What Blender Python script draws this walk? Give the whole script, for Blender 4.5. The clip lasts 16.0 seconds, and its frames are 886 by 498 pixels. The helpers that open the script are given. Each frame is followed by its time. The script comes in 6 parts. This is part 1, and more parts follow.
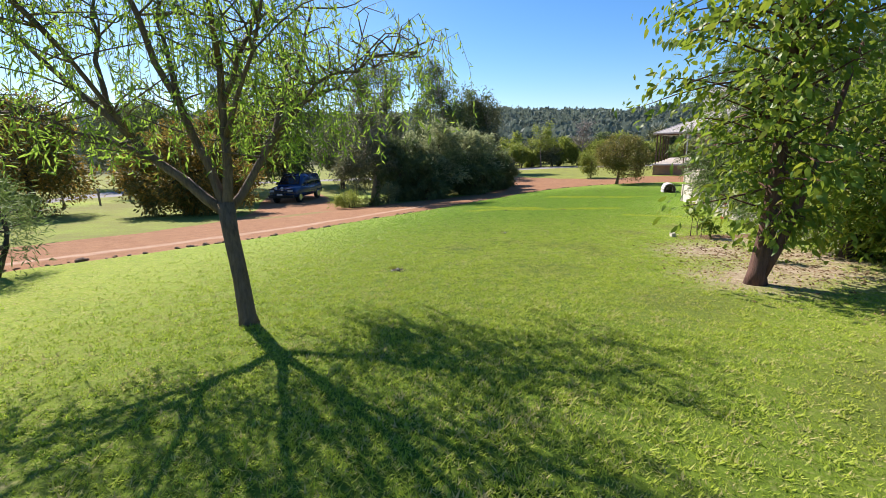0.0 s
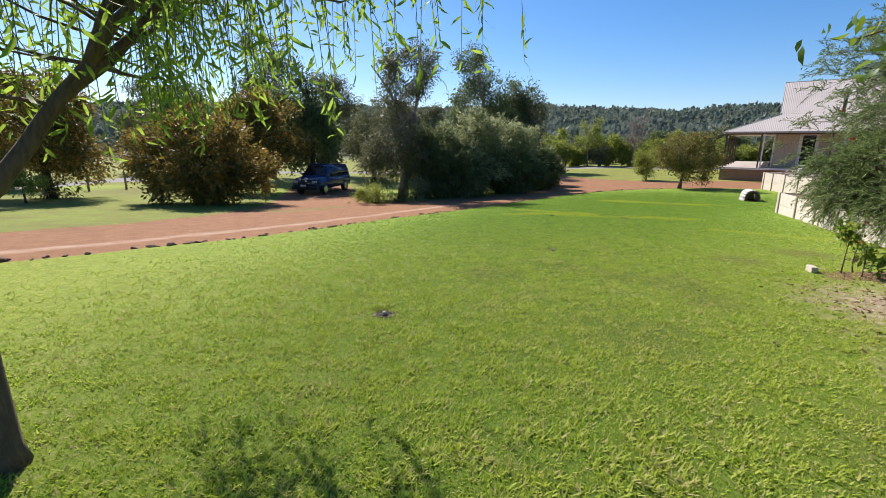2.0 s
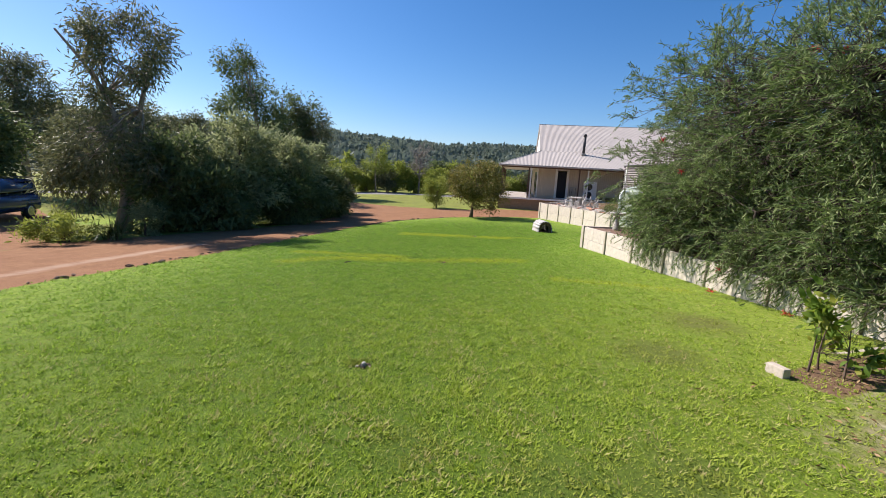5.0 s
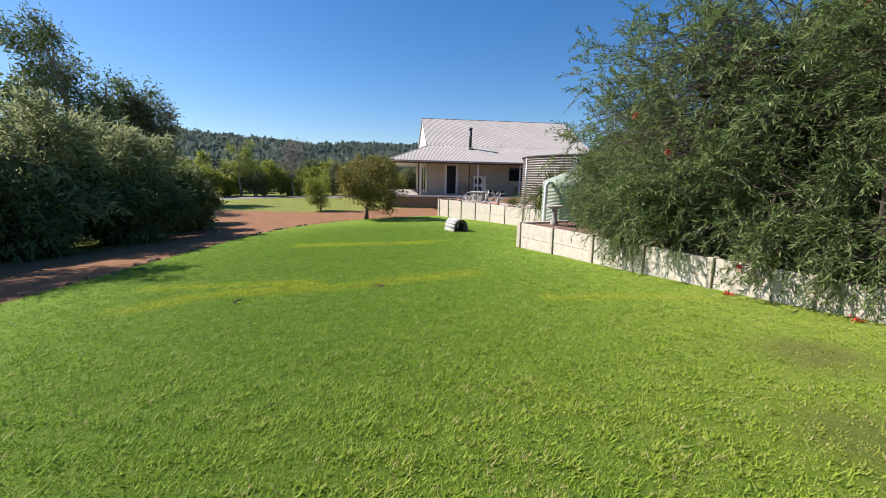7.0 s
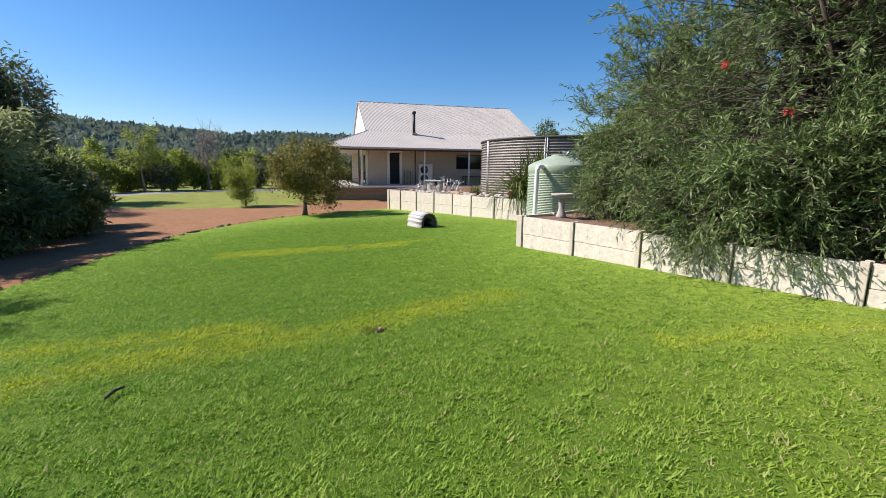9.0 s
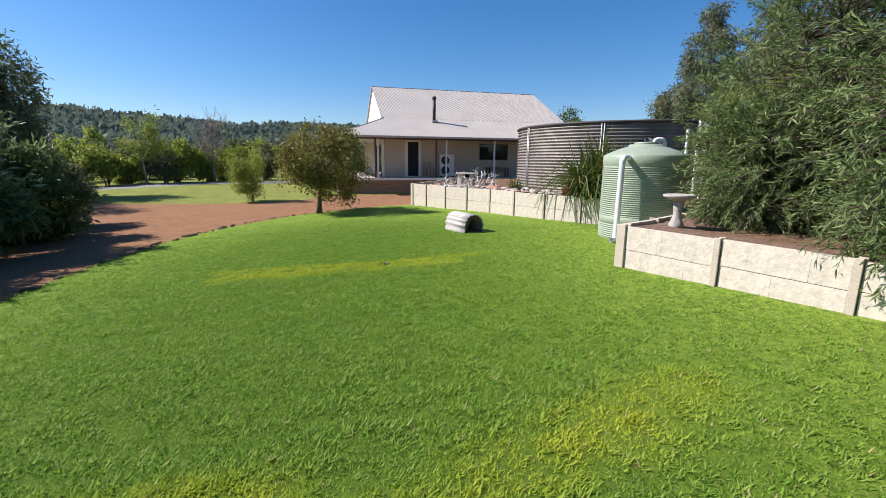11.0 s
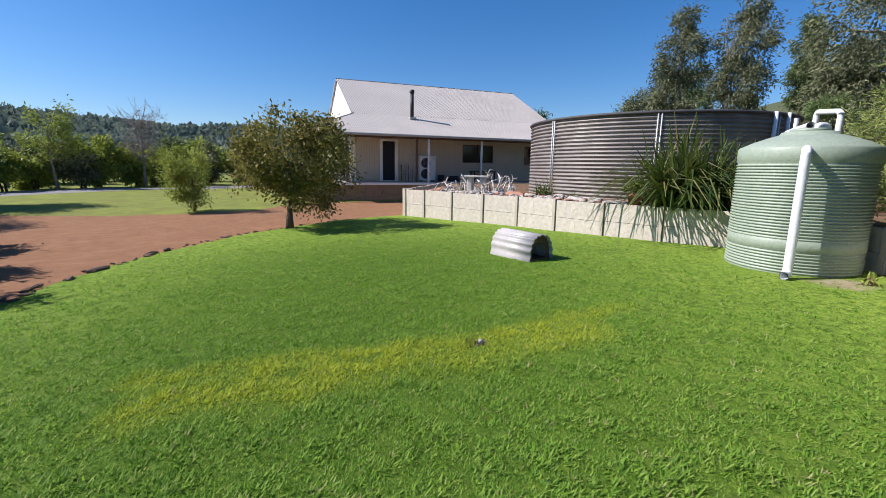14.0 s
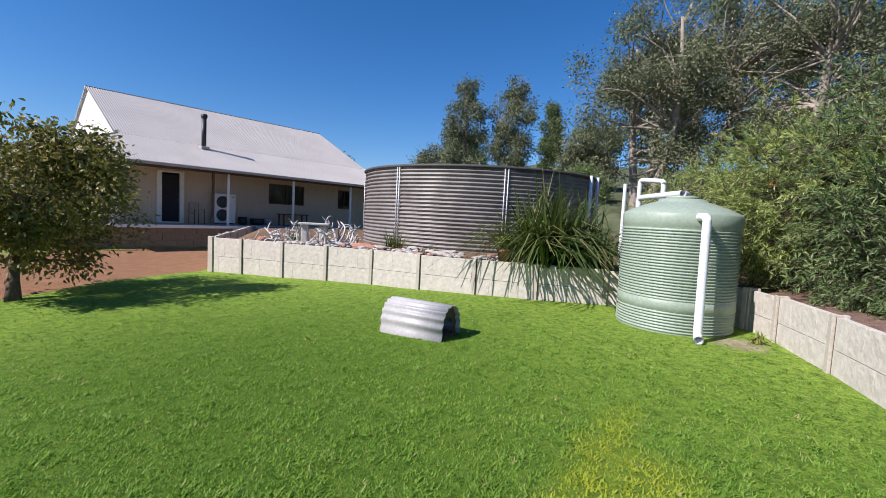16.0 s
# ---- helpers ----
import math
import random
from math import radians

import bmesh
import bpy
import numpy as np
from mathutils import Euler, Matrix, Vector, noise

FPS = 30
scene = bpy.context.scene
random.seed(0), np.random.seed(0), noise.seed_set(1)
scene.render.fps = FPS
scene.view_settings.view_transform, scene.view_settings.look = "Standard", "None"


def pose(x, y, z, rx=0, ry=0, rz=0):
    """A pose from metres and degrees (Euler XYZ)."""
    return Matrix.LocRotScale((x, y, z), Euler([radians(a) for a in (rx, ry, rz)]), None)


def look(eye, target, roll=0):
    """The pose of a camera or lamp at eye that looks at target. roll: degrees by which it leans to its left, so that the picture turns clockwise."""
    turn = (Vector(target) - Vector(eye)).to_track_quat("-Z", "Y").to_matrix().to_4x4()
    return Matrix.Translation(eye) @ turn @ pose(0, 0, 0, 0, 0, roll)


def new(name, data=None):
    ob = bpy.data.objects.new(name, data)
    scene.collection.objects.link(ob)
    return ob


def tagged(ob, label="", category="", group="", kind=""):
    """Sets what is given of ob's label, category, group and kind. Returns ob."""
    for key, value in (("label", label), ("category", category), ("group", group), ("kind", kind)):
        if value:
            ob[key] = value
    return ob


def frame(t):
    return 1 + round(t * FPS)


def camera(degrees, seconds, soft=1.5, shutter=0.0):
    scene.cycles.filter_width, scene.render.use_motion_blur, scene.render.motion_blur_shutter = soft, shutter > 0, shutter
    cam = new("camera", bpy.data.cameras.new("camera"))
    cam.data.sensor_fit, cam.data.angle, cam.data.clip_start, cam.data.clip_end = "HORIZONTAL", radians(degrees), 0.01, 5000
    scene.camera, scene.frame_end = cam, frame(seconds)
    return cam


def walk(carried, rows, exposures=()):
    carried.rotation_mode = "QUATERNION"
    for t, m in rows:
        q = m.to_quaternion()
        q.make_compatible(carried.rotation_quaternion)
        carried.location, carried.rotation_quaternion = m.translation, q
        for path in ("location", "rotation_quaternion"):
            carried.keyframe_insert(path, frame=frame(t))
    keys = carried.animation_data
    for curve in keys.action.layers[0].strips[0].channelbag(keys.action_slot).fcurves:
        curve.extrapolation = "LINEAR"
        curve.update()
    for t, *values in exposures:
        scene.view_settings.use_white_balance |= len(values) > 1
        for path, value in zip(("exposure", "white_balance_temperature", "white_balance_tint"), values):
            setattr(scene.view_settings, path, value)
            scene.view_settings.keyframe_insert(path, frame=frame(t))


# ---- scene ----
cam = camera(91.2, 16.0, soft=0.6)
METRES, EYE, TILT, LEAN, TURN = 21.1, 1.5, 0.0, 0.0, 0.0
ROWS = [
    (0.0, 0.0, 0.0, 0.0, -0.33, -13.06, 1.41),
    (0.5, 0.0042, 0.0324, -0.0036, -0.31, -13.19, 1.04),
    (1.0, 0.0057, 0.0659, -0.0016, 2.82, -13.4, 1.0),
    (1.5, 0.0076, 0.0988, -0.006, 3.35, -12.87, -0.7),
    (2.0, 0.009, 0.126, -0.0107, 4.91, -13.49, -0.32),
    (2.5, 0.0122, 0.1618, -0.0119, 0.23, -14.27, -1.6),
    (3.0, 0.0211, 0.1931, -0.013, -9.97, -14.36, -0.5),
    (3.5, 0.0254, 0.2234, -0.0126, -9.36, -13.87, -2.14),
    (4.0, 0.0275, 0.2562, -0.0145, -11.61, -12.42, -2.91),
    (4.5, 0.0296, 0.2881, -0.0163, -12.17, -11.01, -1.34),
    (5.0, 0.034, 0.3193, -0.0179, -22.31, -9.54, -3.11),
    (7.5, 0.0467, 0.4801, -0.0291, -39.88, -9.44, -0.7),
    (8.0, 0.0581, 0.5132, -0.032, -40.97, -10.01, 0.13),
    (8.5, 0.069, 0.5437, -0.0326, -46.22, -9.69, -0.99),
    (9.0, 0.0833, 0.5721, -0.0337, -48.28, -10.13, -0.42),
    (9.5, 0.0974, 0.5999, -0.0328, -45.16, -10.8, -0.7),
    (10.0, 0.1119, 0.6261, -0.0323, -45.11, -11.06, -0.21),
    (12.5, 0.1662, 0.7662, -0.0351, -51.38, -11.44, -0.74),
    (13.0, 0.1793, 0.7951, -0.0374, -51.38, -11.28, 0.27),
    (13.5, 0.1921, 0.8216, -0.0391, -52.28, -10.65, 0.12),
    (14.0, 0.2045, 0.8498, -0.041, -53.76, -10.58, -0.73),
    (14.5, 0.2175, 0.8783, -0.0383, -57.21, -9.97, -1.02),
    (15.0, 0.2288, 0.9043, -0.036, -69.44, -7.81, -2.17),
    (15.5, 0.2421, 0.9283, -0.0362, -71.92, -5.76, -1.57),
    (16.0, 0.2525, 0.9495, -0.0359, -80.96, -4.22, -2.99),
]
walk(cam, [(t, pose(0, 0, EYE, TILT, LEAN, TURN) @ pose(METRES * x, METRES * y, METRES * z, 90 + pitch, roll, yaw)) for t, x, y, z, yaw, pitch, roll in ROWS],
     exposures=[(0.0, 1.0, 6650, 18), (2.0, 0.8, 6650, 18), (5.0, 0.72, 6600, 19), (9.0, 0.74, 6500, 16), (12.5, 0.62, 6300, 17), (16.0, 0.53, 6000, 19)])

# ---- light: clear sky and one sun ----
SUN_AZ, SUN_EL = radians(-38.0), radians(42.0)     # azimuth clockwise from +y
TO_SUN = Vector((math.sin(SUN_AZ) * math.cos(SUN_EL), math.cos(SUN_AZ) * math.cos(SUN_EL), math.sin(SUN_EL)))
world = bpy.data.worlds.new("world")
scene.world = world
world.use_nodes = True
wn = world.node_tree
sky = wn.nodes.new("ShaderNodeTexSky")
sky.sky_type, sky.sun_disc, sky.sun_elevation, sky.sun_rotation = "NISHITA", False, SUN_EL, SUN_AZ % (2 * math.pi)
sky.air_density, sky.dust_density, sky.ozone_density, sky.altitude = 1.0, 0.5, 5.0, 250
wn.nodes["Background"].inputs["Strength"].default_value = 0.085
deep = wn.nodes.new("ShaderNodeHueSaturation")
deep.inputs["Saturation"].default_value = 1.26
wn.links.new(sky.outputs["Color"], deep.inputs["Color"])
wn.links.new(deep.outputs["Color"], wn.nodes["Background"].inputs["Color"])
sun_data = bpy.data.lights.new("sun", "SUN")
sun_data.energy, sun_data.angle, sun_data.color = 5.0, radians(0.53), (1.0, 0.95, 0.87)
sun = new("sun", sun_data)
sun.matrix_world = look(TO_SUN * 60, (0, 0, 0))

# ---- materials ----


def nodes_of(name):
    m = bpy.data.materials.new(name)
    m.use_nodes = True
    t = m.node_tree
    return m, t, t.nodes["Principled BSDF"]


def node(t, kind, **values):
    n = t.nodes.new(kind)
    for key, value in values.items():
        if key in n.inputs:
            n.inputs[key].default_value = value
    return n


def ramp(t, fac, stops):
    r = t.nodes.new("ShaderNodeValToRGB")
    while len(r.color_ramp.elements) < len(stops):
        r.color_ramp.elements.new(0.5)
    for e, (p, c) in zip(r.color_ramp.elements, stops):
        e.position, e.color = p, (*c, 1)
    t.links.new(fac, r.inputs["Fac"])
    return r.outputs["Color"]


def noise_at(t, scale, detail=4.0, rough=0.6, where="Object"):
    co = t.nodes.new("ShaderNodeTexCoord")
    n = node(t, "ShaderNodeTexNoise", Scale=scale, Detail=detail, Roughness=rough)
    t.links.new(co.outputs[where], n.inputs["Vector"])
    return n.outputs["Fac"]


def mixed(t, fac, a, b, how="MIX"):
    m = t.nodes.new("ShaderNodeMix")
    m.data_type, m.blend_type = "RGBA", how
    for value, i in ((fac, 0), (a, 6), (b, 7)):
        if hasattr(value, "links"):
            t.links.new(value, m.inputs[i])
        else:
            m.inputs[i].default_value = value if i == 0 else (*value, 1)
    return m.outputs[2]


def maths(t, op, a, b=0.0, clamp=False):
    m = t.nodes.new("ShaderNodeMath")
    m.operation, m.use_clamp = op, clamp
    for i, value in ((0, a), (1, b)):
        if hasattr(value, "links"):
            t.links.new(value, m.inputs[i])
        else:
            m.inputs[i].default_value = value
    return m.outputs[0]


def bump(t, p, height, strength, distance):
    b = node(t, "ShaderNodeBump", Strength=strength, Distance=distance)
    t.links.new(height, b.inputs["Height"])
    t.links.new(b.outputs["Normal"], p.inputs["Normal"])


def plain(name, a, b, rough=0.6, scale=6.0, fine=60.0, metal=0.0, relief=0.3, depth=0.004, dirt=None, dirt_amount=0.0):
    """A surface of two near colours, with grain, stains and fine relief."""
    m, t, p = nodes_of(name)
    col = ramp(t, noise_at(t, scale), [(0.3, a), (0.7, b)])
    grain = noise_at(t, fine, 3.0)
    col = mixed(t, 0.35, col, ramp(t, grain, [(0.3, tuple(v * 0.7 for v in a)), (0.7, tuple(min(1, v * 1.2) for v in b))]))
    if dirt:
        col = mixed(t, maths(t, "MULTIPLY", ramp(t, noise_at(t, scale * 0.6, 6.0, 0.7), [(0.5, (0, 0, 0)), (0.72, (1, 1, 1))]), dirt_amount), col, dirt)
    t.links.new(col, p.inputs["Base Color"])
    p.inputs["Roughness"].default_value, p.inputs["Metallic"].default_value = rough, metal
    bump(t, p, grain, relief, depth)
    return m


def leafy(name, colours, rough=0.5, through_share=0.35, tint=None):
    """Leaves: a colour for each leaf by chance, thin enough to let some light through."""
    m, t, p = nodes_of(name)
    g = t.nodes.new("ShaderNodeNewGeometry")
    n = len(colours)
    col = ramp(t, g.outputs["Random Per Island"], [(i / max(1, n - 1), c) for i, c in enumerate(colours)])
    big = noise_at(t, 0.9, 2.0)
    pale = colours[-1] if n < 4 else colours[-2]
    col = mixed(t, 0.4, col, ramp(t, big, [(0.3, tuple(v * 0.72 for v in colours[0])), (0.7, tuple(min(1, v * 1.2) for v in pale))]))
    t.links.new(col, p.inputs["Base Color"])
    p.inputs["Roughness"].default_value = rough + 0.12
    p.inputs["Specular IOR Level"].default_value = 0.22
    tr = t.nodes.new("ShaderNodeBsdfTranslucent")
    bright = mixed(t, 0.5, col, (0.16, 0.24, 0.02) if tint is None else tint)
    t.links.new(bright, tr.inputs["Color"])
    mx = t.nodes.new("ShaderNodeMixShader")
    mx.inputs[0].default_value = through_share
    t.links.new(p.outputs[0], mx.inputs[1])
    t.links.new(tr.outputs[0], mx.inputs[2])
    t.links.new(mx.outputs[0], t.nodes["Material Output"].inputs["Surface"])
    return m


def attr(t, name):
    a = t.nodes.new("ShaderNodeAttribute")
    a.attribute_name = name
    return a.outputs["Fac"]


def ragged(t, mask, scale, reach, lo=0.42, hi=0.58):
    """A mask with an uneven border."""
    v = maths(t, "ADD", mask, maths(t, "MULTIPLY", maths(t, "SUBTRACT", noise_at(t, scale, 6.0, 0.7), 0.5), reach))
    r = t.nodes.new("ShaderNodeMapRange")
    r.inputs[1].default_value, r.inputs[2].default_value = lo, hi
    t.links.new(v, r.inputs[0])
    return r.outputs[0]


def ground_material():
    m, t, p = nodes_of("ground")
    lawn = ramp(t, noise_at(t, 2.2, 6.0, 0.7), [(0.25, (0.1, 0.195, 0.014)), (0.5, (0.15, 0.255, 0.02)), (0.75, (0.215, 0.305, 0.034))])
    thatch = ramp(t, noise_at(t, 55.0, 4.0, 0.7), [(0.38, (0.045, 0.1, 0.01)), (0.5, (0.18, 0.31, 0.028)), (0.66, (0.46, 0.48, 0.12))])
    lawn = mixed(t, 0.5, lawn, thatch)
    tuft = ramp(t, noise_at(t, 11.0, 5.0, 0.7), [(0.36, (0.35, 0.42, 0.35)), (0.5, (1, 1, 1)), (0.64, (1.5, 1.35, 1.3))])
    lawn = mixed(t, 0.85, lawn, tuft, "MULTIPLY")
    lawn = mixed(t, maths(t, "MULTIPLY", ragged(t, attr(t, "yellow"), 1.8, 1.3, 0.3, 0.9), 0.45), lawn, (0.32, 0.36, 0.04))
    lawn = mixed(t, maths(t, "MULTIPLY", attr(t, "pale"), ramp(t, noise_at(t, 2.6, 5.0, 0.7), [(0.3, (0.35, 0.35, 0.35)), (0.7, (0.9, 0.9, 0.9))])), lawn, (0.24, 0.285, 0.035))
    fleck = maths(t, "MULTIPLY", ramp(t, noise_at(t, 30.0, 3.0, 0.6), [(0.54, (0, 0, 0)), (0.62, (1, 1, 1))]), maths(t, "ADD", maths(t, "MULTIPLY", attr(t, "pale"), 0.42), 0.12))
    lawn = mixed(t, fleck, lawn, (0.5, 0.42, 0.2))
    dry = ramp(t, noise_at(t, 14.0, 6.0, 0.75), [(0.3, (0.15, 0.155, 0.045)), (0.6, (0.165, 0.175, 0.042)), (0.8, (0.28, 0.24, 0.11))])
    lawn = mixed(t, ragged(t, attr(t, "dry"), 0.8, 0.9, 0.35, 0.75), lawn, dry)
    # Dark gaps between the blades: their shade is put into the ground colour.
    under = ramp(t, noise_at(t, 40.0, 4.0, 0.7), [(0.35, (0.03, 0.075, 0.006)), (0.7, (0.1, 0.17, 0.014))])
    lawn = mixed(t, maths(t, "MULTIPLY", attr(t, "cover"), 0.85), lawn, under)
    earth = ramp(t, noise_at(t, 9.0, 8.0, 0.75), [(0.3, (0.17, 0.12, 0.07)), (0.5, (0.32, 0.255, 0.165)), (0.7, (0.5, 0.43, 0.32))])
    lawn = mixed(t, ragged(t, attr(t, "bare"), 5.0, 1.5, 0.25, 0.85), lawn, earth)
    gravel = ramp(t, noise_at(t, 3.0, 8.0, 0.72), [(0.3, (0.2, 0.095, 0.045)), (0.55, (0.3, 0.155, 0.075)), (0.75, (0.4, 0.235, 0.125))])
    stones = ramp(t, noise_at(t, 70.0, 3.0, 0.6), [(0.35, (0.1, 0.05, 0.03)), (0.55, (0.27, 0.14, 0.075)), (0.72, (0.46, 0.29, 0.18))])
    gravel = mixed(t, 0.45, gravel, stones)
    gravel = mixed(t, ragged(t, attr(t, "track"), 2.2, 0.9, 0.3, 0.95), gravel, (0.47, 0.345, 0.25))
    gravel = mixed(t, maths(t, "MULTIPLY", ragged(t, attr(t, "weeds"), 1.6, 1.0, 0.5, 0.8), 0.6), gravel, (0.16, 0.17, 0.05))
    col = mixed(t, ragged(t, attr(t, "drive"), 5.0, 0.5), lawn, gravel)
    soil = ramp(t, noise_at(t, 12.0, 8.0, 0.75), [(0.3, (0.1, 0.06, 0.035)), (0.55, (0.2, 0.125, 0.075)), (0.75, (0.32, 0.23, 0.15))])
    col = mixed(t, ragged(t, attr(t, "soil"), 3.0, 0.4), col, soil)
    wood = ramp(t, noise_at(t, 0.6, 6.0, 0.7), [(0.35, (0.06, 0.075, 0.035)), (0.65, (0.12, 0.13, 0.07))])
    col = mixed(t, attr(t, "forest"), col, wood)
    tar = ramp(t, noise_at(t, 6.0, 5.0), [(0.3, (0.19, 0.185, 0.18)), (0.7, (0.28, 0.27, 0.26))])
    col = mixed(t, ragged(t, attr(t, "tar"), 1.0, 0.1), col, tar)
    t.links.new(col, p.inputs["Base Color"])
    p.inputs["Roughness"].default_value = 0.95
    p.inputs["Specular IOR Level"].default_value = 0.15
    bump(t, p, noise_at(t, 45.0, 6.0, 0.75), 0.7, 0.03)
    return m


def grass_material():
    m, t, p = nodes_of("grass blades")
    g = t.nodes.new("ShaderNodeNewGeometry")
    each = maths(t, "ADD", maths(t, "MULTIPLY", g.outputs["Random Per Island"], 0.45), maths(t, "MULTIPLY", attr(t, "tone"), 0.55))
    col = ramp(t, each, [(0.12, (0.075, 0.18, 0.018)), (0.42, (0.28, 0.45, 0.036)), (0.68, (0.54, 0.68, 0.095)), (0.92, (0.74, 0.74, 0.28))])
    patch = ramp(t, noise_at(t, 1.3, 5.0, 0.65), [(0.25, (0.15, 0.3, 0.024)), (0.75, (0.42, 0.5, 0.06))])
    col = mixed(t, 0.4, col, patch)
    tuft = ramp(t, noise_at(t, 34.0, 3.0, 0.6), [(0.38, (0.5, 0.56, 0.5)), (0.5, (1, 1, 1)), (0.66, (1.25, 1.2, 1.25))])
    col = mixed(t, 0.85, col, tuft, "MULTIPLY")
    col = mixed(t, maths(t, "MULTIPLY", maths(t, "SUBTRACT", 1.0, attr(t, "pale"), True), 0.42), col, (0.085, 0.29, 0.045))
    col = mixed(t, maths(t, "MULTIPLY", ragged(t, attr(t, "yellow"), 1.8, 1.3, 0.3, 0.9), 0.68), col, (0.62, 0.62, 0.04))
    col = mixed(t, maths(t, "MULTIPLY", ragged(t, attr(t, "dry"), 0.8, 0.9, 0.35, 0.75), 0.6), col, (0.3, 0.28, 0.09))
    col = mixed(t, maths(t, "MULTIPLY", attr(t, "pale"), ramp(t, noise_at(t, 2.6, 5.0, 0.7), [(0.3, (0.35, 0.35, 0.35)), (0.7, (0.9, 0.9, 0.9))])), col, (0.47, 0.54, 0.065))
    fleck = maths(t, "MULTIPLY", ramp(t, noise_at(t, 30.0, 3.0, 0.6), [(0.54, (0, 0, 0)), (0.62, (1, 1, 1))]), maths(t, "ADD", maths(t, "MULTIPLY", attr(t, "pale"), 0.42), 0.12))
    col = mixed(t, fleck, col, (0.66, 0.58, 0.28))
    col = mixed(t, maths(t, "MULTIPLY", attr(t, "straw"), 0.8), col, (0.62, 0.5, 0.26))
    t.links.new(col, p.inputs["Base Color"])
    p.inputs["Roughness"].default_value = 0.6
    p.inputs["Specular IOR Level"].default_value = 0.16
    tr = t.nodes.new("ShaderNodeBsdfTranslucent")
    t.links.new(mixed(t, 0.4, col, (0.2, 0.34, 0.02)), tr.inputs["Color"])
    mx = t.nodes.new("ShaderNodeMixShader")
    mx.inputs[0].default_value = 0.54
    t.links.new(p.outputs[0], mx.inputs[1])
    t.links.new(tr.outputs[0], mx.inputs[2])
    t.links.new(mx.outputs[0], t.nodes["Material Output"].inputs["Surface"])
    return m


def bark_material(name, a, b, scale=9.0):
    m, t, p = nodes_of(name)
    co = t.nodes.new("ShaderNodeTexCoord")
    mp = t.nodes.new("ShaderNodeMapping")
    mp.inputs["Scale"].default_value = (1, 1, 0.18)
    n = node(t, "ShaderNodeTexNoise", Scale=scale * 3, Detail=7.0, Roughness=0.72)
    t.links.new(co.outputs["Object"], mp.inputs["Vector"])
    t.links.new(mp.outputs[0], n.inputs["Vector"])
    col = ramp(t, n.outputs["Fac"], [(0.32, a), (0.68, b)])
    col = mixed(t, 0.3, col, ramp(t, noise_at(t, 2.5), [(0.35, a), (0.7, tuple(v * 1.3 for v in b))]))
    t.links.new(col, p.inputs["Base Color"])
    p.inputs["Roughness"].default_value = 0.9
    bump(t, p, n.outputs["Fac"], 0.9, 0.02)
    return m


def glass_material():
    m, t, p = nodes_of("window glass")
    p.inputs["Base Color"].default_value = (0.012, 0.014, 0.017, 1)
    p.inputs["Roughness"].default_value = 0.06
    return m


M_GROUND, M_GRASS = ground_material(), grass_material()
M_BARK = bark_material("willow bark", (0.055, 0.036, 0.024), (0.21, 0.145, 0.1), 12.0)
M_BARK_RED = bark_material("red brown bark", (0.045, 0.02, 0.014), (0.17, 0.085, 0.058))
M_BARK_PALE = bark_material("pale gum bark", (0.16, 0.125, 0.09), (0.4, 0.34, 0.27), 5.0)
M_BARK_DARK = bark_material("dark bark", (0.03, 0.022, 0.017), (0.11, 0.08, 0.06))
M_WILLOW = leafy("willow leaves", [(0.0972, 0.211, 0.0324), (0.145, 0.292, 0.0486), (0.244, 0.356, 0.0648)], 0.42, 0.6, (0.38, 0.54, 0.06))
M_BROAD = leafy("broad leaves", [(0.055, 0.12, 0.022), (0.1, 0.19, 0.03), (0.17, 0.25, 0.04), (0.42, 0.37, 0.05)], 0.3, 0.45, (0.3, 0.4, 0.03))
M_NEEDLE = leafy("narrow grey green leaves", [(0.06, 0.105, 0.036), (0.12, 0.18, 0.06), (0.21, 0.28, 0.105), (0.42, 0.46, 0.22)], 0.42, 0.38, (0.18, 0.28, 0.06))
M_ORCHARD = leafy("bronze green leaves", [(0.055, 0.08, 0.02), (0.12, 0.14, 0.034), (0.24, 0.215, 0.06), (0.55, 0.37, 0.13)], 0.35, 0.3, (0.26, 0.25, 0.05))
M_ORANGE = leafy("orange tipped leaves", [(0.05, 0.085, 0.028), (0.09, 0.12, 0.034), (0.26, 0.18, 0.045), (0.72, 0.36, 0.06)], 0.38, 0.32, (0.3, 0.22, 0.04))
M_LIGHT = leafy("fresh green leaves", [(0.12, 0.18, 0.03), (0.22, 0.29, 0.05), (0.42, 0.44, 0.1)], 0.42, 0.38, (0.32, 0.38, 0.06))
M_GUM = leafy("gum leaves", [(0.065, 0.085, 0.045), (0.12, 0.145, 0.07), (0.21, 0.225, 0.115), (0.36, 0.34, 0.19)], 0.4, 0.28, (0.14, 0.15, 0.06))
M_DARK = leafy("dark green leaves", [(0.06, 0.095, 0.04), (0.11, 0.155, 0.055), (0.23, 0.27, 0.11)], 0.42, 0.34, (0.12, 0.17, 0.05))
M_SILVER = leafy("silver green leaves", [(0.15, 0.19, 0.085), (0.29, 0.33, 0.155), (0.58, 0.6, 0.32)], 0.42, 0.46, (0.2, 0.24, 0.11))
M_STRAP = leafy("strap leaves", [(0.025, 0.05, 0.014), (0.05, 0.085, 0.02), (0.11, 0.14, 0.036), (0.3, 0.25, 0.11)], 0.3, 0.22)
# Far canopy: aerial haze is painted in as a paler, bluer green.
M_HAZED_FOREST = leafy("forest canopy with haze in its colour", [(0.09, 0.125, 0.105), (0.14, 0.18, 0.15), (0.2, 0.235, 0.19)], 0.8, 0.3, (0.14, 0.18, 0.12))
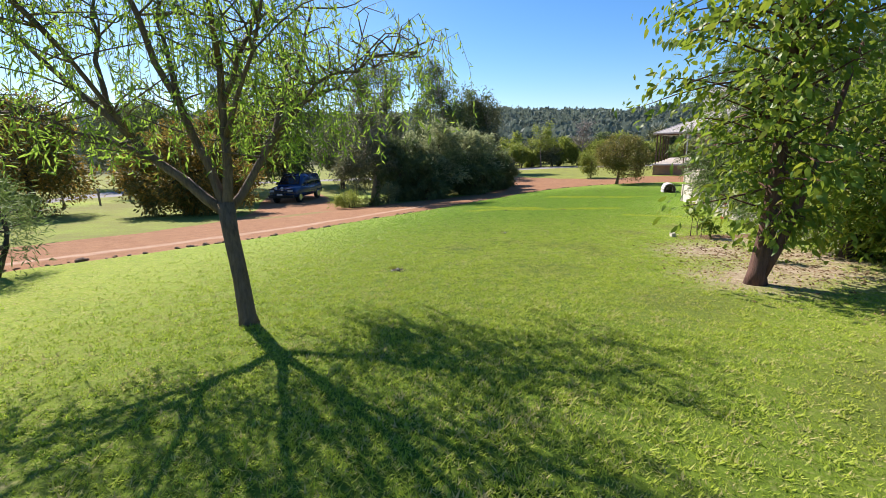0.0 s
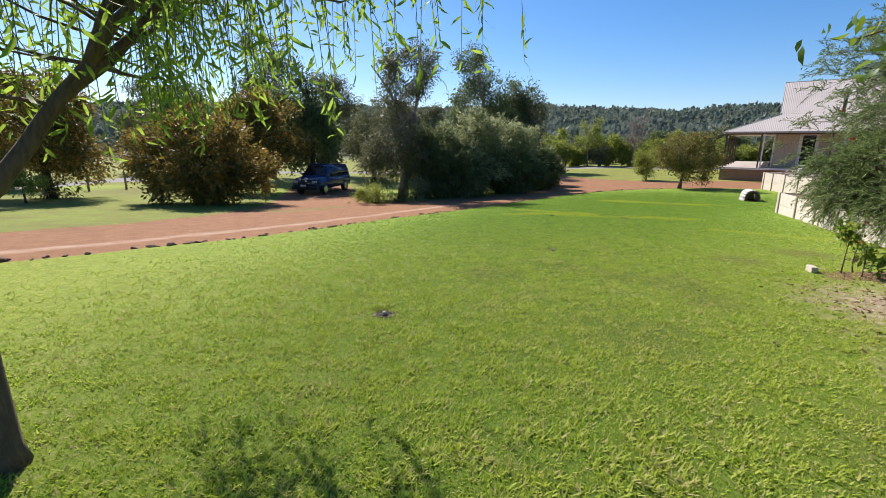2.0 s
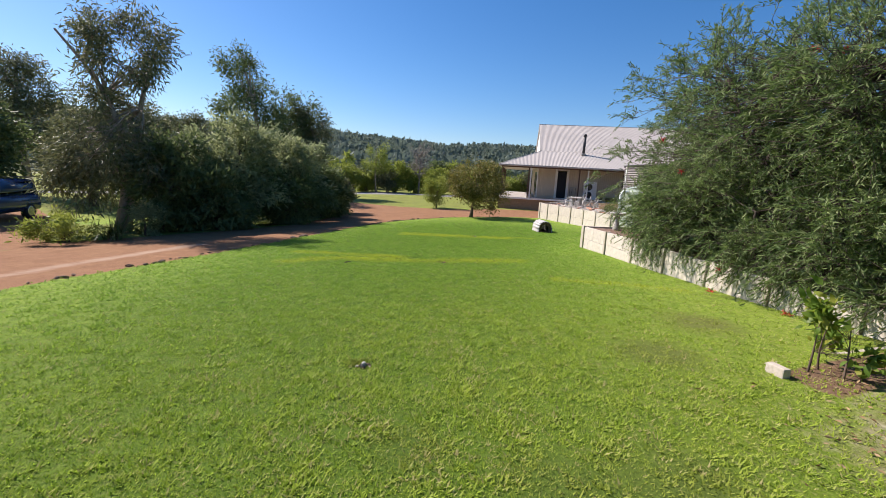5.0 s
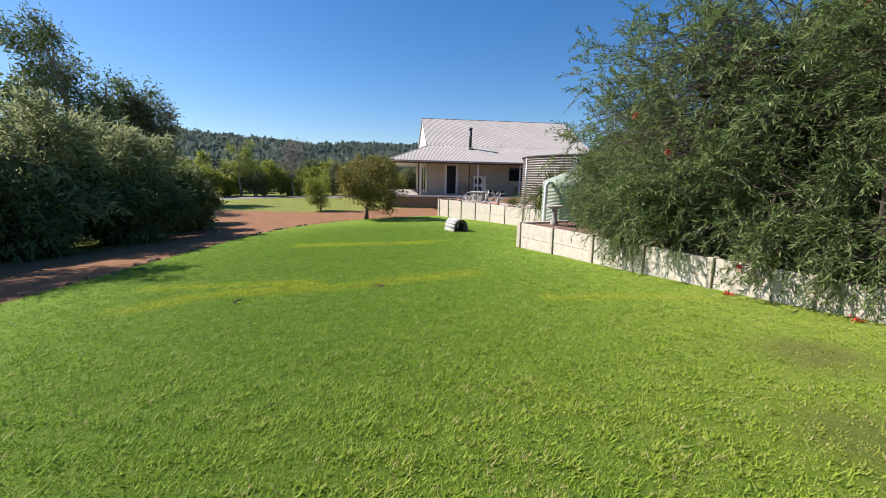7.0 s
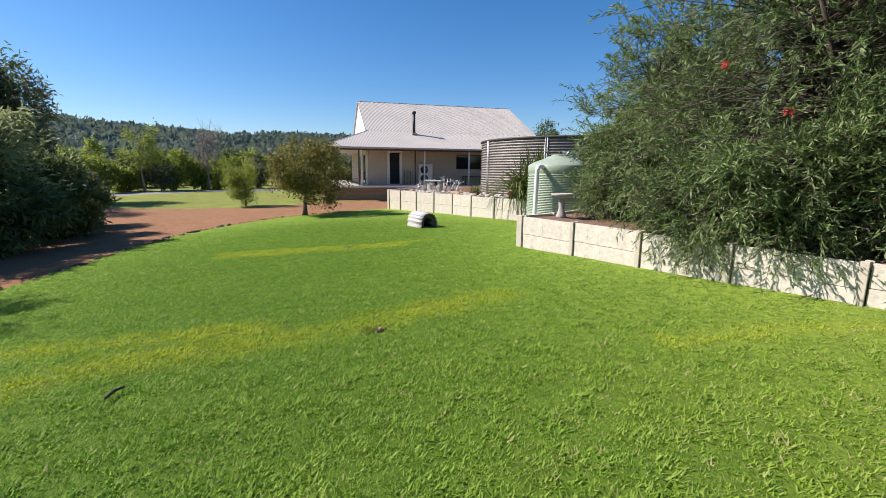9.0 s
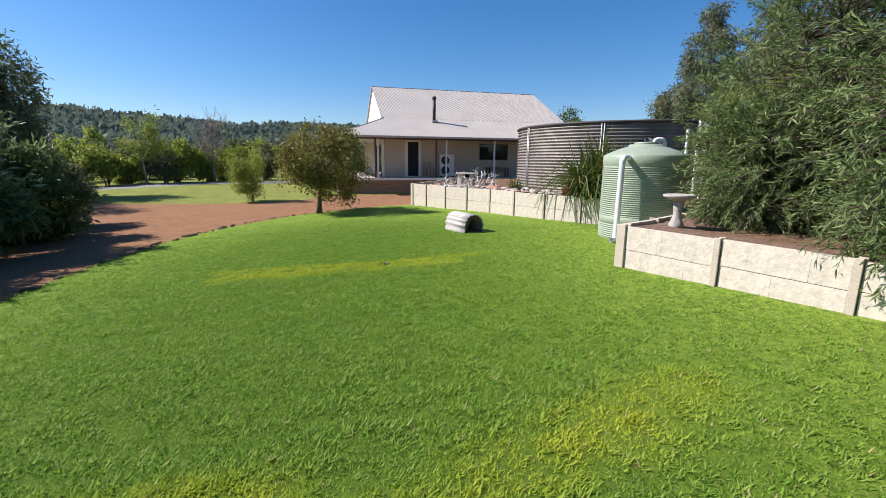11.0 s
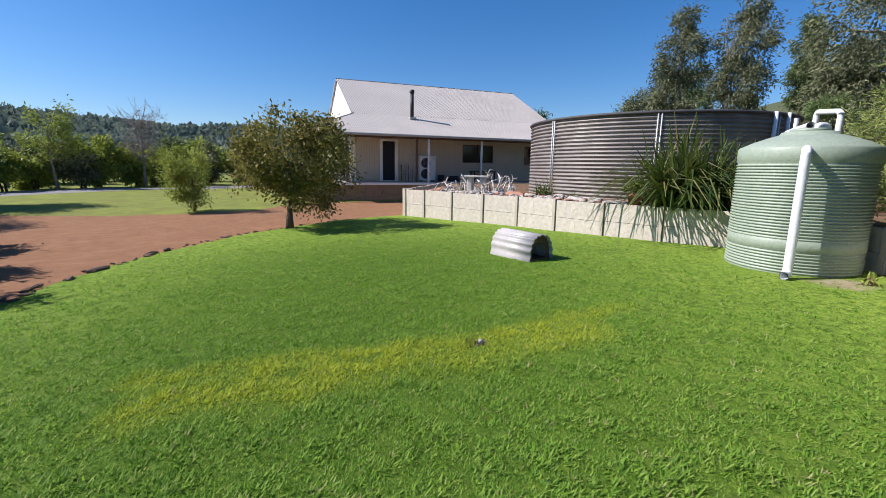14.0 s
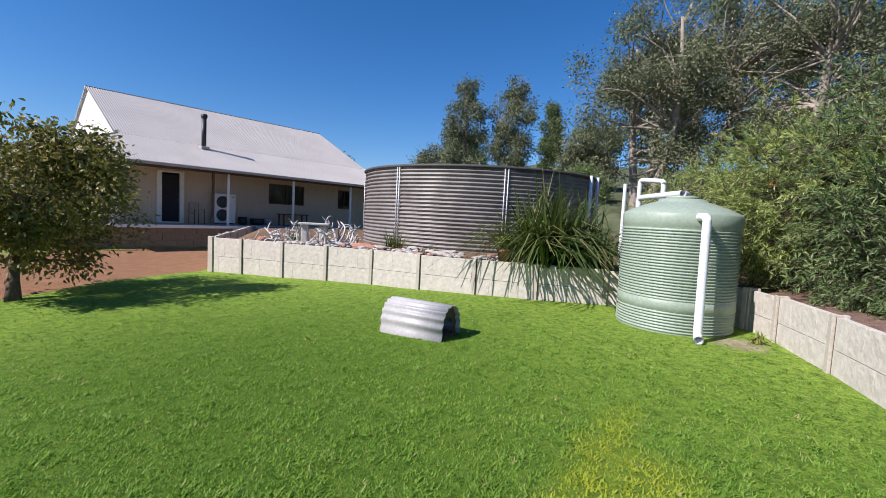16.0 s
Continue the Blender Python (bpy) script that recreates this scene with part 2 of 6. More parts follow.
M_OLIVE = leafy("olive yellow leaves", [(0.13, 0.19, 0.05), (0.25, 0.33, 0.085), (0.42, 0.48, 0.14), (0.62, 0.64, 0.25)], 0.42, 0.42, (0.34, 0.42, 0.08))
M_LITTER = leafy("dry fallen leaves", [(0.09, 0.05, 0.025), (0.2, 0.12, 0.06), (0.34, 0.22, 0.11), (0.46, 0.36, 0.2)], 0.7, 0.1, (0.2, 0.12, 0.05))
M_TWIG = plain("dry twigs", (0.16, 0.13, 0.11), (0.32, 0.27, 0.24), 0.9)
M_DRIFT = plain("driftwood", (0.36, 0.33, 0.3), (0.62, 0.59, 0.55), 0.85, 4.0, 50.0)
M_PANEL = plain("cream concrete panel", (0.48, 0.43, 0.355), (0.6, 0.545, 0.46), 0.9, 1.6, 13.0, relief=0.8, depth=0.016, dirt=(0.4, 0.33, 0.25), dirt_amount=0.5)
M_POST = plain("cream concrete post", (0.4, 0.35, 0.28), (0.53, 0.47, 0.385), 0.9, 3.0, 40.0, dirt=(0.22, 0.165, 0.12), dirt_amount=0.75)
M_STEEL = plain("weathered galvanised steel", (0.17, 0.15, 0.135), (0.31, 0.28, 0.255), 0.5, 1.6, 30.0, metal=0.25, relief=0.15, dirt=(0.15, 0.12, 0.1), dirt_amount=0.5)
M_STEEL_DARK = plain("tank rim", (0.035, 0.034, 0.034), (0.075, 0.072, 0.07), 0.7)
M_KENNEL = plain("pale corrugated steel", (0.36, 0.345, 0.33), (0.48, 0.46, 0.44), 0.55, 3.0, 40.0, metal=0.1, relief=0.15, dirt=(0.3, 0.26, 0.22), dirt_amount=0.4)
M_ROOF = plain("cream steel roof", (0.4, 0.365, 0.325), (0.475, 0.435, 0.39), 0.6, 0.7, 20.0, relief=0.1, dirt=(0.33, 0.305, 0.27), dirt_amount=0.4)
M_WALL = plain("cream cladding", (0.5, 0.42, 0.33), (0.58, 0.5, 0.4), 0.6, 1.1, 30.0, relief=0.1, dirt=(0.42, 0.36, 0.28), dirt_amount=0.35)
M_WHITE = plain("white paint", (0.72, 0.71, 0.68), (0.82, 0.81, 0.78), 0.5, 5.0, 50.0, relief=0.1)
M_TIMBER = plain("dark stained timber", (0.06, 0.03, 0.02), (0.13, 0.07, 0.045), 0.6, 6.0, 60.0)
M_DECK = plain("grey deck boards", (0.3, 0.27, 0.24), (0.46, 0.42, 0.38), 0.8, 3.0, 50.0)
M_STONE = plain("brown stone", (0.2, 0.13, 0.08), (0.36, 0.24, 0.15), 0.9, 2.5, 30.0, relief=0.8, depth=0.02)
M_BLACK = plain("black metal", (0.012, 0.012, 0.013), (0.03, 0.03, 0.032), 0.5)
M_GLASS = glass_material()
M_SCREEN = plain("dark door screen", (0.006, 0.007, 0.012), (0.012, 0.013, 0.02), 0.75, 4.0, 90.0)
M_POLY = plain("pale green plastic", (0.26, 0.315, 0.235), (0.31, 0.365, 0.28), 0.5, 1.2, 25.0, relief=0.08, dirt=(0.23, 0.28, 0.2), dirt_amount=0.4)
M_PIPE = plain("white plastic pipe", (0.7, 0.72, 0.74), (0.8, 0.81, 0.82), 0.4, 5.0, 50.0, relief=0.08, dirt=(0.55, 0.53, 0.48), dirt_amount=0.5)
M_CONCRETE = plain("grey concrete", (0.3, 0.28, 0.25), (0.48, 0.45, 0.41), 0.9, 5.0, 60.0, relief=0.8, depth=0.012)
M_ROCK = plain("pale rock", (0.34, 0.29, 0.24), (0.62, 0.57, 0.5), 0.9, 6.0, 40.0, relief=0.8, depth=0.015)
M_ROCK_RED = plain("red rock", (0.26, 0.12, 0.07), (0.5, 0.27, 0.18), 0.9, 6.0, 40.0, relief=0.8, depth=0.015)
M_CLOD = plain("dark laterite stone", (0.1, 0.06, 0.042), (0.24, 0.15, 0.105), 0.95, 8.0, 50.0, relief=0.9, depth=0.015)
M_RED = plain("red petals", (0.4, 0.012, 0.01), (0.6, 0.03, 0.02), 0.6)
M_CAR = plain("dark blue car paint", (0.012, 0.035, 0.11), (0.016, 0.05, 0.15), 0.2, 1.0, 20.0, relief=0.0)
M_TYRE = plain("black rubber", (0.012, 0.012, 0.012), (0.03, 0.028, 0.026), 0.85)
M_CHROME = plain("bright metal", (0.5, 0.5, 0.5), (0.6, 0.6, 0.6), 0.25, metal=0.9, relief=0.0)
M_LAMP = plain("headlight glass", (0.5, 0.52, 0.55), (0.62, 0.64, 0.66), 0.12, relief=0.0)
M_TERRACOTTA = plain("terracotta", (0.34, 0.15, 0.08), (0.5, 0.25, 0.14), 0.85)
M_SOIL = plain("garden soil", (0.1, 0.05, 0.032), (0.3, 0.19, 0.13), 0.95, 10.0, 60.0, relief=0.9, depth=0.03)
M_STONE_BLOCK = plain("sandstone block", (0.22, 0.14, 0.085), (0.4, 0.27, 0.17), 0.9, 2.5, 30.0, relief=0.8, depth=0.02)
M_CHROME_DULL = plain("dull pale steel", (0.5, 0.5, 0.49), (0.66, 0.66, 0.65), 0.5, 4.0, 40.0, metal=0.3, relief=0.1)
M_HOLE = plain("very dark soil", (0.02, 0.014, 0.01), (0.055, 0.038, 0.026), 0.95, 14.0, 70.0, relief=0.9, depth=0.02)
M_BARK_GREEN = plain("green twig", (0.08, 0.1, 0.03), (0.16, 0.16, 0.06), 0.7)

# ---- building helpers ----


def mesh_of(name, verts, faces, material, smooth=False, values=None):
    """A mesh from arrays: verts n x 3, faces m x 3 or m x 4."""
    verts = np.asarray(verts, np.float32).reshape(-1, 3)
    faces = np.asarray(faces, np.int32)
    me = bpy.data.meshes.new(name)
    k = faces.shape[1]
    me.vertices.add(len(verts))
    me.vertices.foreach_set("co", verts.ravel())
    me.loops.add(faces.size)
    me.loops.foreach_set("vertex_index", faces.ravel())
    me.polygons.add(len(faces))
    me.polygons.foreach_set("loop_start", np.arange(0, faces.size, k, dtype=np.int32))
    if smooth:
        me.polygons.foreach_set("use_smooth", np.ones(len(faces), bool))
    for key, v in (values or {}).items():
        me.attributes.new(key, "FLOAT", "POINT").data.foreach_set("value", np.asarray(v, np.float32))
    me.materials.append(material)
    me.update(calc_edges=True)
    return me


def linked(name, data, parent=None, label=""):
    ob = new(name, data)
    if parent:
        ob.parent = parent
    return tagged(ob, label)


def part(name, bm, material, parent, label="", smooth=False):
    me = bpy.data.meshes.new(name)
    bm.to_mesh(me)
    bm.free()
    me.materials.append(material)
    if smooth:
        me.polygons.foreach_set("use_smooth", np.ones(len(me.polygons), bool))
    return linked(name, me, parent, label)


def thing(name, m, label, category, group="", kind=""):
    ob = new(name)
    ob.empty_display_size = 0.2
    ob.matrix_world = m
    return tagged(ob, label, category, group, kind)


def box(size, at=(0, 0, 0), bevel=0.0, turn=0.0, bm=None):
    """A box of that size whose bottom centre lies at a point, with rounded edges."""
    b = bm or bmesh.new()
    m = Matrix.Translation((at[0], at[1], at[2] + size[2] / 2)) @ Matrix.Rotation(turn, 4, "Z") @ Matrix.Diagonal((*size, 1))
    r = bmesh.ops.create_cube(b, size=1, matrix=m)
    if bevel:
        edges = {e for v in r["verts"] for e in v.link_edges}
        bmesh.ops.bevel(b, geom=list(edges), offset=bevel, segments=2, affect="EDGES", profile=0.6)
    return b


def tube(points, radii, sides=8, cap=True):
    """Arrays of a round, tapered tube along points."""
    pts = [Vector(p) for p in points]
    if isinstance(radii, (int, float)):
        radii = [radii] * len(pts)
    verts, faces = [], []
    ref = Vector((0.31, 0.17, 0.93)).normalized()
    for i, p in enumerate(pts):
        d = (pts[min(i + 1, len(pts) - 1)] - pts[max(i - 1, 0)]).normalized()
        a = d.cross(ref)
        a = a.normalized() if a.length > 1e-3 else Vector((1, 0, 0))
        b = d.cross(a)
        for k in range(sides):
            w = 2 * math.pi * k / sides
            verts.append(p + (a * math.cos(w) + b * math.sin(w)) * radii[i])
    for i in range(len(pts) - 1):
        for k in range(sides):
            faces.append((i * sides + k, i * sides + (k + 1) % sides, (i + 1) * sides + (k + 1) % sides, (i + 1) * sides + k))
    if cap:
        for i, s in ((0, 1), (len(pts) - 1, -1)):
            c = len(verts)
            verts.append(pts[i])
            for k in range(sides):
                j, q = i * sides + k, i * sides + (k + 1) % sides
                faces.append((c, q, j, c) if s > 0 else (c, j, q, c))
    return verts, faces


def joined(tubes):
    verts, faces = [], []
    for v, f in tubes:
        o = len(verts)
        verts.extend(v)
        faces.extend(tuple(i + o for i in q) for q in f)
    return np.array([tuple(v) for v in verts], np.float32), np.array(faces, np.int32)


def tube_mesh(name, tubes, material, smooth=True):
    """A mesh of tubes, end caps as triangles."""
    v, f = joined(tubes)
    me = bpy.data.meshes.new(name)
    me.from_pydata([tuple(p) for p in v.tolist()], [], [q[:3] if q[0] == q[3] else q for q in f.tolist()])
    me.polygons.foreach_set("use_smooth", np.ones(len(me.polygons), bool))
    me.materials.append(material)
    return me


def lathe(profile, sides=48, bm=None):
    """A solid of turning: (radius, height) from bottom to top."""
    b = bm or bmesh.new()
    rings = []
    for r, z in profile:
        if r < 1e-4:
            rings.append([b.verts.new((0, 0, z))])
        else:
            rings.append([b.verts.new((r * math.cos(2 * math.pi * k / sides), r * math.sin(2 * math.pi * k / sides), z)) for k in range(sides)])
    for lo, hi in zip(rings, rings[1:]):
        for k in range(sides):
            q = [lo[k % len(lo)], lo[(k + 1) % len(lo)], hi[(k + 1) % len(hi)], hi[k % len(hi)]]
            q = [v for i, v in enumerate(q) if v not in q[:i]]
            if len(q) > 2:
                b.faces.new(q)
    return b


def sm(v, lo, hi, q=1.5):
    v = lo + q * np.logaddexp(0, (v - lo) / q)
    return hi - q * np.logaddexp(0, (hi - v) / q)


def lawn_height(x, y):
    x, y = sm(np.asarray(x, float), -5, 16), sm(np.asarray(y, float), -4, 31)
    return 0.0415 + 0.00559 * x - 0.06077 * y - 0.00122 * x * x + 0.00162 * x * y + 0.000255 * y * y


def inside(x, y, poly):
    x, y = np.asarray(x, float), np.asarray(y, float)
    c = np.zeros(x.shape, bool)
    for (x0, y0), (x1, y1) in zip(poly, poly[1:] + poly[:1]):
        with np.errstate(divide="ignore", invalid="ignore"):
            c ^= ((y0 > y) != (y1 > y)) & (x < (x1 - x0) * (y - y0) / (y1 - y0) + x0)
    return c


def away(x, y, line):
    """Distance from a line of points."""
    best = np.full(np.shape(x), 1e9)
    for (x0, y0), (x1, y1) in zip(line, line[1:]):
        dx, dy = x1 - x0, y1 - y0
        s = np.clip(((x - x0) * dx + (y - y0) * dy) / (dx * dx + dy * dy), 0, 1)
        best = np.minimum(best, np.hypot(x - x0 - s * dx, y - y0 - s * dy))
    return best


def edge_mask(x, y, poly, soft):
    d = away(x, y, poly + poly[:1])
    return np.clip(0.5 + np.where(inside(x, y, poly), d, -d) / soft, 0, 1)


# ---- plan ----
LAWN_EDGE = [(-24, -14), (-13.5, 0.5), (-10.2, 5.2), (-8.07, 8.03), (-6.6, 9.8), (-5.0, 11.7), (-2.4, 15.8), (0.46, 19.4), (2.1, 21.6), (4.4, 24.7), (6.2, 26.6), (7.9, 27.7), (10.3, 28.5), (13.4, 28.6), (15.4, 27.9)]
DRIVE = LAWN_EDGE + [(16.6, 28.4), (19.2, 29.7), (23.3, 31.75), (19.2, 33.7), (16, 34.8), (13.8, 33.9), (11.5, 34.8), (9.7, 36.3), (7.5, 40.2), (4.8, 44.5), (2.5, 44), (5.6, 37.0), (5.2, 32.2), (1.9, 26.4), (-0.8, 24.6), (-3.3, 23.4),
                     (-4.9, 22.3), (-6.6, 26.5), (-8.6, 33), (-11, 38), (-14.5, 37), (-12.5, 30), (-10.2, 24.0), (-9.2, 20.5), (-8.9, 16.8), (-9.9, 13.6), (-12.5, 9.8), (-17, 3.8), (-28, -11)]
TRACK = [(-22, -11), (-11.6, 4.2), (-9.3, 8.6), (-7.0, 11.4), (-4.6, 15.0), (-3.0, 17.6), (-1.0, 20.6)]
LOW_WALL = [(9.30, 16.66), (8.94, 15.38), (8.57, 14.14), (8.16, 12.92), (7.76, 11.72), (7.44, 10.52), (7.14, 9.32), (6.90, 8.10), (6.66, 6.88)]
RETURN_WALL = [(9.41, 16.76), (10.42, 16.58), (11.62, 16.46), (12.30, 16.46)]
BACK_WALL = [(15.40, 27.60), (15.26, 26.66), (15.08, 25.46), (14.90, 24.26), (14.72, 23.10), (14.42, 21.94), (14.14, 20.72), (13.92, 19.50), (13.72, 18.24), (13.40, 17.05), (12.36, 16.50)]
SIDE_WALL = [(15.48, 27.68), (16.6, 28.22), (17.7, 28.76), (18.9, 29.34), (21.0, 30.4), (23.4, 31.55)]
WALL_TOP = -0.08
TERRACE = [(6.98, 6.6), (7.46, 9.24), (8.08, 11.64), (8.86, 14.04), (9.6, 16.36), (12.4, 16.14), (13.75, 16.9), (14.06, 18.18), (14.26, 19.42), (14.48, 20.64), (14.76, 21.84), (15.08, 23.04), (15.42, 25.4), (15.7, 27.35),
           (18.9, 28.95), (23.4, 31.1), (30, 33), (90, 40), (300, 60), (300, -200), (9, -200), (6.9, 0)]


def hill_height(x, y):
    r, a = np.hypot(x, y - 5), np.degrees(np.arctan2(x, y - 5))
    up = np.clip((r - 110) / 260, 0, 1)
    up = up * up * (3 - 2 * up)
    top = 25.6 + 0.5 * np.sin(np.radians(a * 13 + 10)) - 4.2 * np.clip((a - 8) / 14, 0, 1) + 0.8 * np.exp(-((a - 28) / 3) ** 2) - np.clip((a - 36) * 0.3, 0, 12)
    top = top * np.clip((a + 75) / 40, 0.35, 1)
    return up * top


def ground_height(x, y, terrace=True):
    x, y = np.asarray(x, float), np.asarray(y, float)
    z = lawn_height(x, y) + hill_height(x, y)
    start = 24 + np.clip((y - 14) * 1.4, 0, 20)
    east = np.clip(x - start, 0, 90) * 0.16 + np.clip(x - start, 0, 12) ** 2 * 0.004
    if terrace:
        z = np.where(inside(x, y, TERRACE), np.maximum(-0.14 + east, z), z)
    return z


def gz(x, y, terrace=True):
    return float(ground_height(x, y, terrace))


def wear(x, y):
    """How yellow, dry and bare the lawn is."""
    yellow = np.zeros(x.shape)
    for line, width in (([(1.2, 16.4), (2.3, 16.5), (3.8, 15.6), (5.0, 15.2), (5.9, 15.0)], 0.42), ([(5.3, 21.0), (6.3, 20.4), (7.2, 19.7), (8.1, 19.1)], 0.45), ([(5.6, 12.9), (6.4, 12.3), (7.0, 11.6)], 0.3), ([(5.4, 21.5), (7.4, 19.8), (9.0, 19.0)], 0.25), ([(1.5, 17.8), (3.6, 16.2)], 0.3)):
        yellow = np.maximum(yellow, 0.8 * np.exp(-(away(x, y, line) / width) ** 2))
    dry = np.zeros(x.shape)
    for cx, cy, r in ((2.1, 8.3, 0.7), (1.5, 8.9, 0.5), (2.7, 7.3, 0.8), (1.6, 6.2, 1.1), (2.7, 4.4, 1.4), (2.6, 8.0, 0.9), (3.2, 2.2, 1.8), (4.2, 9.6, 0.8), (-2.8, 1.4, 0.9), (0.4, 8.4, 0.8), (5.6, 10.2, 0.9), (-9, 26, 6), (-20, 18, 8), (-22, 30, 9)):
        dry = np.maximum(dry, np.clip(1 - np.hypot(x - cx, y - cy) / r, 0, 1))
    bare = np.zeros(x.shape)
    for cx, cy, r in ((4.6, 7.2, 1.5), (4.0, 5.4, 1.3), (4.9, 5.8, 1.5), (5.6, 8.2, 0.8), (5.8, 6.6, 1.4), (3.3, 2.0, 0.8), (-2.6, 1.6, 0.5), (11.4, 17.0, 0.5), (4.7, 3.6, 0.7)):
        bare = np.maximum(bare, np.clip(1 - np.hypot(x - cx, (y - cy)) / r, 0, 1) ** 0.8)
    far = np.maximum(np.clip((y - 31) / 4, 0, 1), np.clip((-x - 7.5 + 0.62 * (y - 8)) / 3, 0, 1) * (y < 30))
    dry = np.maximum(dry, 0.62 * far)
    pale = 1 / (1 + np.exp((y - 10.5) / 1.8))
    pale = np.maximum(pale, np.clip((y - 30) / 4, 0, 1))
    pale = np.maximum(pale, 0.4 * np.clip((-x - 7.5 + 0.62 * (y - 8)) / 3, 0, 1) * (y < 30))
    return yellow, dry, bare, pale


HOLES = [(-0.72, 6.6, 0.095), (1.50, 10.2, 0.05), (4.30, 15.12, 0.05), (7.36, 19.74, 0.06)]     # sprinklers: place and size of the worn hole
STROLL = [(0.0, 1.0), (0.2, 4.0), (0.8, 7.5), (1.6, 11.5), (3.0, 14.5), (4.4, 18.0), (6.0, 20.5), (9.0, 22.5)]   # line walked over the lawn; blades and the darkened ground follow it


def build_ground():
    def lines(lo, hi, step, far):
        fine = np.arange(lo, hi + 1e-6, step)
        out, v, s = [], 0.0, step
        while v < far:
            s *= 1.16
            v += s
            out.append(v)
        out = np.array(out)
        return np.concatenate([lo - out[::-1], fine, hi + out])
    xs, ys = lines(-15, 22, 0.24, 1500), lines(-3, 40, 0.24, 1500)
    x, y = np.meshgrid(xs, ys)
    z = ground_height(x, y)
    drive = edge_mask(x, y, DRIVE, 0.5)
    rough = np.array([noise.noise(Vector((a * 0.8, b * 0.8, 0))) for a, b in zip(x.ravel(), y.ravel())]).reshape(x.shape)
    z = z + rough * 0.018 * (np.hypot(x, y - 15) < 60) - 0.03 * np.clip(drive, 0, 1)
    terrace = inside(x, y, TERRACE)
    yellow, dry, bare, pale = wear(x, y)
    soil = terrace & (x < 30) | (inside(x, y, [(4.7, 8.3), (6.9, 8.3), (6.9, 8.85), (4.85, 8.9)]))
    forest = np.clip((np.hypot(x, y - 5) - 90) / 25, 0, 1)
    forest = np.maximum(forest, np.clip((x - 24) / 5, 0, 1) * terrace)
    track = 0.75 * np.clip(1 - away(x, y, TRACK) / 0.55, 0, 1)
    weeds = np.clip(1 - away(x, y, [(-9.6, 19.5), (-7.4, 18.4), (-5.8, 20.6)]) / 1.2, 0, 1)
    tar = np.clip(0.5 + (1.9 - away(x, y, [(-60, -20), (-34, 24), (-30, 44), (-22, 52), (-6, 53), (12, 53.2), (30, 49.6), (90, 46)])) / 0.5, 0, 1)
    n, k = x.shape
    i = np.arange(n * k).reshape(n, k)
    faces = np.stack([i[:-1, :-1], i[:-1, 1:], i[1:, 1:], i[1:, :-1]], -1).reshape(-1, 4)
    # cover: where blades stand dense and the ground carries their painted shade
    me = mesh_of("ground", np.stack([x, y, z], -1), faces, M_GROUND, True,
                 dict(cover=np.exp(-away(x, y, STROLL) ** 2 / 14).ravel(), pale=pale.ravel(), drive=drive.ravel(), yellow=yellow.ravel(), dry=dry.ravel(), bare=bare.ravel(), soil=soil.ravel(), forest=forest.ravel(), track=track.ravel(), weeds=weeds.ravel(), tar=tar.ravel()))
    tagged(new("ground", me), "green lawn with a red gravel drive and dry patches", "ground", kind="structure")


build_ground()

# ---- retaining walls ----


def retaining_wall(name, line, label, first_post=True, courses=2):
    w = tagged(new(name), label, "retaining wall", kind="structure")
    for i, ((x0, y0), (x1, y1)) in enumerate(zip(line, line[1:])):
        run, turn = math.hypot(x1 - x0, y1 - y0), math.atan2(y1 - y0, x1 - x0)
        cx, cy = (x0 + x1) / 2, (y0 + y1) / 2
        low = min(gz(x0, y0, False), gz(x1, y1, False)) - 0.06
        top = WALL_TOP + 0.01 * math.sin(i * 2.1)
        h = (top - low) / courses
        if h < 0.03:
            continue
        for c in range(courses):
            # block joints moulded into the panel's faces, staggered from course to course
            b, length = box((run - 0.09, 0.075, h - 0.006)), run - 0.09
            cuts = (0.0, 0.46, 1.0) if (c + i) % 2 else (0.0, 0.24, 0.73, 1.0)
            for u0, u1 in zip(cuts, cuts[1:]):
                box(((u1 - u0) * length - 0.004, 0.08, h - 0.009), ((u0 + u1 - 1) / 2 * length, 0, 0.002), 0.002, bm=b)
            o = part("panel", b, M_PANEL, w)
            o.matrix_basis = pose(cx, cy, low + c * h, math.sin(i * 3.7 + c) * 0.5, 0, math.degrees(turn) + 0.3 * math.sin(i * 5.1 + c * 2))
    for i, (x, y) in enumerate(line):
        if i == 0 and not first_post:
            continue
        j = min(max(i, 1), len(line) - 1)
        turn = math.degrees(math.atan2(line[j][1] - line[j - 1][1], line[j][0] - line[j - 1][0]))
        low = gz(x, y, False) - 0.08
        h = WALL_TOP + 0.02 - low
        if h < 0.05:
            continue
        end = i == 0
        b = bmesh.new()
        box((0.075 if not end else 0.14, 0.035, h), (0, -0.058, 0), 0.006, bm=b)
        box((0.05, 0.1, h - 0.005), (0, 0, 0), 0.004, bm=b)
        box((0.075 if not end else 0.14, 0.035, h), (0, 0.058, 0), 0.006, bm=b)
        o = part("post", b, M_POST, w, "dirt-streaked concrete post")
        o.matrix_basis = pose(x, y, low, 0, 0, turn)
    return w


low_wall = retaining_wall("retaining_wall_low", LOW_WALL, "cream concrete panel retaining wall under an overhanging bush")
return_wall = retaining_wall("retaining_wall_return", RETURN_WALL, "cream concrete panel retaining wall behind the water tank", False)
back_wall = retaining_wall("retaining_wall_back", BACK_WALL, "cream concrete panel retaining wall below a rock garden")
side_wall = retaining_wall("retaining_wall_side", SIDE_WALL, "cream concrete panel retaining wall beside the drive")


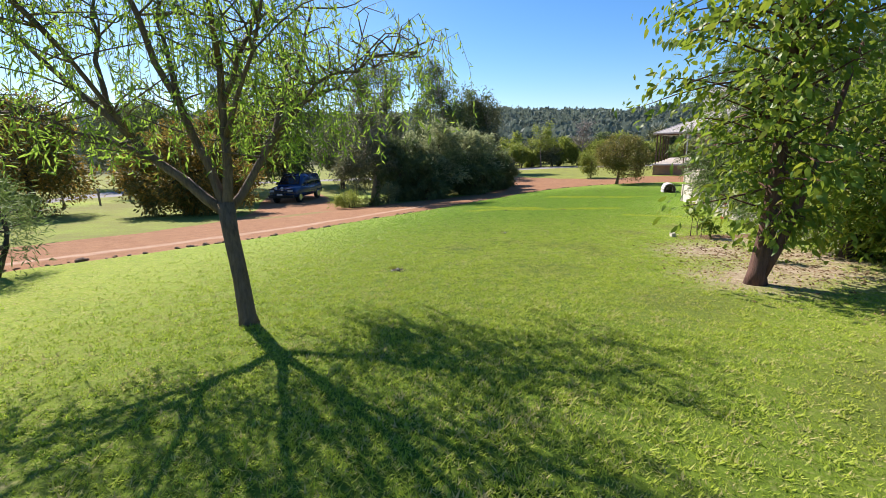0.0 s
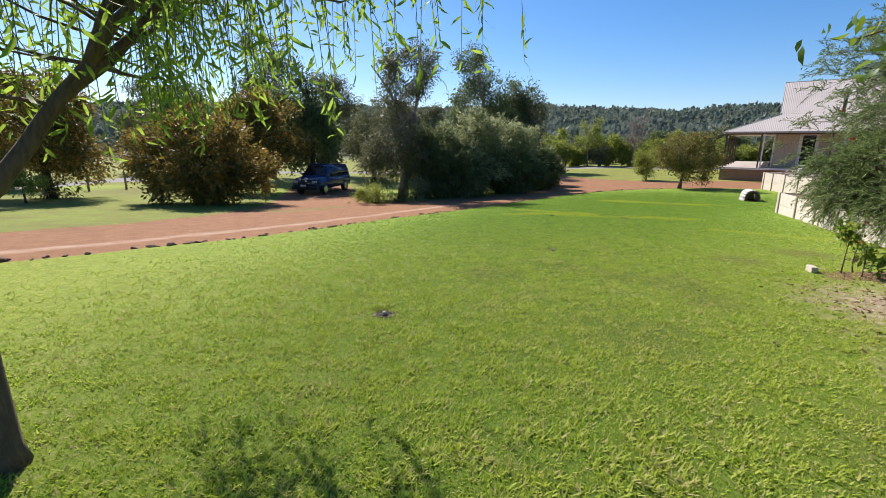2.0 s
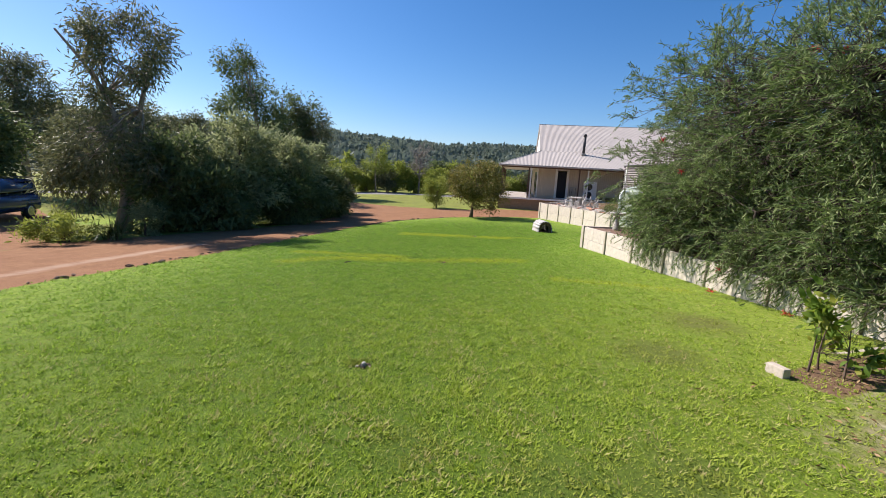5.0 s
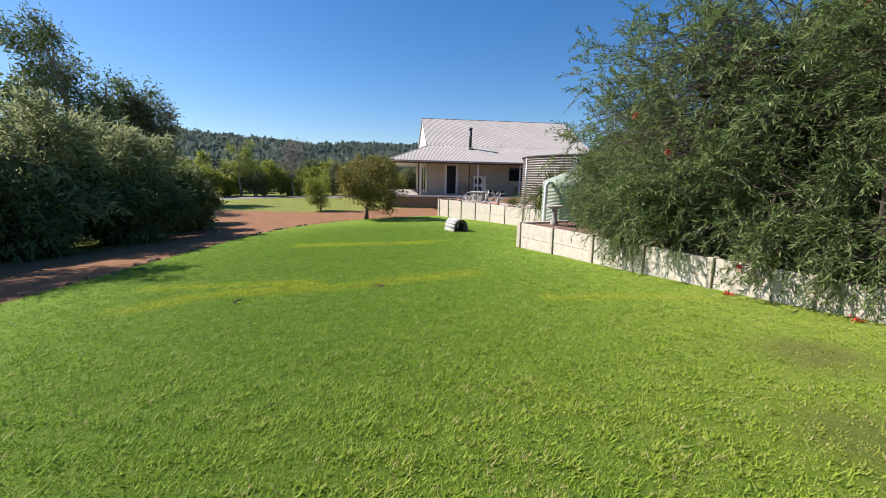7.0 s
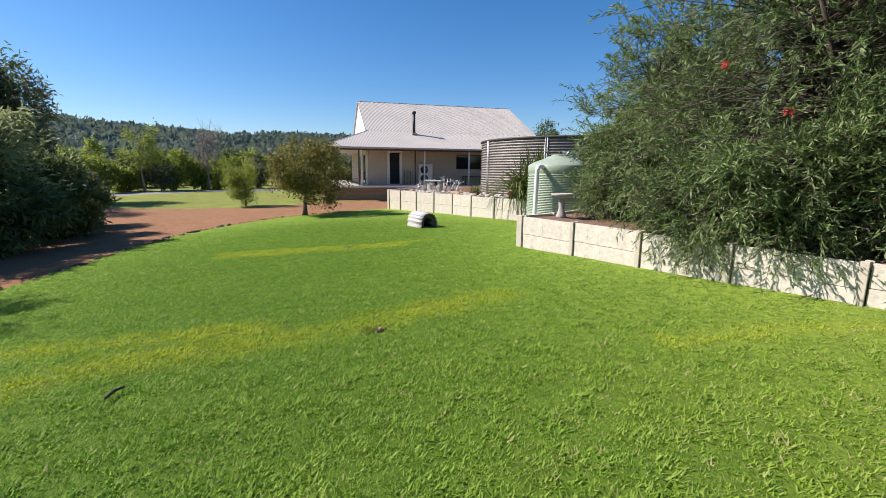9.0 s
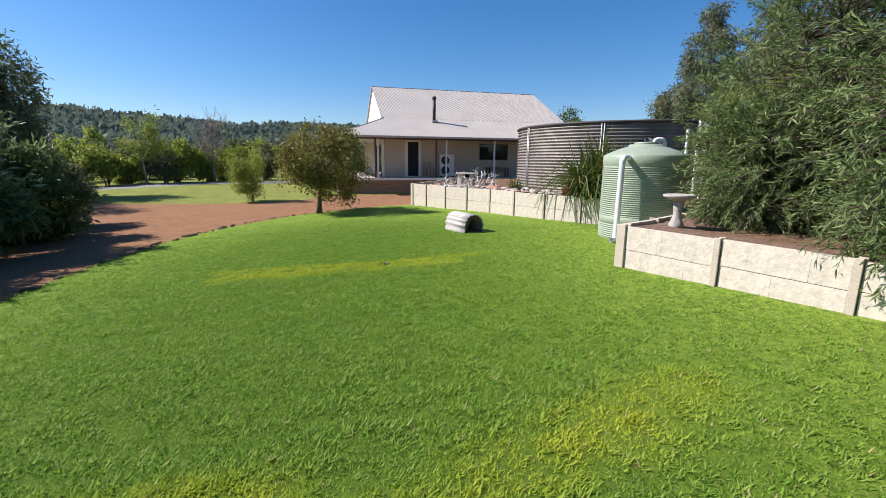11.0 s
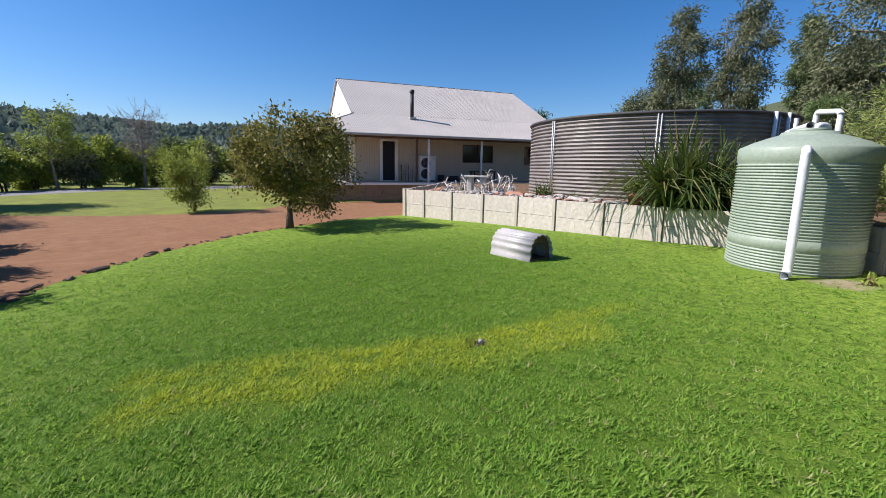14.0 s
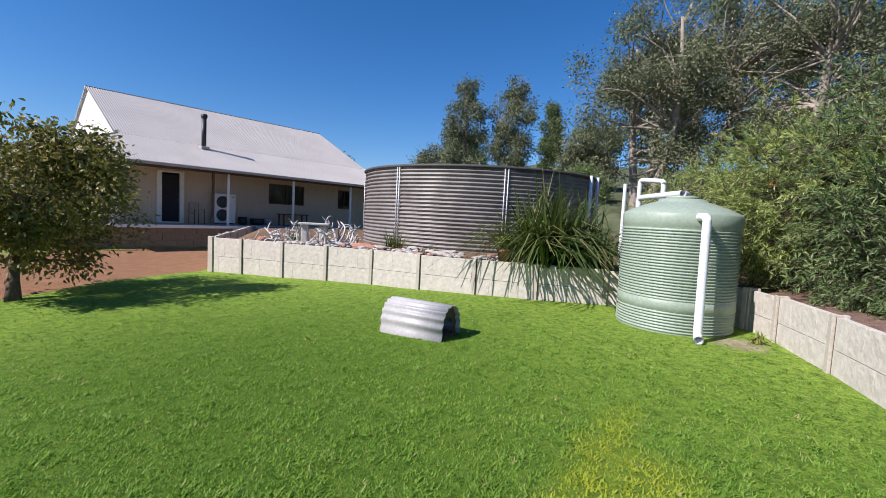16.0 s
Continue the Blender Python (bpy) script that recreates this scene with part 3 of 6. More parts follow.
def soil_strip(name, line, side, label):
    """Soil that fills the bed right behind a wall."""
    verts, faces = [], []
    pts = []
    for (x0, y0), (x1, y1) in zip(line, line[1:]):
        for k in range(6):
            pts.append((x0 + (x1 - x0) * k / 6, y0 + (y1 - y0) * k / 6))
    pts.append(line[-1])
    for i, (x, y) in enumerate(pts):
        a, b = pts[max(i - 1, 0)], pts[min(i + 1, len(pts) - 1)]
        d = Vector((b[0] - a[0], b[1] - a[1], 0)).normalized()
        n = Vector((-d.y, d.x, 0)) * side
        for k, (o, z) in enumerate(((0.03, -0.145), (0.25, -0.115), (0.5, -0.105), (0.85, -0.16))):
            verts.append((x + n.x * o, y + n.y * o, z + 0.02 * noise.noise(Vector((x * 4, y * 4, k)))))
    for i in range(len(pts) - 1):
        for k in range(3):
            q = i * 4 + k
            faces.append((q, q + 1, q + 5, q + 4))
    me = mesh_of(name, verts, faces, M_SOIL, True)
    return tagged(new(name, me), label, "soil", kind="structure")


soil_strip("soil_low", LOW_WALL, 1, "bare red brown soil behind the low retaining wall")
soil_strip("soil_return", RETURN_WALL, -1, "bare red brown soil behind the return wall")
soil_strip("soil_back", BACK_WALL[:9], 1, "stony red brown soil behind the retaining wall")

# ---- the house ----
HOUSE = Matrix.Translation((16.86, 35.8, 0)) @ Matrix.Rotation(radians(-31.9), 4, "Z")
# house frame: x along the front, y backwards from the line of posts, z as the world
EAVE, BREAK, RIDGE = (-0.3, 2.27), (2.6, 3.5), (7.87, 6.18)
S0, SG, SE = 0.28, 3.36, 16.05          # verandah edge, gable, far gable
FLOOR = -0.12
BACK = 2 * RIDGE[0]


def sheet(columns, pitch_axis_name, material, name, parent, label="", normal=(0, 0, 1)):
    """Corrugated sheet: columns of points across the waves; every column has as many points."""
    n, k = len(columns), len(columns[0])
    verts = []
    for i, col in enumerate(columns):
        lift = 0.012 * math.cos(i * math.pi / 2)
        for p in col:
            verts.append((p[0] + normal[0] * lift, p[1] + normal[1] * lift, p[2] + normal[2] * lift))
    faces = [(i * k + j, (i + 1) * k + j, (i + 1) * k + j + 1, i * k + j + 1) for i in range(n - 1) for j in range(k - 1)]
    me = mesh_of(name, verts, faces, material, True)
    ob = linked(name, me, parent, label)
    return ob


def span(a, b, step=0.025):
    n = max(2, int((b - a) / step) + 1)
    return [a + (b - a) * i / (n - 1) for i in range(n)]


def build_house():
    h = thing("house", HOUSE, "cream farmhouse with a corrugated roof and wrapping verandah", "house")
    slope = (BREAK[1] - EAVE[1]) / (BREAK[0] - EAVE[0])
    run = BREAK[0] - EAVE[0]
    S1 = SE + (SG - S0)
    # front verandah roof, hipped at both ends
    cols = []
    for s in span(S0, S1):
        f = min(1.0, (s - S0) / (SG - S0), (S1 - s) / (SG - S0))
        d = EAVE[0] + run * max(f, 0.001)
        cols.append([(s, EAVE[0] + (d - EAVE[0]) * q, EAVE[1] + slope * (d - EAVE[0]) * q) for q in (0, 0.5, 1)])
    sheet(cols, "s", M_ROOF, "verandah_roof", h)
    # west verandah roof
    cols = []
    back_eave = BACK - EAVE[0]
    for d in span(EAVE[0], back_eave):
        f = min(1.0, (d - EAVE[0]) / run, (back_eave - d) / run)
        s = S0 + (SG - S0) * max(f, 0.001)
        z = EAVE[1] + (BREAK[1] - EAVE[1]) * max(f, 0.001)
        cols.append([(S0 + (s - S0) * q, d, EAVE[1] + (z - EAVE[1]) * q) for q in (0, 0.5, 1)])
    sheet(cols, "d", M_ROOF, "side_verandah_roof", h)
    # back verandah roof
    cols = []
    for s in span(S0, S1, 0.05):
        f = min(1.0, (s - S0) / (SG - S0), (S1 - s) / (SG - S0))
        f = max(f, 0.001)
        cols.append([(s, back_eave - run * f * q, EAVE[1] + slope * run * f * q) for q in (0, 1)])
    sheet(cols, "s", M_ROOF, "back_verandah_roof", h)
    # east verandah roof
    cols = []
    for d in span(EAVE[0], back_eave, 0.05):
        f = max(min(1.0, (d - EAVE[0]) / run, (back_eave - d) / run), 0.001)
        s = S1 - (SG - S0) * f
        cols.append([(S1 + (s - S1) * q, d, EAVE[1] + (BREAK[1] - EAVE[1]) * f * q) for q in (0, 1)])
    sheet(cols, "d", M_ROOF, "end_verandah_roof", h)
    # main roof
    cols = [[(s, BREAK[0] + (RIDGE[0] - BREAK[0]) * q, BREAK[1] + (RIDGE[1] - BREAK[1]) * q) for q in (0, 0.33, 0.66, 1)] for s in span(SG - 0.12, SE + 0.12)]
    sheet(cols, "s", M_ROOF, "main_roof", h)
    cols = [[(s, BACK - BREAK[0] - (RIDGE[0] - BREAK[0]) * q, BREAK[1] + (RIDGE[1] - BREAK[1]) * q) for q in (0, 1)] for s in span(SG - 0.12, SE + 0.12, 0.05)]
    sheet(cols, "s", M_ROOF, "back_roof", h)
    part("ridge_cap", box((SE - SG + 0.3, 0.2, 0.02), ((SG + SE) / 2, RIDGE[0], RIDGE[1] - 0.035), 0.006), M_ROOF, h)
    # gables with a barge board
    for s, sgn in ((SG, -1), (SE, 1)):
        cols = []
        for d in span(BREAK[0], BACK - BREAK[0], 0.04):
            f = 1 - abs(d - RIDGE[0]) / (RIDGE[0] - BREAK[0])
            cols.append([(s, d, BREAK[1] - 0.1), (s, d, BREAK[1] + (RIDGE[1] - BREAK[1]) * f - 0.03)])
        sheet(cols, "d", M_WHITE, "gable", h, "white clad gable", (sgn, 0, 0))
        for e in (1, -1):
            v, f = tube([(s + sgn * 0.1, RIDGE[0] - e * (RIDGE[0] - BREAK[0]), BREAK[1] - 0.03), (s + sgn * 0.1, RIDGE[0], RIDGE[1] - 0.03)], 0.03, 4)
            linked("barge_board", tube_mesh("barge_board", [(v, f)], M_ROOF, False), h)
    # hip caps at the verandah corners
    for a, b in (((S0, EAVE[0], EAVE[1]), (SG, BREAK[0], BREAK[1])), ((S0, back_eave, EAVE[1]), (SG, BACK - BREAK[0], BREAK[1])), ((S1, EAVE[0], EAVE[1]), (SE, BREAK[0], BREAK[1]))):
        linked("hip_cap", tube_mesh("hip_cap", [tube([Vector(a) + Vector((0, 0, 0.0)), Vector(b) + Vector((0, 0, 0.0))], 0.03, 6)], M_ROOF), h)
    linked("roof_flashing", tube_mesh("roof_flashing", [tube([(SG - 0.05, BREAK[0] + 0.0, BREAK[1] + 0.03), (SG - 0.05, BACK - BREAK[0], BREAK[1] + 0.03)], 0.05, 4)], M_ROOF), h)
    # gutters
    for a, b in (((S0, EAVE[0]), (S1, EAVE[0])), ((S0, EAVE[0]), (S0, back_eave)), ((S1, EAVE[0]), (S1, back_eave))):
        length = math.hypot(b[0] - a[0], b[1] - a[1])
        o = part("gutter", box((length + 0.12, 0.12, 0.11), (0, 0, 0), 0.02), M_ROOF, h)
        o.matrix_basis = pose((a[0] + b[0]) / 2, (a[1] + b[1]) / 2 - (0.05 if a[1] == b[1] else 0), EAVE[1] - 0.12, 0, 0, 0 if a[1] == b[1] else 90)
    # ceiling of the verandah, a board under the front roof
    part("verandah_beam", box((S1 - S0 - 0.3, 0.05, 0.16), ((S0 + S1) / 2, 0, EAVE[1] - 0.2), 0.01), M_TIMBER, h)
    part("verandah_ceiling", box((S1 - S0 - 0.2, 1.95, 0.03), ((S0 + S1) / 2, 0.86, EAVE[1] - 0.03), 0.005), M_WALL, h)
    part("side_verandah_ceiling", box((SG - S0, BACK - 2.0, 0.03), ((S0 + SG) / 2 + 0.1, RIDGE[0], EAVE[1] - 0.03), 0.005), M_WALL, h)
    # walls: ribbed cladding on a core, openings cut through the front
    W0, W1, D0, D1 = 3.2, SE, 1.85, BACK - 1.85
    holes = [(4.6, 5.52, FLOOR + 0.02, 2.06), (9.5, 11.5, 0.95, 1.98), (13.7, 14.6, 0.9, 1.98)]
    def wall_run(name, a, b, cuts, nrm):
        length = math.hypot(b[0] - a[0], b[1] - a[1])
        ux, uy = (b[0] - a[0]) / length, (b[1] - a[1]) / length
        verts, faces = [], []
        def strip(s0, s1, z0, z1):
            cols = span(s0, s1, 0.035)
            o = len(verts)
            for i, s in enumerate(cols):
                w = 0.008 * math.cos(s * 2 * math.pi / 0.14)
                for z in (z0, z1):
                    verts.append((a[0] + ux * s + nrm[0] * w, a[1] + uy * s + nrm[1] * w, z))
            for i in range(len(cols) - 1):
                faces.append((o + 2 * i, o + 2 * i + 2, o + 2 * i + 3, o + 2 * i + 1))
            q = len(verts)
            for i, s in ((0, s0), (1, s1)):
                for z in (z0, z1):
                    verts.append((a[0] + ux * s - nrm[0] * 0.14, a[1] + uy * s - nrm[1] * 0.14, z))
            faces.append((q, q + 1, q + 3, q + 2))
            n = len(cols)
            faces.append((o, o + 1, q + 1, q))
            faces.append((o + 2 * n - 2, q + 2, q + 3, o + 2 * n - 1))
            faces.append((o + 1, o + 2 * n - 1, q + 3, q + 1))
            faces.append((o, q, q + 2, o + 2 * n - 2))
        at = 0.0
        for s0, s1, z0, z1 in cuts:
            strip(at, s0 - a[0], FLOOR - 0.3, 2.5)
            strip(s0 - a[0], s1 - a[0], z1, 2.5)
            if z0 > FLOOR + 0.1:
                strip(s0 - a[0], s1 - a[0], FLOOR - 0.3, z0)
            at = s1 - a[0]
        strip(at, length, FLOOR - 0.3, 2.5)
        linked(name, mesh_of(name, verts, faces, M_WALL, False), h)
    wall_run("front_wall", (W0, D0), (W1, D0), holes, (0, -1))
    wall_run("west_wall", (W0, D1), (W0, D0), [], (-1, 0))
    wall_run("back_wall", (W1, D1), (W0, D1), [], (0, 1))
    wall_run("east_wall", (W1, D0), (W1, D1), [], (1, 0))
    part("corner_trim", box((0.1, 0.1, 2.6), (W0, D0, FLOOR - 0.28), 0.01), M_WHITE, h)
    # dark screened door in the side wall, seen along the verandah
    for d in (3.4, 5.6):
        part("side_window", box((0.05, 1.0, 1.9), (W0 - 0.02, d, FLOOR + 0.1), 0.01), M_GLASS, h, "dark glass side door")
    # door
    dr = part("front_door", box((0.92 - 0.2, 0.05, 2.04), (5.06, D0 + 0.04, FLOOR + 0.04), 0.006), M_SCREEN, h, "dark screen door")
    for s in (4.63, 5.49):
        part("door_frame", box((0.17, 0.16, 2.24), (s, D0 - 0.02, FLOOR), 0.008), M_WHITE, dr, "white door frame")
    part("door_frame", box((0.98, 0.16, 0.1), (5.06, D0, 2.03), 0.008), M_WHITE, dr, "white door frame")
    part("door_sill", box((0.98, 0.2, 0.05), (5.06, D0 - 0.04, FLOOR), 0.008), M_WHITE, dr, "white sill")
    linked("door_handle", tube_mesh("door_handle", [tube([(5.38, D0 - 0.02, 0.9), (5.38, D0 - 0.06, 0.9), (5.30, D0 - 0.06, 0.9)], 0.012, 8)], M_CHROME), dr, "metal door handle")
    # windows
    for s0, s1, z0, z1 in holes[1:]:
        pane = part("window", box((s1 - s0, 0.02, z1 - z0), ((s0 + s1) / 2, D0 + 0.06, z0), 0.002), M_GLASS, h, "dark sliding window")
        for x in (s0 + 0.02, (s0 + s1) / 2, s1 - 0.02):
            part("window_frame", box((0.05, 0.07, z1 - z0), (x, D0 + 0.03, z0), 0.005), M_TIMBER, pane)
        for z in (z0, z1 - 0.05):
            part("window_frame", box((s1 - s0, 0.066, 0.05), ((s0 + s1) / 2, D0 + 0.032, z), 0.005), M_TIMBER, pane)
    # posts
    def post(s, d, material, label=""):
        part("verandah_post", box((0.09, 0.09, EAVE[1] - 0.18 - FLOOR), (s, d, FLOOR), 0.008), material, h, label)
    for s, m, lab in ((0.5, M_TIMBER, "dark timber post"), (2.63, M_WHITE, "pale painted post"), (2.48, M_TIMBER, "dark timber post"), (6.1, M_TIMBER, "dark timber post"), (6.72, M_WHITE, "pale painted post"), (9.8, M_WHITE, "pale painted post"), (13.2, M_WHITE, "pale painted post")):
        post(s, 0.0, m, lab)
    for d in (2.4, 4.8, 7.2, 9.6):
        post(0.5, d, M_TIMBER, "dark timber post")
    # deck boards along the front and the side
    n = 14
    for i in range(n):
        part("deck_board", box((S1 - 0.5, 0.135, 0.035), ((0.3 + S1 - 0.2) / 2, -0.1 + i * 0.14, FLOOR - 0.035), 0.004), M_DECK, h)
    part("side_deck", box((2.7, BACK - 1.9, 0.035), (1.68, BACK / 2 + 0.95, FLOOR - 0.036), 0.004), M_DECK, h)
    part("deck_fascia", box((S1 - 0.4, 0.03, 0.12), ((0.3 + S1 - 0.2) / 2, -0.19, FLOOR - 0.125), 0.004), M_WHITE, h, "white deck edge")
    # base of stone blocks under the deck
    base = part("base_wall", box((S1 - 0.6, 0.16, 1.25), ((0.3 + S1 - 0.2) / 2, 0.06, FLOOR - 1.4), 0.01), M_STONE, h, "brown stone base")
    rng = random.Random(4)
    shapes = []
    for w in (0.45, 0.62, 0.8):
        b = box((w - 0.012, 0.05, 0.235), (0, 0, 0), 0.012)
        me = bpy.data.meshes.new("block")
        b.to_mesh(me)
        b.free()
        me.materials.append(M_STONE_BLOCK)
        shapes.append((w, me))
    for row in range(5):
        x = 0.36
        while x < 8.0:
            w, me = rng.choice(shapes)
            o = linked("block", me, base)
            o.matrix_basis = pose(x + w / 2, -0.035 + rng.uniform(-0.008, 0.008), FLOOR - 1.36 + row * 0.247)
            x += w
    part("side_base_wall", box((0.16, BACK - 0.4, 1.25), (0.42, BACK / 2 + 0.2, FLOOR - 1.4), 0.01), M_STONE, h, "brown stone base")
    # inside: a dark floor keeps the rooms closed
    part("room_floor", box((W1 - W0 - 0.3, D1 - D0 - 0.3, 0.05), ((W0 + W1) / 2, RIDGE[0], FLOOR - 0.02), 0.0), M_TIMBER, h)
    part("room_ceiling", box((W1 - W0 - 0.3, D1 - D0 - 0.3, 0.05), ((W0 + W1) / 2, RIDGE[0], 2.45), 0.0), M_WALL, h)
    # flue
    fl = linked("flue", tube_mesh("flue", [tube([(6.51, 2.17, 3.3), (6.51, 2.17, 4.66)], 0.1, 16)], M_BLACK), h, "black stove flue")
    linked("flue_cap", tube_mesh("flue_cap", [tube([(6.51, 2.17, 4.64), (6.51, 2.17, 4.68), (6.51, 2.17, 4.83), (6.51, 2.17, 4.85)], [0.1, 0.135, 0.135, 0.09], 16)], M_BLACK), fl)
    part("flue_flashing", box((0.36, 0.4, 0.14), (6.51, 2.15, 3.25), 0.03), M_ROOF, fl)
    return h


build_house()


def at_house(s, d, z=FLOOR, turn=0.0):
    return HOUSE @ pose(s, d, z, 0, 0, turn)


def air_conditioner(m):
    a = thing("air_conditioner", m, "white outdoor air conditioner with two dark fan grilles", "air conditioner")
    part("casing", box((0.95, 0.36, 1.34), (0, 0, 0.06), 0.02), M_WHITE, a)
    for z in (0.42, 1.02):
        g = linked("fan_grille", tube_mesh("fan_grille", [tube([(-0.12, -0.17, z), (-0.12, -0.2, z)], [0.27, 0.27], 28)], M_BLACK), a, "dark round fan grille")
        for r in (0.09, 0.17, 0.25):
            pts = [(-0.12 + r * math.cos(k * math.pi / 14), -0.205, z + r * math.sin(k * math.pi / 14)) for k in range(29)]
            linked("guard_ring", tube_mesh("guard_ring", [tube(pts, 0.006, 5, False)], M_CHROME), g)
    for x in (-0.35, 0.35):
        part("foot", box((0.08, 0.4, 0.06), (x, 0, 0), 0.005), M_BLACK, a)
    part("nameplate", box((0.12, 0.006, 0.04), (0.34, -0.182, 1.25), 0.001), M_CHROME, a)


air_conditioner(at_house(7.15, 1.5))


def outdoor_chair(m):
    c = thing("outdoor_chair", m, "grey metal outdoor chair on the verandah", "chair")
    part("seat", box((0.48, 0.46, 0.04), (0, 0, 0.42), 0.012), M_CONCRETE, c)
    for x in (-0.2, -0.1, 0.0, 0.1, 0.2):
        part("back_slat", box((0.05, 0.02, 0.4), (x, 0.22, 0.5), 0.005), M_CONCRETE, c)
    part("top_rail", box((0.5, 0.03, 0.05), (0, 0.22, 0.88), 0.01), M_CONCRETE, c)
    for x in (-0.22, 0.22):
        for y in (-0.2, 0.22):
            linked("leg", tube_mesh("leg", [tube([(x, y, 0), (x, y, 0.9 if y > 0 else 0.64)], 0.015, 8)], M_BLACK), c)
        part("armrest", box((0.05, 0.46, 0.025), (x, 0.0, 0.63), 0.008), M_CONCRETE, c)


outdoor_chair(at_house(5.95, 1.35, FLOOR, 12))


def bucket(m, name, label, r, h, material):
    t = thing(name, m, label, "tub")
    part("body", lathe([(0, 0), (r * 0.85, 0), (r, h), (r * 0.93, h), (r * 0.8, 0.03), (0, 0.03)], 24), material, t, smooth=True)
    linked("rim", tube_mesh("rim", [tube([(r * math.cos(k * math.pi / 12), r * math.sin(k * math.pi / 12), h) for k in range(25)], 0.012, 6, False)], material), t)


bucket(at_house(7.95, 1.3), "tub", "dark plastic tub on the verandah", 0.2, 0.36, M_BLACK)
bucket(at_house(8.6, 1.2), "tub", "wide dark tub beside the wall", 0.34, 0.3, M_BLACK)
bucket(at_house(9.2, 1.3), "tub", "grey metal tub on the verandah", 0.24, 0.34, M_CONCRETE)


def bench(m):
    b = thing("verandah_table", m, "dark low table on the verandah", "table")
    part("tabletop", box((1.5, 0.6, 0.05), (0, 0, 0.55), 0.01), M_TIMBER, b)
    for x in (-0.65, 0.65):
        for y in (-0.24, 0.24):
            part("leg", box((0.06, 0.06, 0.55), (x, y, 0), 0.006), M_TIMBER, b)


bench(at_house(10.6, 1.35))

# ---- tanks ----


def steel_tank():
    t = thing("steel_water_tank", pose(20.5, 21.2, -0.16), "large round corrugated galvanised steel water tank", "water tank")
    R, H, waves = 3.9, 2.24, 21
    prof = []
    for i in range(waves * 6 + 1):
        prof.append((R + 0.03 * math.cos(i * math.pi / 3), H * i / (waves * 6)))
    part("shell", lathe(prof, 128), M_STEEL, t, smooth=True)
    linked("rim", tube_mesh("rim", [tube([((R + 0.02) * math.cos(k * math.pi / 64), (R + 0.02) * math.sin(k * math.pi / 64), H + 0.01) for k in range(129)], 0.045, 8, False)], M_STEEL_DARK), t, "dark rim band")
    part("cover", lathe([(R + 0.01, H), (R * 0.6, H + 0.06), (0, H + 0.1)], 64), M_STEEL_DARK, t, "dark flat cover", smooth=True)
    for k in range(8):
        a = math.atan2(2.0, -3.35) + k * math.pi / 4
        for off in (-0.011, 0.011):
            p = Vector(((R + 0.036) * math.cos(a + off), (R + 0.036) * math.sin(a + off), 0.02))
            linked("seam_bar", tube_mesh("seam_bar", [tube([p, p + Vector((0, 0, H - 0.02))], 0.017, 6)], M_CHROME_DULL), t, "pale steel joint bar")
    # white overflow pipes on the side near the small tank
    for a in (math.atan2(17.75 - 21.2, 18.2 - 20.5), math.atan2(17.6 - 21.2, 18.75 - 20.5)):
        linked("overflow_pipe", tube_mesh("overflow_pipe", [tube([((R + 0.08) * math.cos(a), (R + 0.08) * math.sin(a), 0), ((R + 0.08) * math.cos(a), (R + 0.08) * math.sin(a), H + 0.05)], 0.045, 10)], M_PIPE), t, "white pipe")


steel_tank()

POLY = (12.45, 17.5)


def poly_tank():
    z0 = gz(*POLY, False) - 0.05
    t = thing("plastic_water_tank", pose(POLY[0], POLY[1], z0), "pale green ribbed plastic water tank on the lawn", "water tank")
    R, H = 0.8, 1.74
    prof = [(0, 0), (R - 0.01, 0), (R, 0.04)]
    z = 0.1
    def ribs(a, b):
        z = a
        while z < b:
            prof.extend([(R - 0.004, z), (R + 0.008, z + 0.006), (R + 0.009, z + 0.02), (R - 0.008, z + 0.026), (R - 0.01, z + 0.036)])
            z += 0.042
    ribs(0.06, 0.34)
    prof.extend([(R + 0.008, 0.36), (R + 0.008, 0.5)])
    ribs(0.51, H - 0.24)
    prof.extend([(R + 0.012, H - 0.2), (R + 0.012, H - 0.03), (R - 0.01, H), (R * 0.8, H + 0.075), (R * 0.55, H + 0.15), (R * 0.42, H + 0.18), (R * 0.4, H + 0.215), (0, H + 0.22)])
    part("body", lathe(prof, 72), M_POLY, t, smooth=True)
    part("lid", lathe([(0, H + 0.21), (0.22, H + 0.21), (0.23, H + 0.25), (0.2, H + 0.262), (0, H + 0.265)], 32), M_POLY, t, "green strainer lid", smooth=True)
    return t, z0, H


poly, POLY_Z, POLY_H = poly_tank()


def pipe(points, r, label, name="overflow_pipe", collars=False):
    """A white pipe with rounded bends and collars at the joints."""
    t = thing(name, Matrix.Identity(4), label, "pipe")
    pts = [Vector(p) for p in points]
    path = [pts[0]]
    for a, b, c in zip(pts, pts[1:], pts[2:]):
        d0, d1 = (a - b).normalized(), (c - b).normalized()
        for k in range(7):
            s = k / 6
            path.append(b + d0 * r * 1.8 * (1 - s) ** 2 + d1 * r * 1.8 * s ** 2)
    path.append(pts[-1])
    linked("pipe_run", tube_mesh("pipe_run", [tube(path, r, 18, False), tube(path, r * 0.86, 18, False)], M_PIPE), t)
    for a, b in zip(pts, pts[1:]):
        d = (b - a)
        if collars and d.length > 5 * r:
            for p in (a + d.normalized() * r * 2.6, b - d.normalized() * r * 2.6):
                linked("collar", tube_mesh("collar", [tube([p - d.normalized() * r * 0.7, p + d.normalized() * r * 0.7], r * 1.14, 18)], M_PIPE), t)
    return t


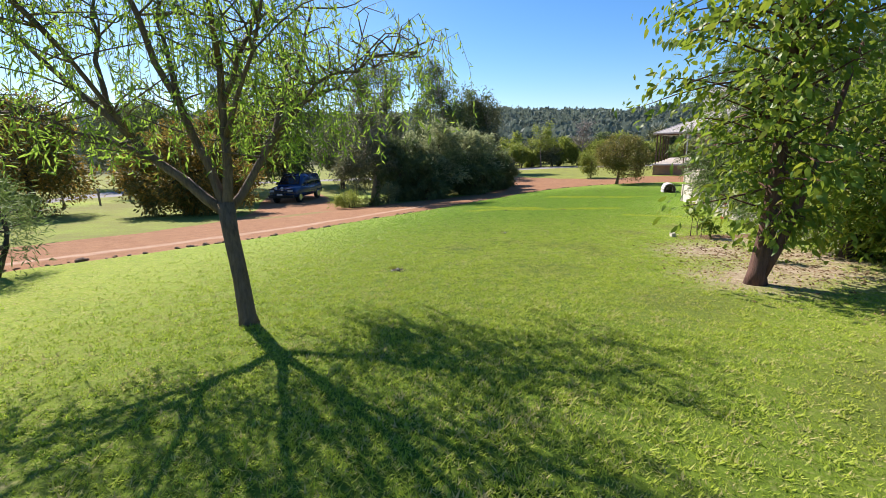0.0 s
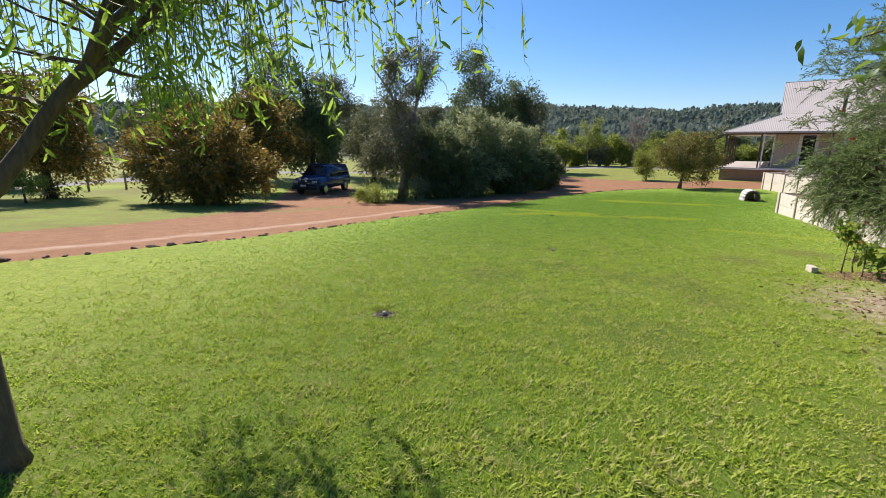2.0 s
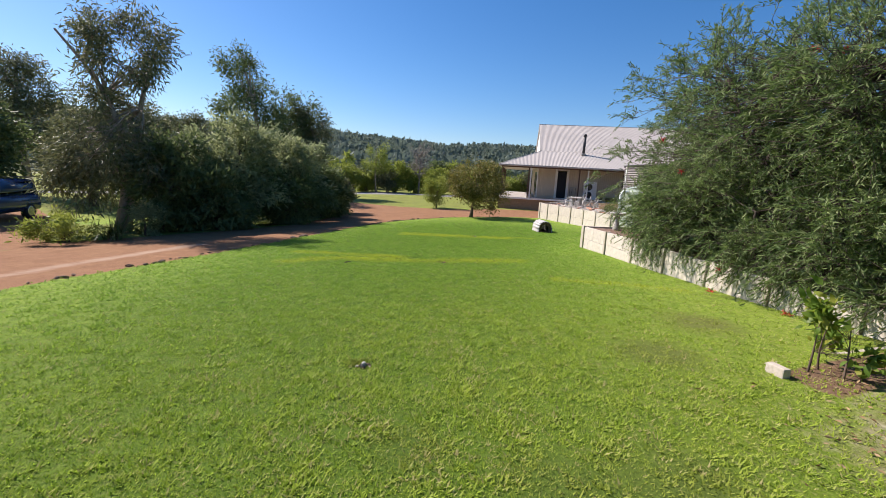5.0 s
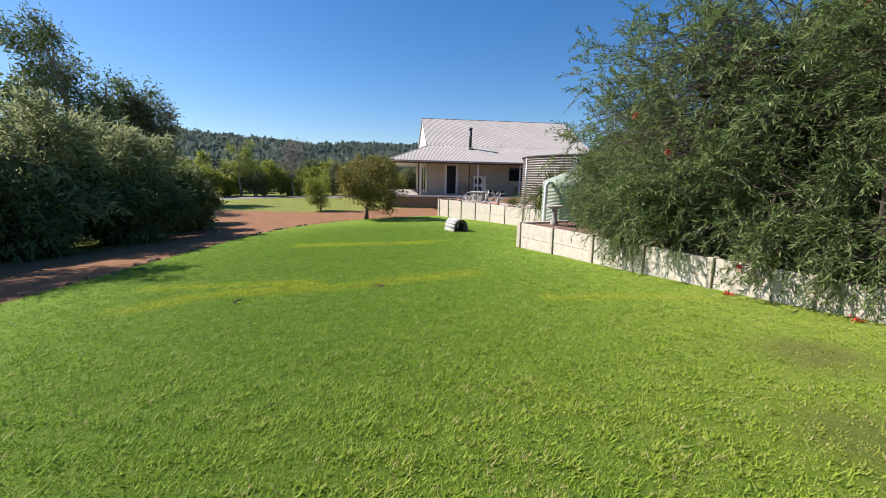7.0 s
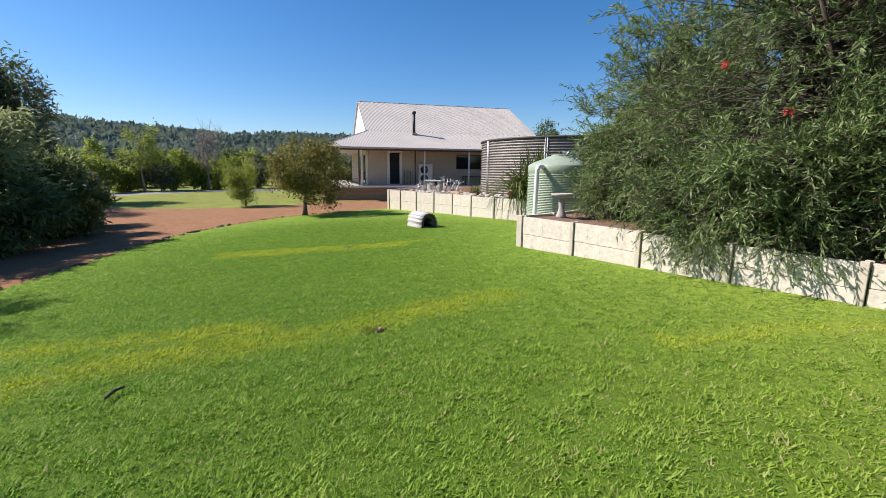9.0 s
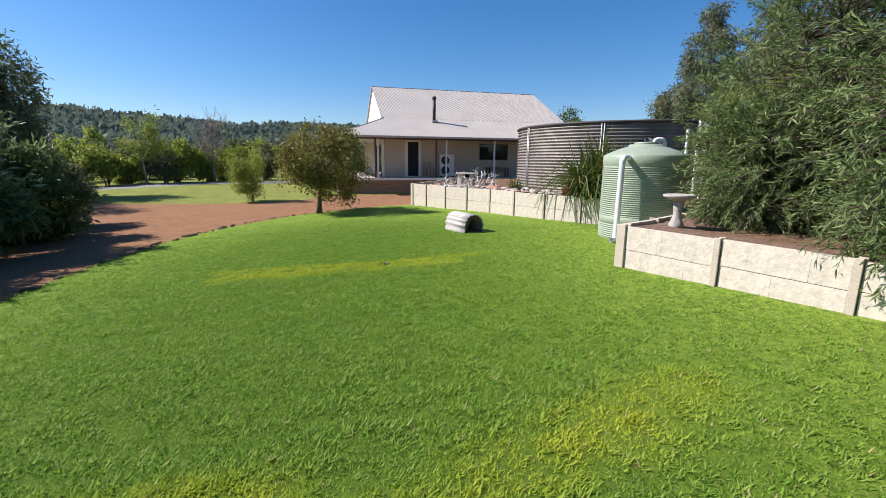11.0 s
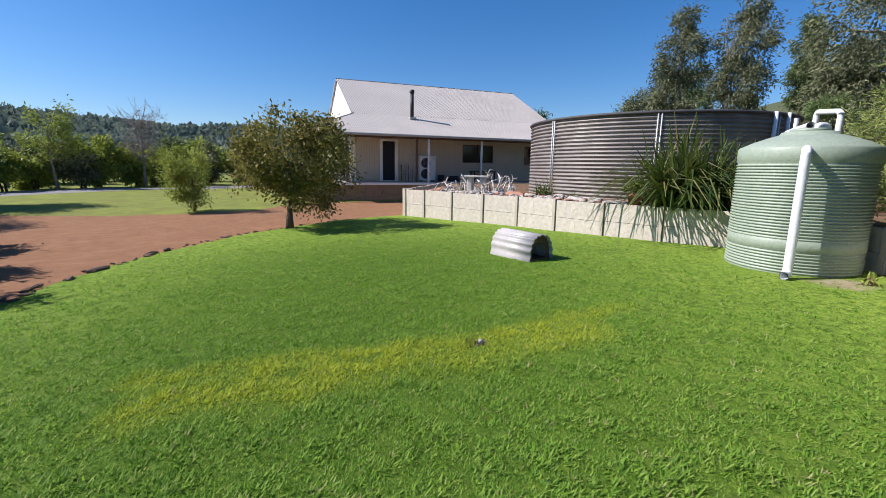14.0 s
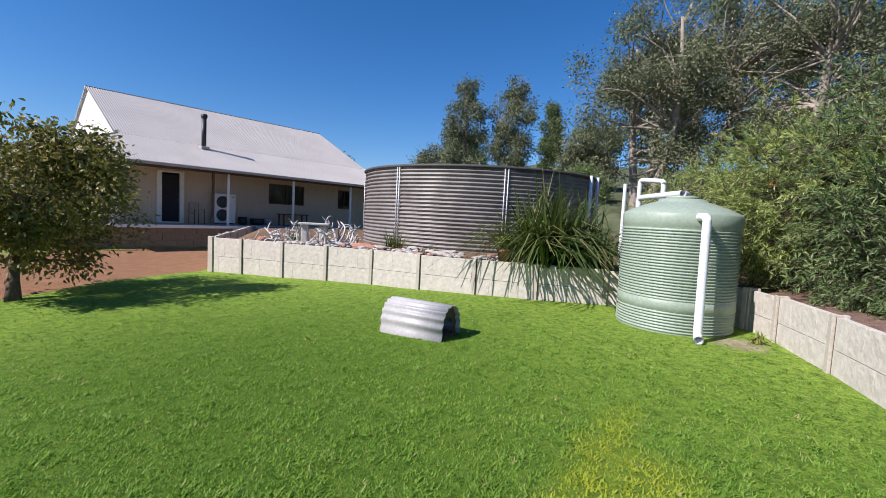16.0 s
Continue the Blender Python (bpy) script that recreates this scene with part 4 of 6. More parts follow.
front = Vector((-0.96, 0.05, 0)).normalized()
fx, fy = POLY[0] + front.x * 1.06, POLY[1] + front.y * 1.06
pipe([(fx - 0.16, fy + 0.03, POLY_Z + 0.1), (fx - 0.04, fy, POLY_Z + 0.1), (fx, fy, POLY_Z + POLY_H - 0.06), (POLY[0] + front.x * 0.78, POLY[1] + front.y * 0.78, POLY_Z + POLY_H - 0.06)], 0.055, "white overflow pipe standing against the green tank")
tz = POLY_Z + POLY_H
pipe([(12.45, 17.5, tz + 0.31), (13.95, 17.72, tz + 0.31), (13.95, 17.72, -0.13)], 0.05, "white inlet pipe over the green tank lid", "inlet_pipe")
pipe([(12.7, 17.42, tz + 0.2), (12.7, 17.42, tz + 0.33), (12.84, 17.28, tz + 0.33), (12.86, 17.26, tz + 0.18)], 0.042, "white vent pipe bend on the green tank", "vent_pipe")
pipe([(15.64, 17.27, -0.13), (15.64, 17.27, 1.79), (15.02, 16.97, 1.72), (15.02, 16.97, -0.13)], 0.05, "white riser pipe between the two tanks", "riser_pipe")
pipe([(15.72, 17.56, -0.13), (15.72, 17.56, 0.8), (15.72, 17.56, 1.7)], 0.04, "thin white riser pipe beside the steel tank", "riser_pipe")

# ---- kennel on the lawn ----


def kennel():
    (xl, yl), (xr, yr) = (10.93, 21.72), (10.62, 20.82)
    away_dir = Vector((0.945, -0.328, 0))
    turn = math.degrees(math.atan2(yr - yl, xr - xl))
    L = math.hypot(xr - xl, yr - yl)
    m = pose((xl + xr) / 2 + 0.27, (yl + yr) / 2 - 0.09, gz(10.9, 21.2, False) - 0.015, 0, 0, turn)
    k = thing("kennel", m, "arched corrugated steel kennel standing on the lawn", "kennel")
    # arch section in y, z; ridges run along x
    R, rise = 0.25, 0.44
    prof = []
    n = 84
    for i in range(n + 1):
        a = math.pi * i / n
        w = 0.012 * math.cos(i * 2 * math.pi / 8.4)
        y, z = -math.copysign(abs(math.cos(a)) ** 0.8, math.cos(a)) * R * 1.06, math.sin(a) ** 0.72 * rise
        nrm = Vector((y, z * 0.4)).normalized()
        prof.append((y + nrm.x * w, max(0, z + nrm.y * w)))
    verts = [(x, y, z) for x in (-L / 2, L / 2) for y, z in prof] + [(x, y * 0.97, z * 0.985) for x in (-L / 2, L / 2) for y, z in prof]
    q = n + 1
    faces = [(i, q + i, q + i + 1, i + 1) for i in range(n)] + [(2 * q + i, 2 * q + i + 1, 3 * q + i + 1, 3 * q + i) for i in range(n)]
    faces += [(i, i + 1, 2 * q + i + 1, 2 * q + i) for i in range(n)] + [(q + i, 3 * q + i, 3 * q + i + 1, q + i + 1) for i in range(n)]
    linked("arched_roof", mesh_of("arched_roof", verts, faces, M_KENNEL, True), k)
    b = bmesh.new()
    ring = [b.verts.new((-L / 2 + 0.03, y * 0.95, z * 0.96)) for y, z in prof]
    b.faces.new(ring)
    part("back_panel", b, M_KENNEL, k)
    # front panel with an arched doorway
    b = bmesh.new()
    outer = [b.verts.new((L / 2 - 0.06, y * 0.95, z * 0.96)) for y, z in prof]
    inner = [b.verts.new((L / 2 - 0.06, y * 0.6, z * 0.74)) for y, z in prof]
    for i in range(n):
        b.faces.new((outer[i], outer[i + 1], inner[i + 1], inner[i]))
    part("front_panel", b, M_TIMBER, k, "dark front panel with arched doorway")
    part("floor_board", box((L - 0.08, 2 * R - 0.06, 0.03), (0, 0, 0.02), 0.004), M_TIMBER, k)
    for y in (-R + 0.02, R - 0.02):
        part("runner", box((L + 0.04, 0.05, 0.05), (0, y, -0.02), 0.005), M_TIMBER, k)


kennel()


def bird_bath():
    b = thing("bird_bath", pose(9.95, 16.14, -0.125, 0, 0, 20) @ Matrix.Diagonal((0.8, 0.8, 0.98, 1)), "weathered concrete bird bath on the garden bed", "bird bath")
    prof = [(0, 0), (0.13, 0), (0.125, 0.05), (0.095, 0.1), (0.075, 0.18), (0.08, 0.28), (0.085, 0.38), (0.075, 0.42), (0, 0.42)]
    p = part("pedestal", lathe(prof, 20), M_CONCRETE, b, "rough pale stone pedestal", smooth=True)
    for v in p.data.vertices:
        v.co.x += 0.022 * noise.noise(v.co * 14)
        v.co.y += 0.022 * noise.noise(v.co * 14 + Vector((7, 0, 0)))
    part("basin", lathe([(0, 0.41), (0.1, 0.41), (0.2, 0.44), (0.27, 0.47), (0.275, 0.5), (0.255, 0.505), (0.2, 0.475), (0, 0.46)], 36), M_CONCRETE, b, "shallow round basin", smooth=True)


bird_bath()

# ---- plants ----


def leaf_arrays(P, D, L, W, rng, fold=0.25):
    """Folded leaves: base points, directions, lengths and widths. Two triangles each."""
    n = len(P)
    D = D / np.maximum(np.linalg.norm(D, axis=1, keepdims=True), 1e-6)
    R = rng.normal(size=(n, 3))
    S = np.cross(D, R)
    S /= np.maximum(np.linalg.norm(S, axis=1, keepdims=True), 1e-6)
    N = np.cross(S, D)
    L, W = np.asarray(L).reshape(-1, 1), np.asarray(W).reshape(-1, 1)
    mid = P + D * L * 0.45 + N * W * fold
    tip = P + D * L - N * L * 0.08
    v = np.stack([P, mid + S * W * 0.5, tip, mid - S * W * 0.5], 1).reshape(-1, 3)
    o = np.arange(n)[:, None] * 4
    f = np.concatenate([o + np.array([[0, 1, 2]]), o + np.array([[0, 2, 3]])], 1).reshape(-1, 3)
    return v, f


def oval_leaf_arrays(P, D, L, W, rng):
    """Pointed oval leaves, cupped along the rib and curled at the tip. Four triangles each."""
    n = len(P)
    D = D / np.maximum(np.linalg.norm(D, axis=1, keepdims=True), 1e-6)
    S = np.cross(D, rng.normal(size=(n, 3)))
    S /= np.maximum(np.linalg.norm(S, axis=1, keepdims=True), 1e-6)
    N = np.cross(S, D)
    L, W = np.asarray(L).reshape(-1, 1), np.asarray(W).reshape(-1, 1)
    a, b = P + D * L * 0.3 + N * W * 0.2, P + D * L * 0.68 + N * W * 0.12
    tip = P + D * L - N * L * 0.14
    v = np.stack([P, a + S * W * 0.46, b + S * W * 0.36, tip, b - S * W * 0.36, a - S * W * 0.46], 1).reshape(-1, 3)
    o = np.arange(n)[:, None] * 6
    f = np.concatenate([o + np.array([t]) for t in ([0, 1, 5], [1, 2, 4], [1, 4, 5], [2, 3, 4])], 1).reshape(-1, 3)
    return v, f


def crown_mesh(name, material, P, D, L, W, rng, oval=False):
    v, f = (oval_leaf_arrays if oval else leaf_arrays)(P, D, L, W, rng)
    return mesh_of(name, v, f, material)


def clumps(rng, blobs, n_clump, per, spread, shell=0.55, flat=1.0, lump=9, wide=1.0):
    """Points of leaves in clumps, gathered in lumps on the outer part of some ellipsoids (x, y, z, rx, ry, rz)."""
    B = np.array(blobs, float)
    vol = B[:, 3] * B[:, 4] * B[:, 5]
    n_lump = max(len(blobs) * 2, n_clump // lump)
    own = B[rng.choice(len(B), n_lump, p=vol / vol.sum())]
    u = rng.normal(size=(n_lump, 3))
    u /= np.linalg.norm(u, axis=1, keepdims=True)
    r = (shell + (1 - shell) * rng.random(n_lump)) * (0.74 + 0.3 * rng.random(n_lump))
    mids = own[:, :3] + u * own[:, 3:] * r[:, None]
    reach = own[:, 3:] * (0.2 + 0.2 * rng.random((n_lump, 1))) * wide
    pick = rng.integers(n_lump, size=n_clump)
    w = rng.normal(size=(n_clump, 3)) + u[pick] * 0.7
    w /= np.linalg.norm(w, axis=1, keepdims=True)
    C = mids[pick] + w * reach[pick] * (0.45 + 0.6 * rng.random((n_clump, 1)))
    P = np.repeat(C, per, 0) + rng.normal(size=(n_clump * per, 3)) * spread * np.array([1, 1, flat])
    out = w * 0.7 + u[pick] * 0.5
    return C, P, np.repeat(out, per, 0)


def bent(a, b, rng, sag=0.12, n=4):
    a, b = Vector(a), Vector(b)
    pts = []
    off = Vector(rng.normal(size=3)) * (b - a).length * sag
    for k in range(n + 1):
        s = k / n
        pts.append(a.lerp(b, s) + off * math.sin(math.pi * s) + Vector((0, 0, (b - a).length * 0.06 * math.sin(math.pi * s))))
    return pts


def leafy_tree(name, label, category, x, y, blobs, trunk, leaf, seed, n_clump, per, spread, size, droop=0.0, bark=None, group="", stems=1, limbs=10, trunk_top=None, lean=(0, 0), shell=0.5, z=None, oval=False, narrow=0.3):
    """A tree or bush. blobs: ellipsoids of the crown relative to its foot; trunk: radius at the foot; size: length of a leaf."""
    rng = np.random.default_rng(seed)
    base = gz(x, y) - 0.06 if z is None else z
    t = thing(name, pose(x, y, base), label, category, group)
    C, P, out = clumps(rng, blobs, n_clump, per, spread, shell)
    keep = P[:, 2] > 0.05
    P, out = P[keep], out[keep]
    D = out * 0.7 + rng.normal(size=P.shape) * 0.7
    D[:, 2] -= droop
    L = size * (0.65 + 0.7 * rng.random(len(P)))
    linked("crown", crown_mesh("crown", leaf, P, D, L, L * narrow, rng, oval), t)
    top = max(b[2] for b in blobs) if trunk_top is None else trunk_top
    bark = bark or M_BARK_DARK
    for s in range(stems):
        a = 2 * math.pi * s / max(1, stems) + rng.random()
        spreadout = 0.0 if stems == 1 else 0.35
        foot = Vector((math.cos(a) * 0.12 * (stems > 1), math.sin(a) * 0.12 * (stems > 1), 0))
        head = Vector((lean[0] + math.cos(a) * spreadout * top * 0.6, lean[1] + math.sin(a) * spreadout * top * 0.6, top))
        pts = bent(foot, head, rng, 0.05, 6)
        r = [trunk * (1.25 if k == 0 else 1.0) * (1 - 0.75 * k / 6) for k in range(7)]
        tr = linked("trunk", tube_mesh("trunk", [tube(pts, r, 9)], bark), t)
        own = []
        near = sorted(range(len(C)), key=lambda i: rng.random())[:limbs]
        for i in near:
            c = Vector(C[i])
            k = int(np.clip(2 + 4 * (c.z / max(top, 0.1)) * 0.7, 1, 5))
            st = pts[k]
            q = bent(st, c, rng, 0.1, 4)
            own.append(tube(q, [trunk * 0.42 * (1 - 0.85 * j / 4) * (1 - 0.1 * k) for j in range(5)], 5, False))
        if own:
            linked("limbwork", tube_mesh("limbwork", own, bark), t)
    return t


# the weeping willow beside the path
def willow():
    rng = np.random.default_rng(11)
    x, y = -2.05, 4.24
    t = thing("weeping_willow", pose(x, y, gz(x, y) - 0.05), "young weeping willow with a leaning bare trunk on the lawn", "tree")
    fork = Vector((-0.14, 0.16, 1.30))
    trunk = [Vector((0.02, 0, 0)), Vector((0.0, 0.01, 0.15)), Vector((-0.03, 0.04, 0.55)), Vector((-0.1, 0.1, 1.0)), fork]
    linked("trunk", tube_mesh("trunk", [tube(trunk, [0.115, 0.086, 0.076, 0.076, 0.085], 14)], M_BARK), t)
    tips, limbs = [], []

    def arm(points, r0, r1, sides):
        n = len(points) - 1
        linked("limb", tube_mesh("limb", [tube(points, [r0 + (r1 - r0) * (k / n) ** 0.8 for k in range(n + 1)], sides)], M_BARK), t)

    def curved(a, mid, b, n=8):
        a, m, b = Vector(a), Vector(mid), Vector(b)
        pts = []
        for k in range(n + 1):
            s = k / n
            w = Vector(rng.normal(size=3)) * 0.025 * math.sin(math.pi * s)
            pts.append(a * (1 - s) ** 2 + m * 2 * s * (1 - s) + b * s * s + w)
        return pts

    root = fork + Vector((0, 0, -0.1))
    # main limbs rise from the fork: the bend and the end of each, from the fork
    mains = [((-0.75, -0.1, 0.55), (-2.1, 0.1, 2.0), 0.062), ((-0.32, 0.15, 0.9), (-0.75, -0.5, 2.9), 0.055), ((0.22, -0.1, 0.75), (-0.1, 0.3, 3.0), 0.058), ((0.5, 0.45, 0.55), (0.75, 1.1, 2.1), 0.05)]
    lines = []
    for m, e, r in mains:
        pts = curved(root, fork + Vector(m), fork + Vector(e), 9)
        arm(pts, r, 0.014, 9)
        lines.append((pts, r))
    # lesser limbs: from which main limb, how far up it, bend and end
    seconds = [(0, 3, (-1.4, -0.2, 0.95), (-2.3, -0.4, 0.95)), (0, 5, (-1.3, 0.3, 1.9), (-1.35, 0.8, 2.7)), (0, 4, (-0.9, -0.6, 1.5), (-1.4, -1.0, 2.4)),
               (1, 4, (-0.7, 0.5, 1.9), (-1.0, 1.0, 2.6)), (2, 4, (0.5, 0.1, 1.7), (0.75, 0.3, 2.8)), (2, 3, (0.5, -0.3, 1.3), (0.95, -0.3, 2.4)), (2, 5, (0.3, -0.5, 2.2), (0.6, -0.9, 2.4)),
               (3, 4, (0.9, 0.6, 1.5), (1.95, 0.85, 1.55)), (3, 3, (0.7, 0.9, 1.25), (1.6, 1.5, 1.6)), (3, 3, (0.3, 1.1, 1.0), (0.1, 1.8, 1.35)), (3, 5, (0.5, 1.5, 1.7), (-0.3, 2.1, 1.75))]
    for i, k, m, e in seconds:
        pts = curved(lines[i][0][k], fork + Vector(m), fork + Vector(e), 8)
        arm(pts, 0.03, 0.007, 7)
        lines.append((pts, 0.03))
    for pts, r in lines:
        for k in range(3, len(pts)):
            for _ in range(2 if r > 0.04 else 3):
                a = rng.uniform(0, 2 * math.pi)
                d = Vector((math.cos(a), math.sin(a), rng.uniform(0.0, 0.6)))
                e = pts[k] + d * rng.uniform(0.3, 0.85)
                q = bent(pts[k], e, rng, 0.16, 4)
                limbs.append(tube(q, [0.012, 0.009, 0.007, 0.006, 0.004], 5, False))
                tips.extend([q[1], q[2], q[3], q[4]])
    for b in limbs:
        linked("branch", tube_mesh("branch", [b], M_BARK), t)
    twigs, P, D = [], [], []
    for p in tips:
        for _ in range(2):
            if rng.random() < 0.63:
                continue
            a = rng.uniform(0, 2 * math.pi)
            o = Vector((math.cos(a), math.sin(a), 0.25)) * rng.uniform(0.15, 0.4)
            fall = rng.uniform(0.35, 1.15)
            if p.z - fall < 1.55:
                fall = max(0.15, p.z - rng.uniform(1.4, 1.9))
            pts = [p, p + o * 0.6 + Vector((0, 0, 0.05)), p + o - Vector((0, 0, fall * 0.35)), p + o * 1.12 - Vector((0, 0, fall * 0.7)), p + o * 1.2 - Vector((0, 0, fall))]
            twigs.append(tube(pts, [0.004, 0.0035, 0.003, 0.0025, 0.0015], 3, False))
            n = int(8 + 15 * fall)
            for s in np.linspace(0.15, 1, n):
                k = min(3, int(s * 4))
                w = s * 4 - k
                b = pts[k].lerp(pts[k + 1], w)
                P.append(b)
                D.append(Vector((rng.normal() * 0.6, rng.normal() * 0.6, -0.6 + rng.normal() * 0.45)))
    linked("twigwork", tube_mesh("twigwork", twigs, M_BARK_GREEN), t)
    P, D = np.array([tuple(v) for v in P]), np.array([tuple(v) for v in D])
    L = rng.uniform(0.055, 0.12, len(P))
    linked("crown", crown_mesh("crown", M_WILLOW, P, D, L, L * 0.2, rng, True), t)


willow()


# the broad-leaved tree on the bare patch
def broad_tree():
    rng = np.random.default_rng(5)
    x, y = 3.86, 5.12
    t = thing("broad_leaved_tree", pose(x, y, gz(x, y) - 0.05), "young broad-leaved tree with red brown bark on bare earth", "tree")
    main = [Vector(p) for p in ((0, 0, 0), (0.0, 0, 0.2), (0.05, 0.0, 0.7), (0.08, 0.02, 1.3), (0.1, 0.05, 2.2), (0.14, 0.1, 3.2), (0.2, 0.12, 4.2), (0.2, 0.15, 5.2))]
    linked("trunk", tube_mesh("trunk", [tube(main, [0.14, 0.1, 0.088, 0.08, 0.068, 0.052, 0.036, 0.016], 14)], M_BARK_RED), t)
    second = [Vector(p) for p in ((0.02, -0.02, 0.12), (0.16, -0.05, 0.5), (0.28, -0.1, 1.0), (0.5, -0.1, 1.8), (0.8, 0.0, 2.8))]
    linked("trunk", tube_mesh("trunk", [tube(second, [0.07, 0.06, 0.05, 0.035, 0.015], 10)], M_BARK_RED), t)
    own, P, D = [], [], []
    for i in range(150):
        hz = rng.uniform(0.8, 5.3)
        k = np.searchsorted([p.z for p in main], hz) - 1
        k = int(np.clip(k, 0, len(main) - 2))
        st = main[k].lerp(main[k + 1], (hz - main[k].z) / max(0.01, main[k + 1].z - main[k].z))
        a = rng.uniform(0, 2 * math.pi)
        reach = rng.uniform(0.5, 1.6) * (1.0 if hz < 3.8 else 0.8) * (0.6 if hz < 1.2 else 1.0)
        e = st + Vector((math.cos(a) * reach, math.sin(a) * reach, rng.uniform(-0.3, 0.5)))
        q = bent(st, e, rng, 0.08, 4)
        own.append(tube(q, [0.018, 0.014, 0.01, 0.008, 0.004], 5, False))
        for j in (1, 2, 3, 4, 4):
            for _ in range(12):
                P.append(q[j] + Vector(rng.normal(size=3)) * 0.13)
                D.append(Vector((math.cos(a) * 0.4 + rng.normal() * 0.5, math.sin(a) * 0.4 + rng.normal() * 0.5, -0.6 + rng.normal() * 0.4)))
    for b in own:
        linked("branch", tube_mesh("branch", [b], M_BARK_RED), t)
    P, D = np.array([tuple(v) for v in P]), np.array([tuple(v) for v in D])
    L = rng.uniform(0.075, 0.16, len(P))
    linked("crown", crown_mesh("crown", M_BROAD, P, D, L, L * 0.4, rng, True), t)


broad_tree()


# feathery bushes that hang over the low wall
def feather_bush(x, y, h, r, seed, label, flowers=0, density=1.0, stretch=(1, 1), leaf=None, z=None):
    rng = np.random.default_rng(seed)
    base = (gz(x, y) if z is None else z) - 0.04
    t = thing("feathery_bush", pose(x, y, base), label, "bush", "bushes on the garden bed")
    sprays, P, D = [], [], []
    n = int(520 * density)
    blobs = [(0, 0, h * 0.5, r * stretch[0], r * stretch[1], h * 0.52)]
    for k in range(5):
        a = 2 * math.pi * k / 5 + rng.random()
        blobs.append((math.cos(a) * r * 0.5 * stretch[0], math.sin(a) * r * 0.5 * stretch[1], h * rng.uniform(0.3, 0.72), r * 0.55, r * 0.55, h * 0.3))
        blobs.append((math.cos(a + 0.6) * r * 0.6 * stretch[0], math.sin(a + 0.6) * r * 0.6 * stretch[1], h * 0.17, r * 0.45, r * 0.45, h * 0.17))
    C, _, out = clumps(rng, blobs, n, 1, 0.0, 0.62, lump=6, wide=1.35)
    stems = []
    for s in range(6):
        a = 2 * math.pi * s / 6 + rng.random()
        stems.append(bent((math.cos(a) * 0.1, math.sin(a) * 0.1, 0), (math.cos(a) * r * 0.4, math.sin(a) * r * 0.4, h * 0.74), rng, 0.06, 6))
    for s in stems:
        linked("stem", tube_mesh("stem", [tube(s, [0.07, 0.06, 0.05, 0.042, 0.034, 0.026, 0.015], 8)], M_BARK_DARK), t)
    for c, o in zip(C, out):
        c, o = Vector(c), Vector(o)
        if c.z < 0.1:
            c.z = 0.1 + rng.random() * 0.3
        s = stems[int(rng.integers(6))]
        arm = bent(min(s[2:], key=lambda p: (p - c).length), c, rng, 0.08, 3)
        sprays.append(tube(arm, [0.013, 0.009, 0.006, 0.004], 3, False))
        for w in np.linspace(0.35, 1.0, 9):
            P.append(arm[2].lerp(c, w) if w > 0.5 else arm[1].lerp(arm[2], w * 2))
            D.append(Vector(rng.normal(size=3)) * 0.7 + o * 0.5)
        for _ in range(3):
            d = (o * 0.75 + Vector(rng.normal(size=3)) * 0.5 + Vector((0, 0, 0.2 if c.z > h * 0.3 else -0.25))).normalized()
            length = rng.uniform(0.28, 0.62)
            tip = c + d * length - Vector((0, 0, 0.1))
            mid = c.lerp(tip, 0.5) + Vector((0, 0, 0.07))
            sprays.append(tube([c, tip], [0.005, 0.002], 3, False))
            for w in np.linspace(0.1, 1.0, 11):
                q, step = (c.lerp(mid, w * 2), mid - c) if w < 0.5 else (mid.lerp(tip, w * 2 - 1), tip - mid)
                step = step.normalized()
                for _ in range(2):
                    P.append(q)
                    D.append(step * 0.8 + Vector(rng.normal(size=3)) * 0.5)
    linked("branchwork", tube_mesh("branchwork", sprays, M_BARK_DARK), t)
    P, D = np.array([tuple(v) for v in P]), np.array([tuple(v) for v in D])
    L = rng.uniform(0.055, 0.12, len(P))
    linked("crown", crown_mesh("crown", leaf or M_NEEDLE, P, D, L, L * 0.19, rng), t)
    for k in range(flowers):
        o = Vector(out[k * 3 % len(out)])
        p = Vector(C[k * 3 % len(out)]) + o * 0.25
        b = bmesh.new()
        for j in range(26):
            d = Vector(rng.normal(size=3)).normalized()
            v, f = tube([p, p + d * 0.07], [0.006, 0.002], 3, False)
            vs = [b.verts.new(q) for q in v]
            for q in f:
                b.faces.new([vs[i] for i in q])
        part("flower", b, M_RED, t, "red brush flower")


feather_bush(9.45, 12.2, 4.3, 2.0, 21, "large feathery grey green bush with red flowers", 4, 1.5, (1.0, 1.25))
feather_bush(10.1, 10.9, 4.5, 1.9, 40, "tall feathery grey green bush in the middle of the bed", 0, 0.6)
feather_bush(8.6, 9.7, 3.9, 1.75, 22, "tall feathery grey green bush hanging over the wall", 2, 1.2)
feather_bush(11.2, 14.4, 3.7, 1.65, 23, "feathery grey green bush behind the bird bath", 0, 1.0)
for k, (sx, sy) in enumerate(((8.75, 13.35), (8.45, 12.2), (8.1, 11.05), (7.8, 9.9), (7.5, 8.8))):
    feather_bush(sx, sy, 1.35 + 0.2 * (k % 2), 0.85, 31 + k, "low feathery bush spilling over the retaining wall", 1 if k == 2 else 0, 0.42, z=-0.12)
feather_bush(13.3, 14.9, 3.0, 1.5, 24, "light feathery bush behind the retaining wall", 1, 1.5, leaf=M_OLIVE)
feather_bush(11.2, 15.3, 1.7, 0.85, 36, "low feathery bush beside the bird bath", 0, 0.6, z=-0.12)
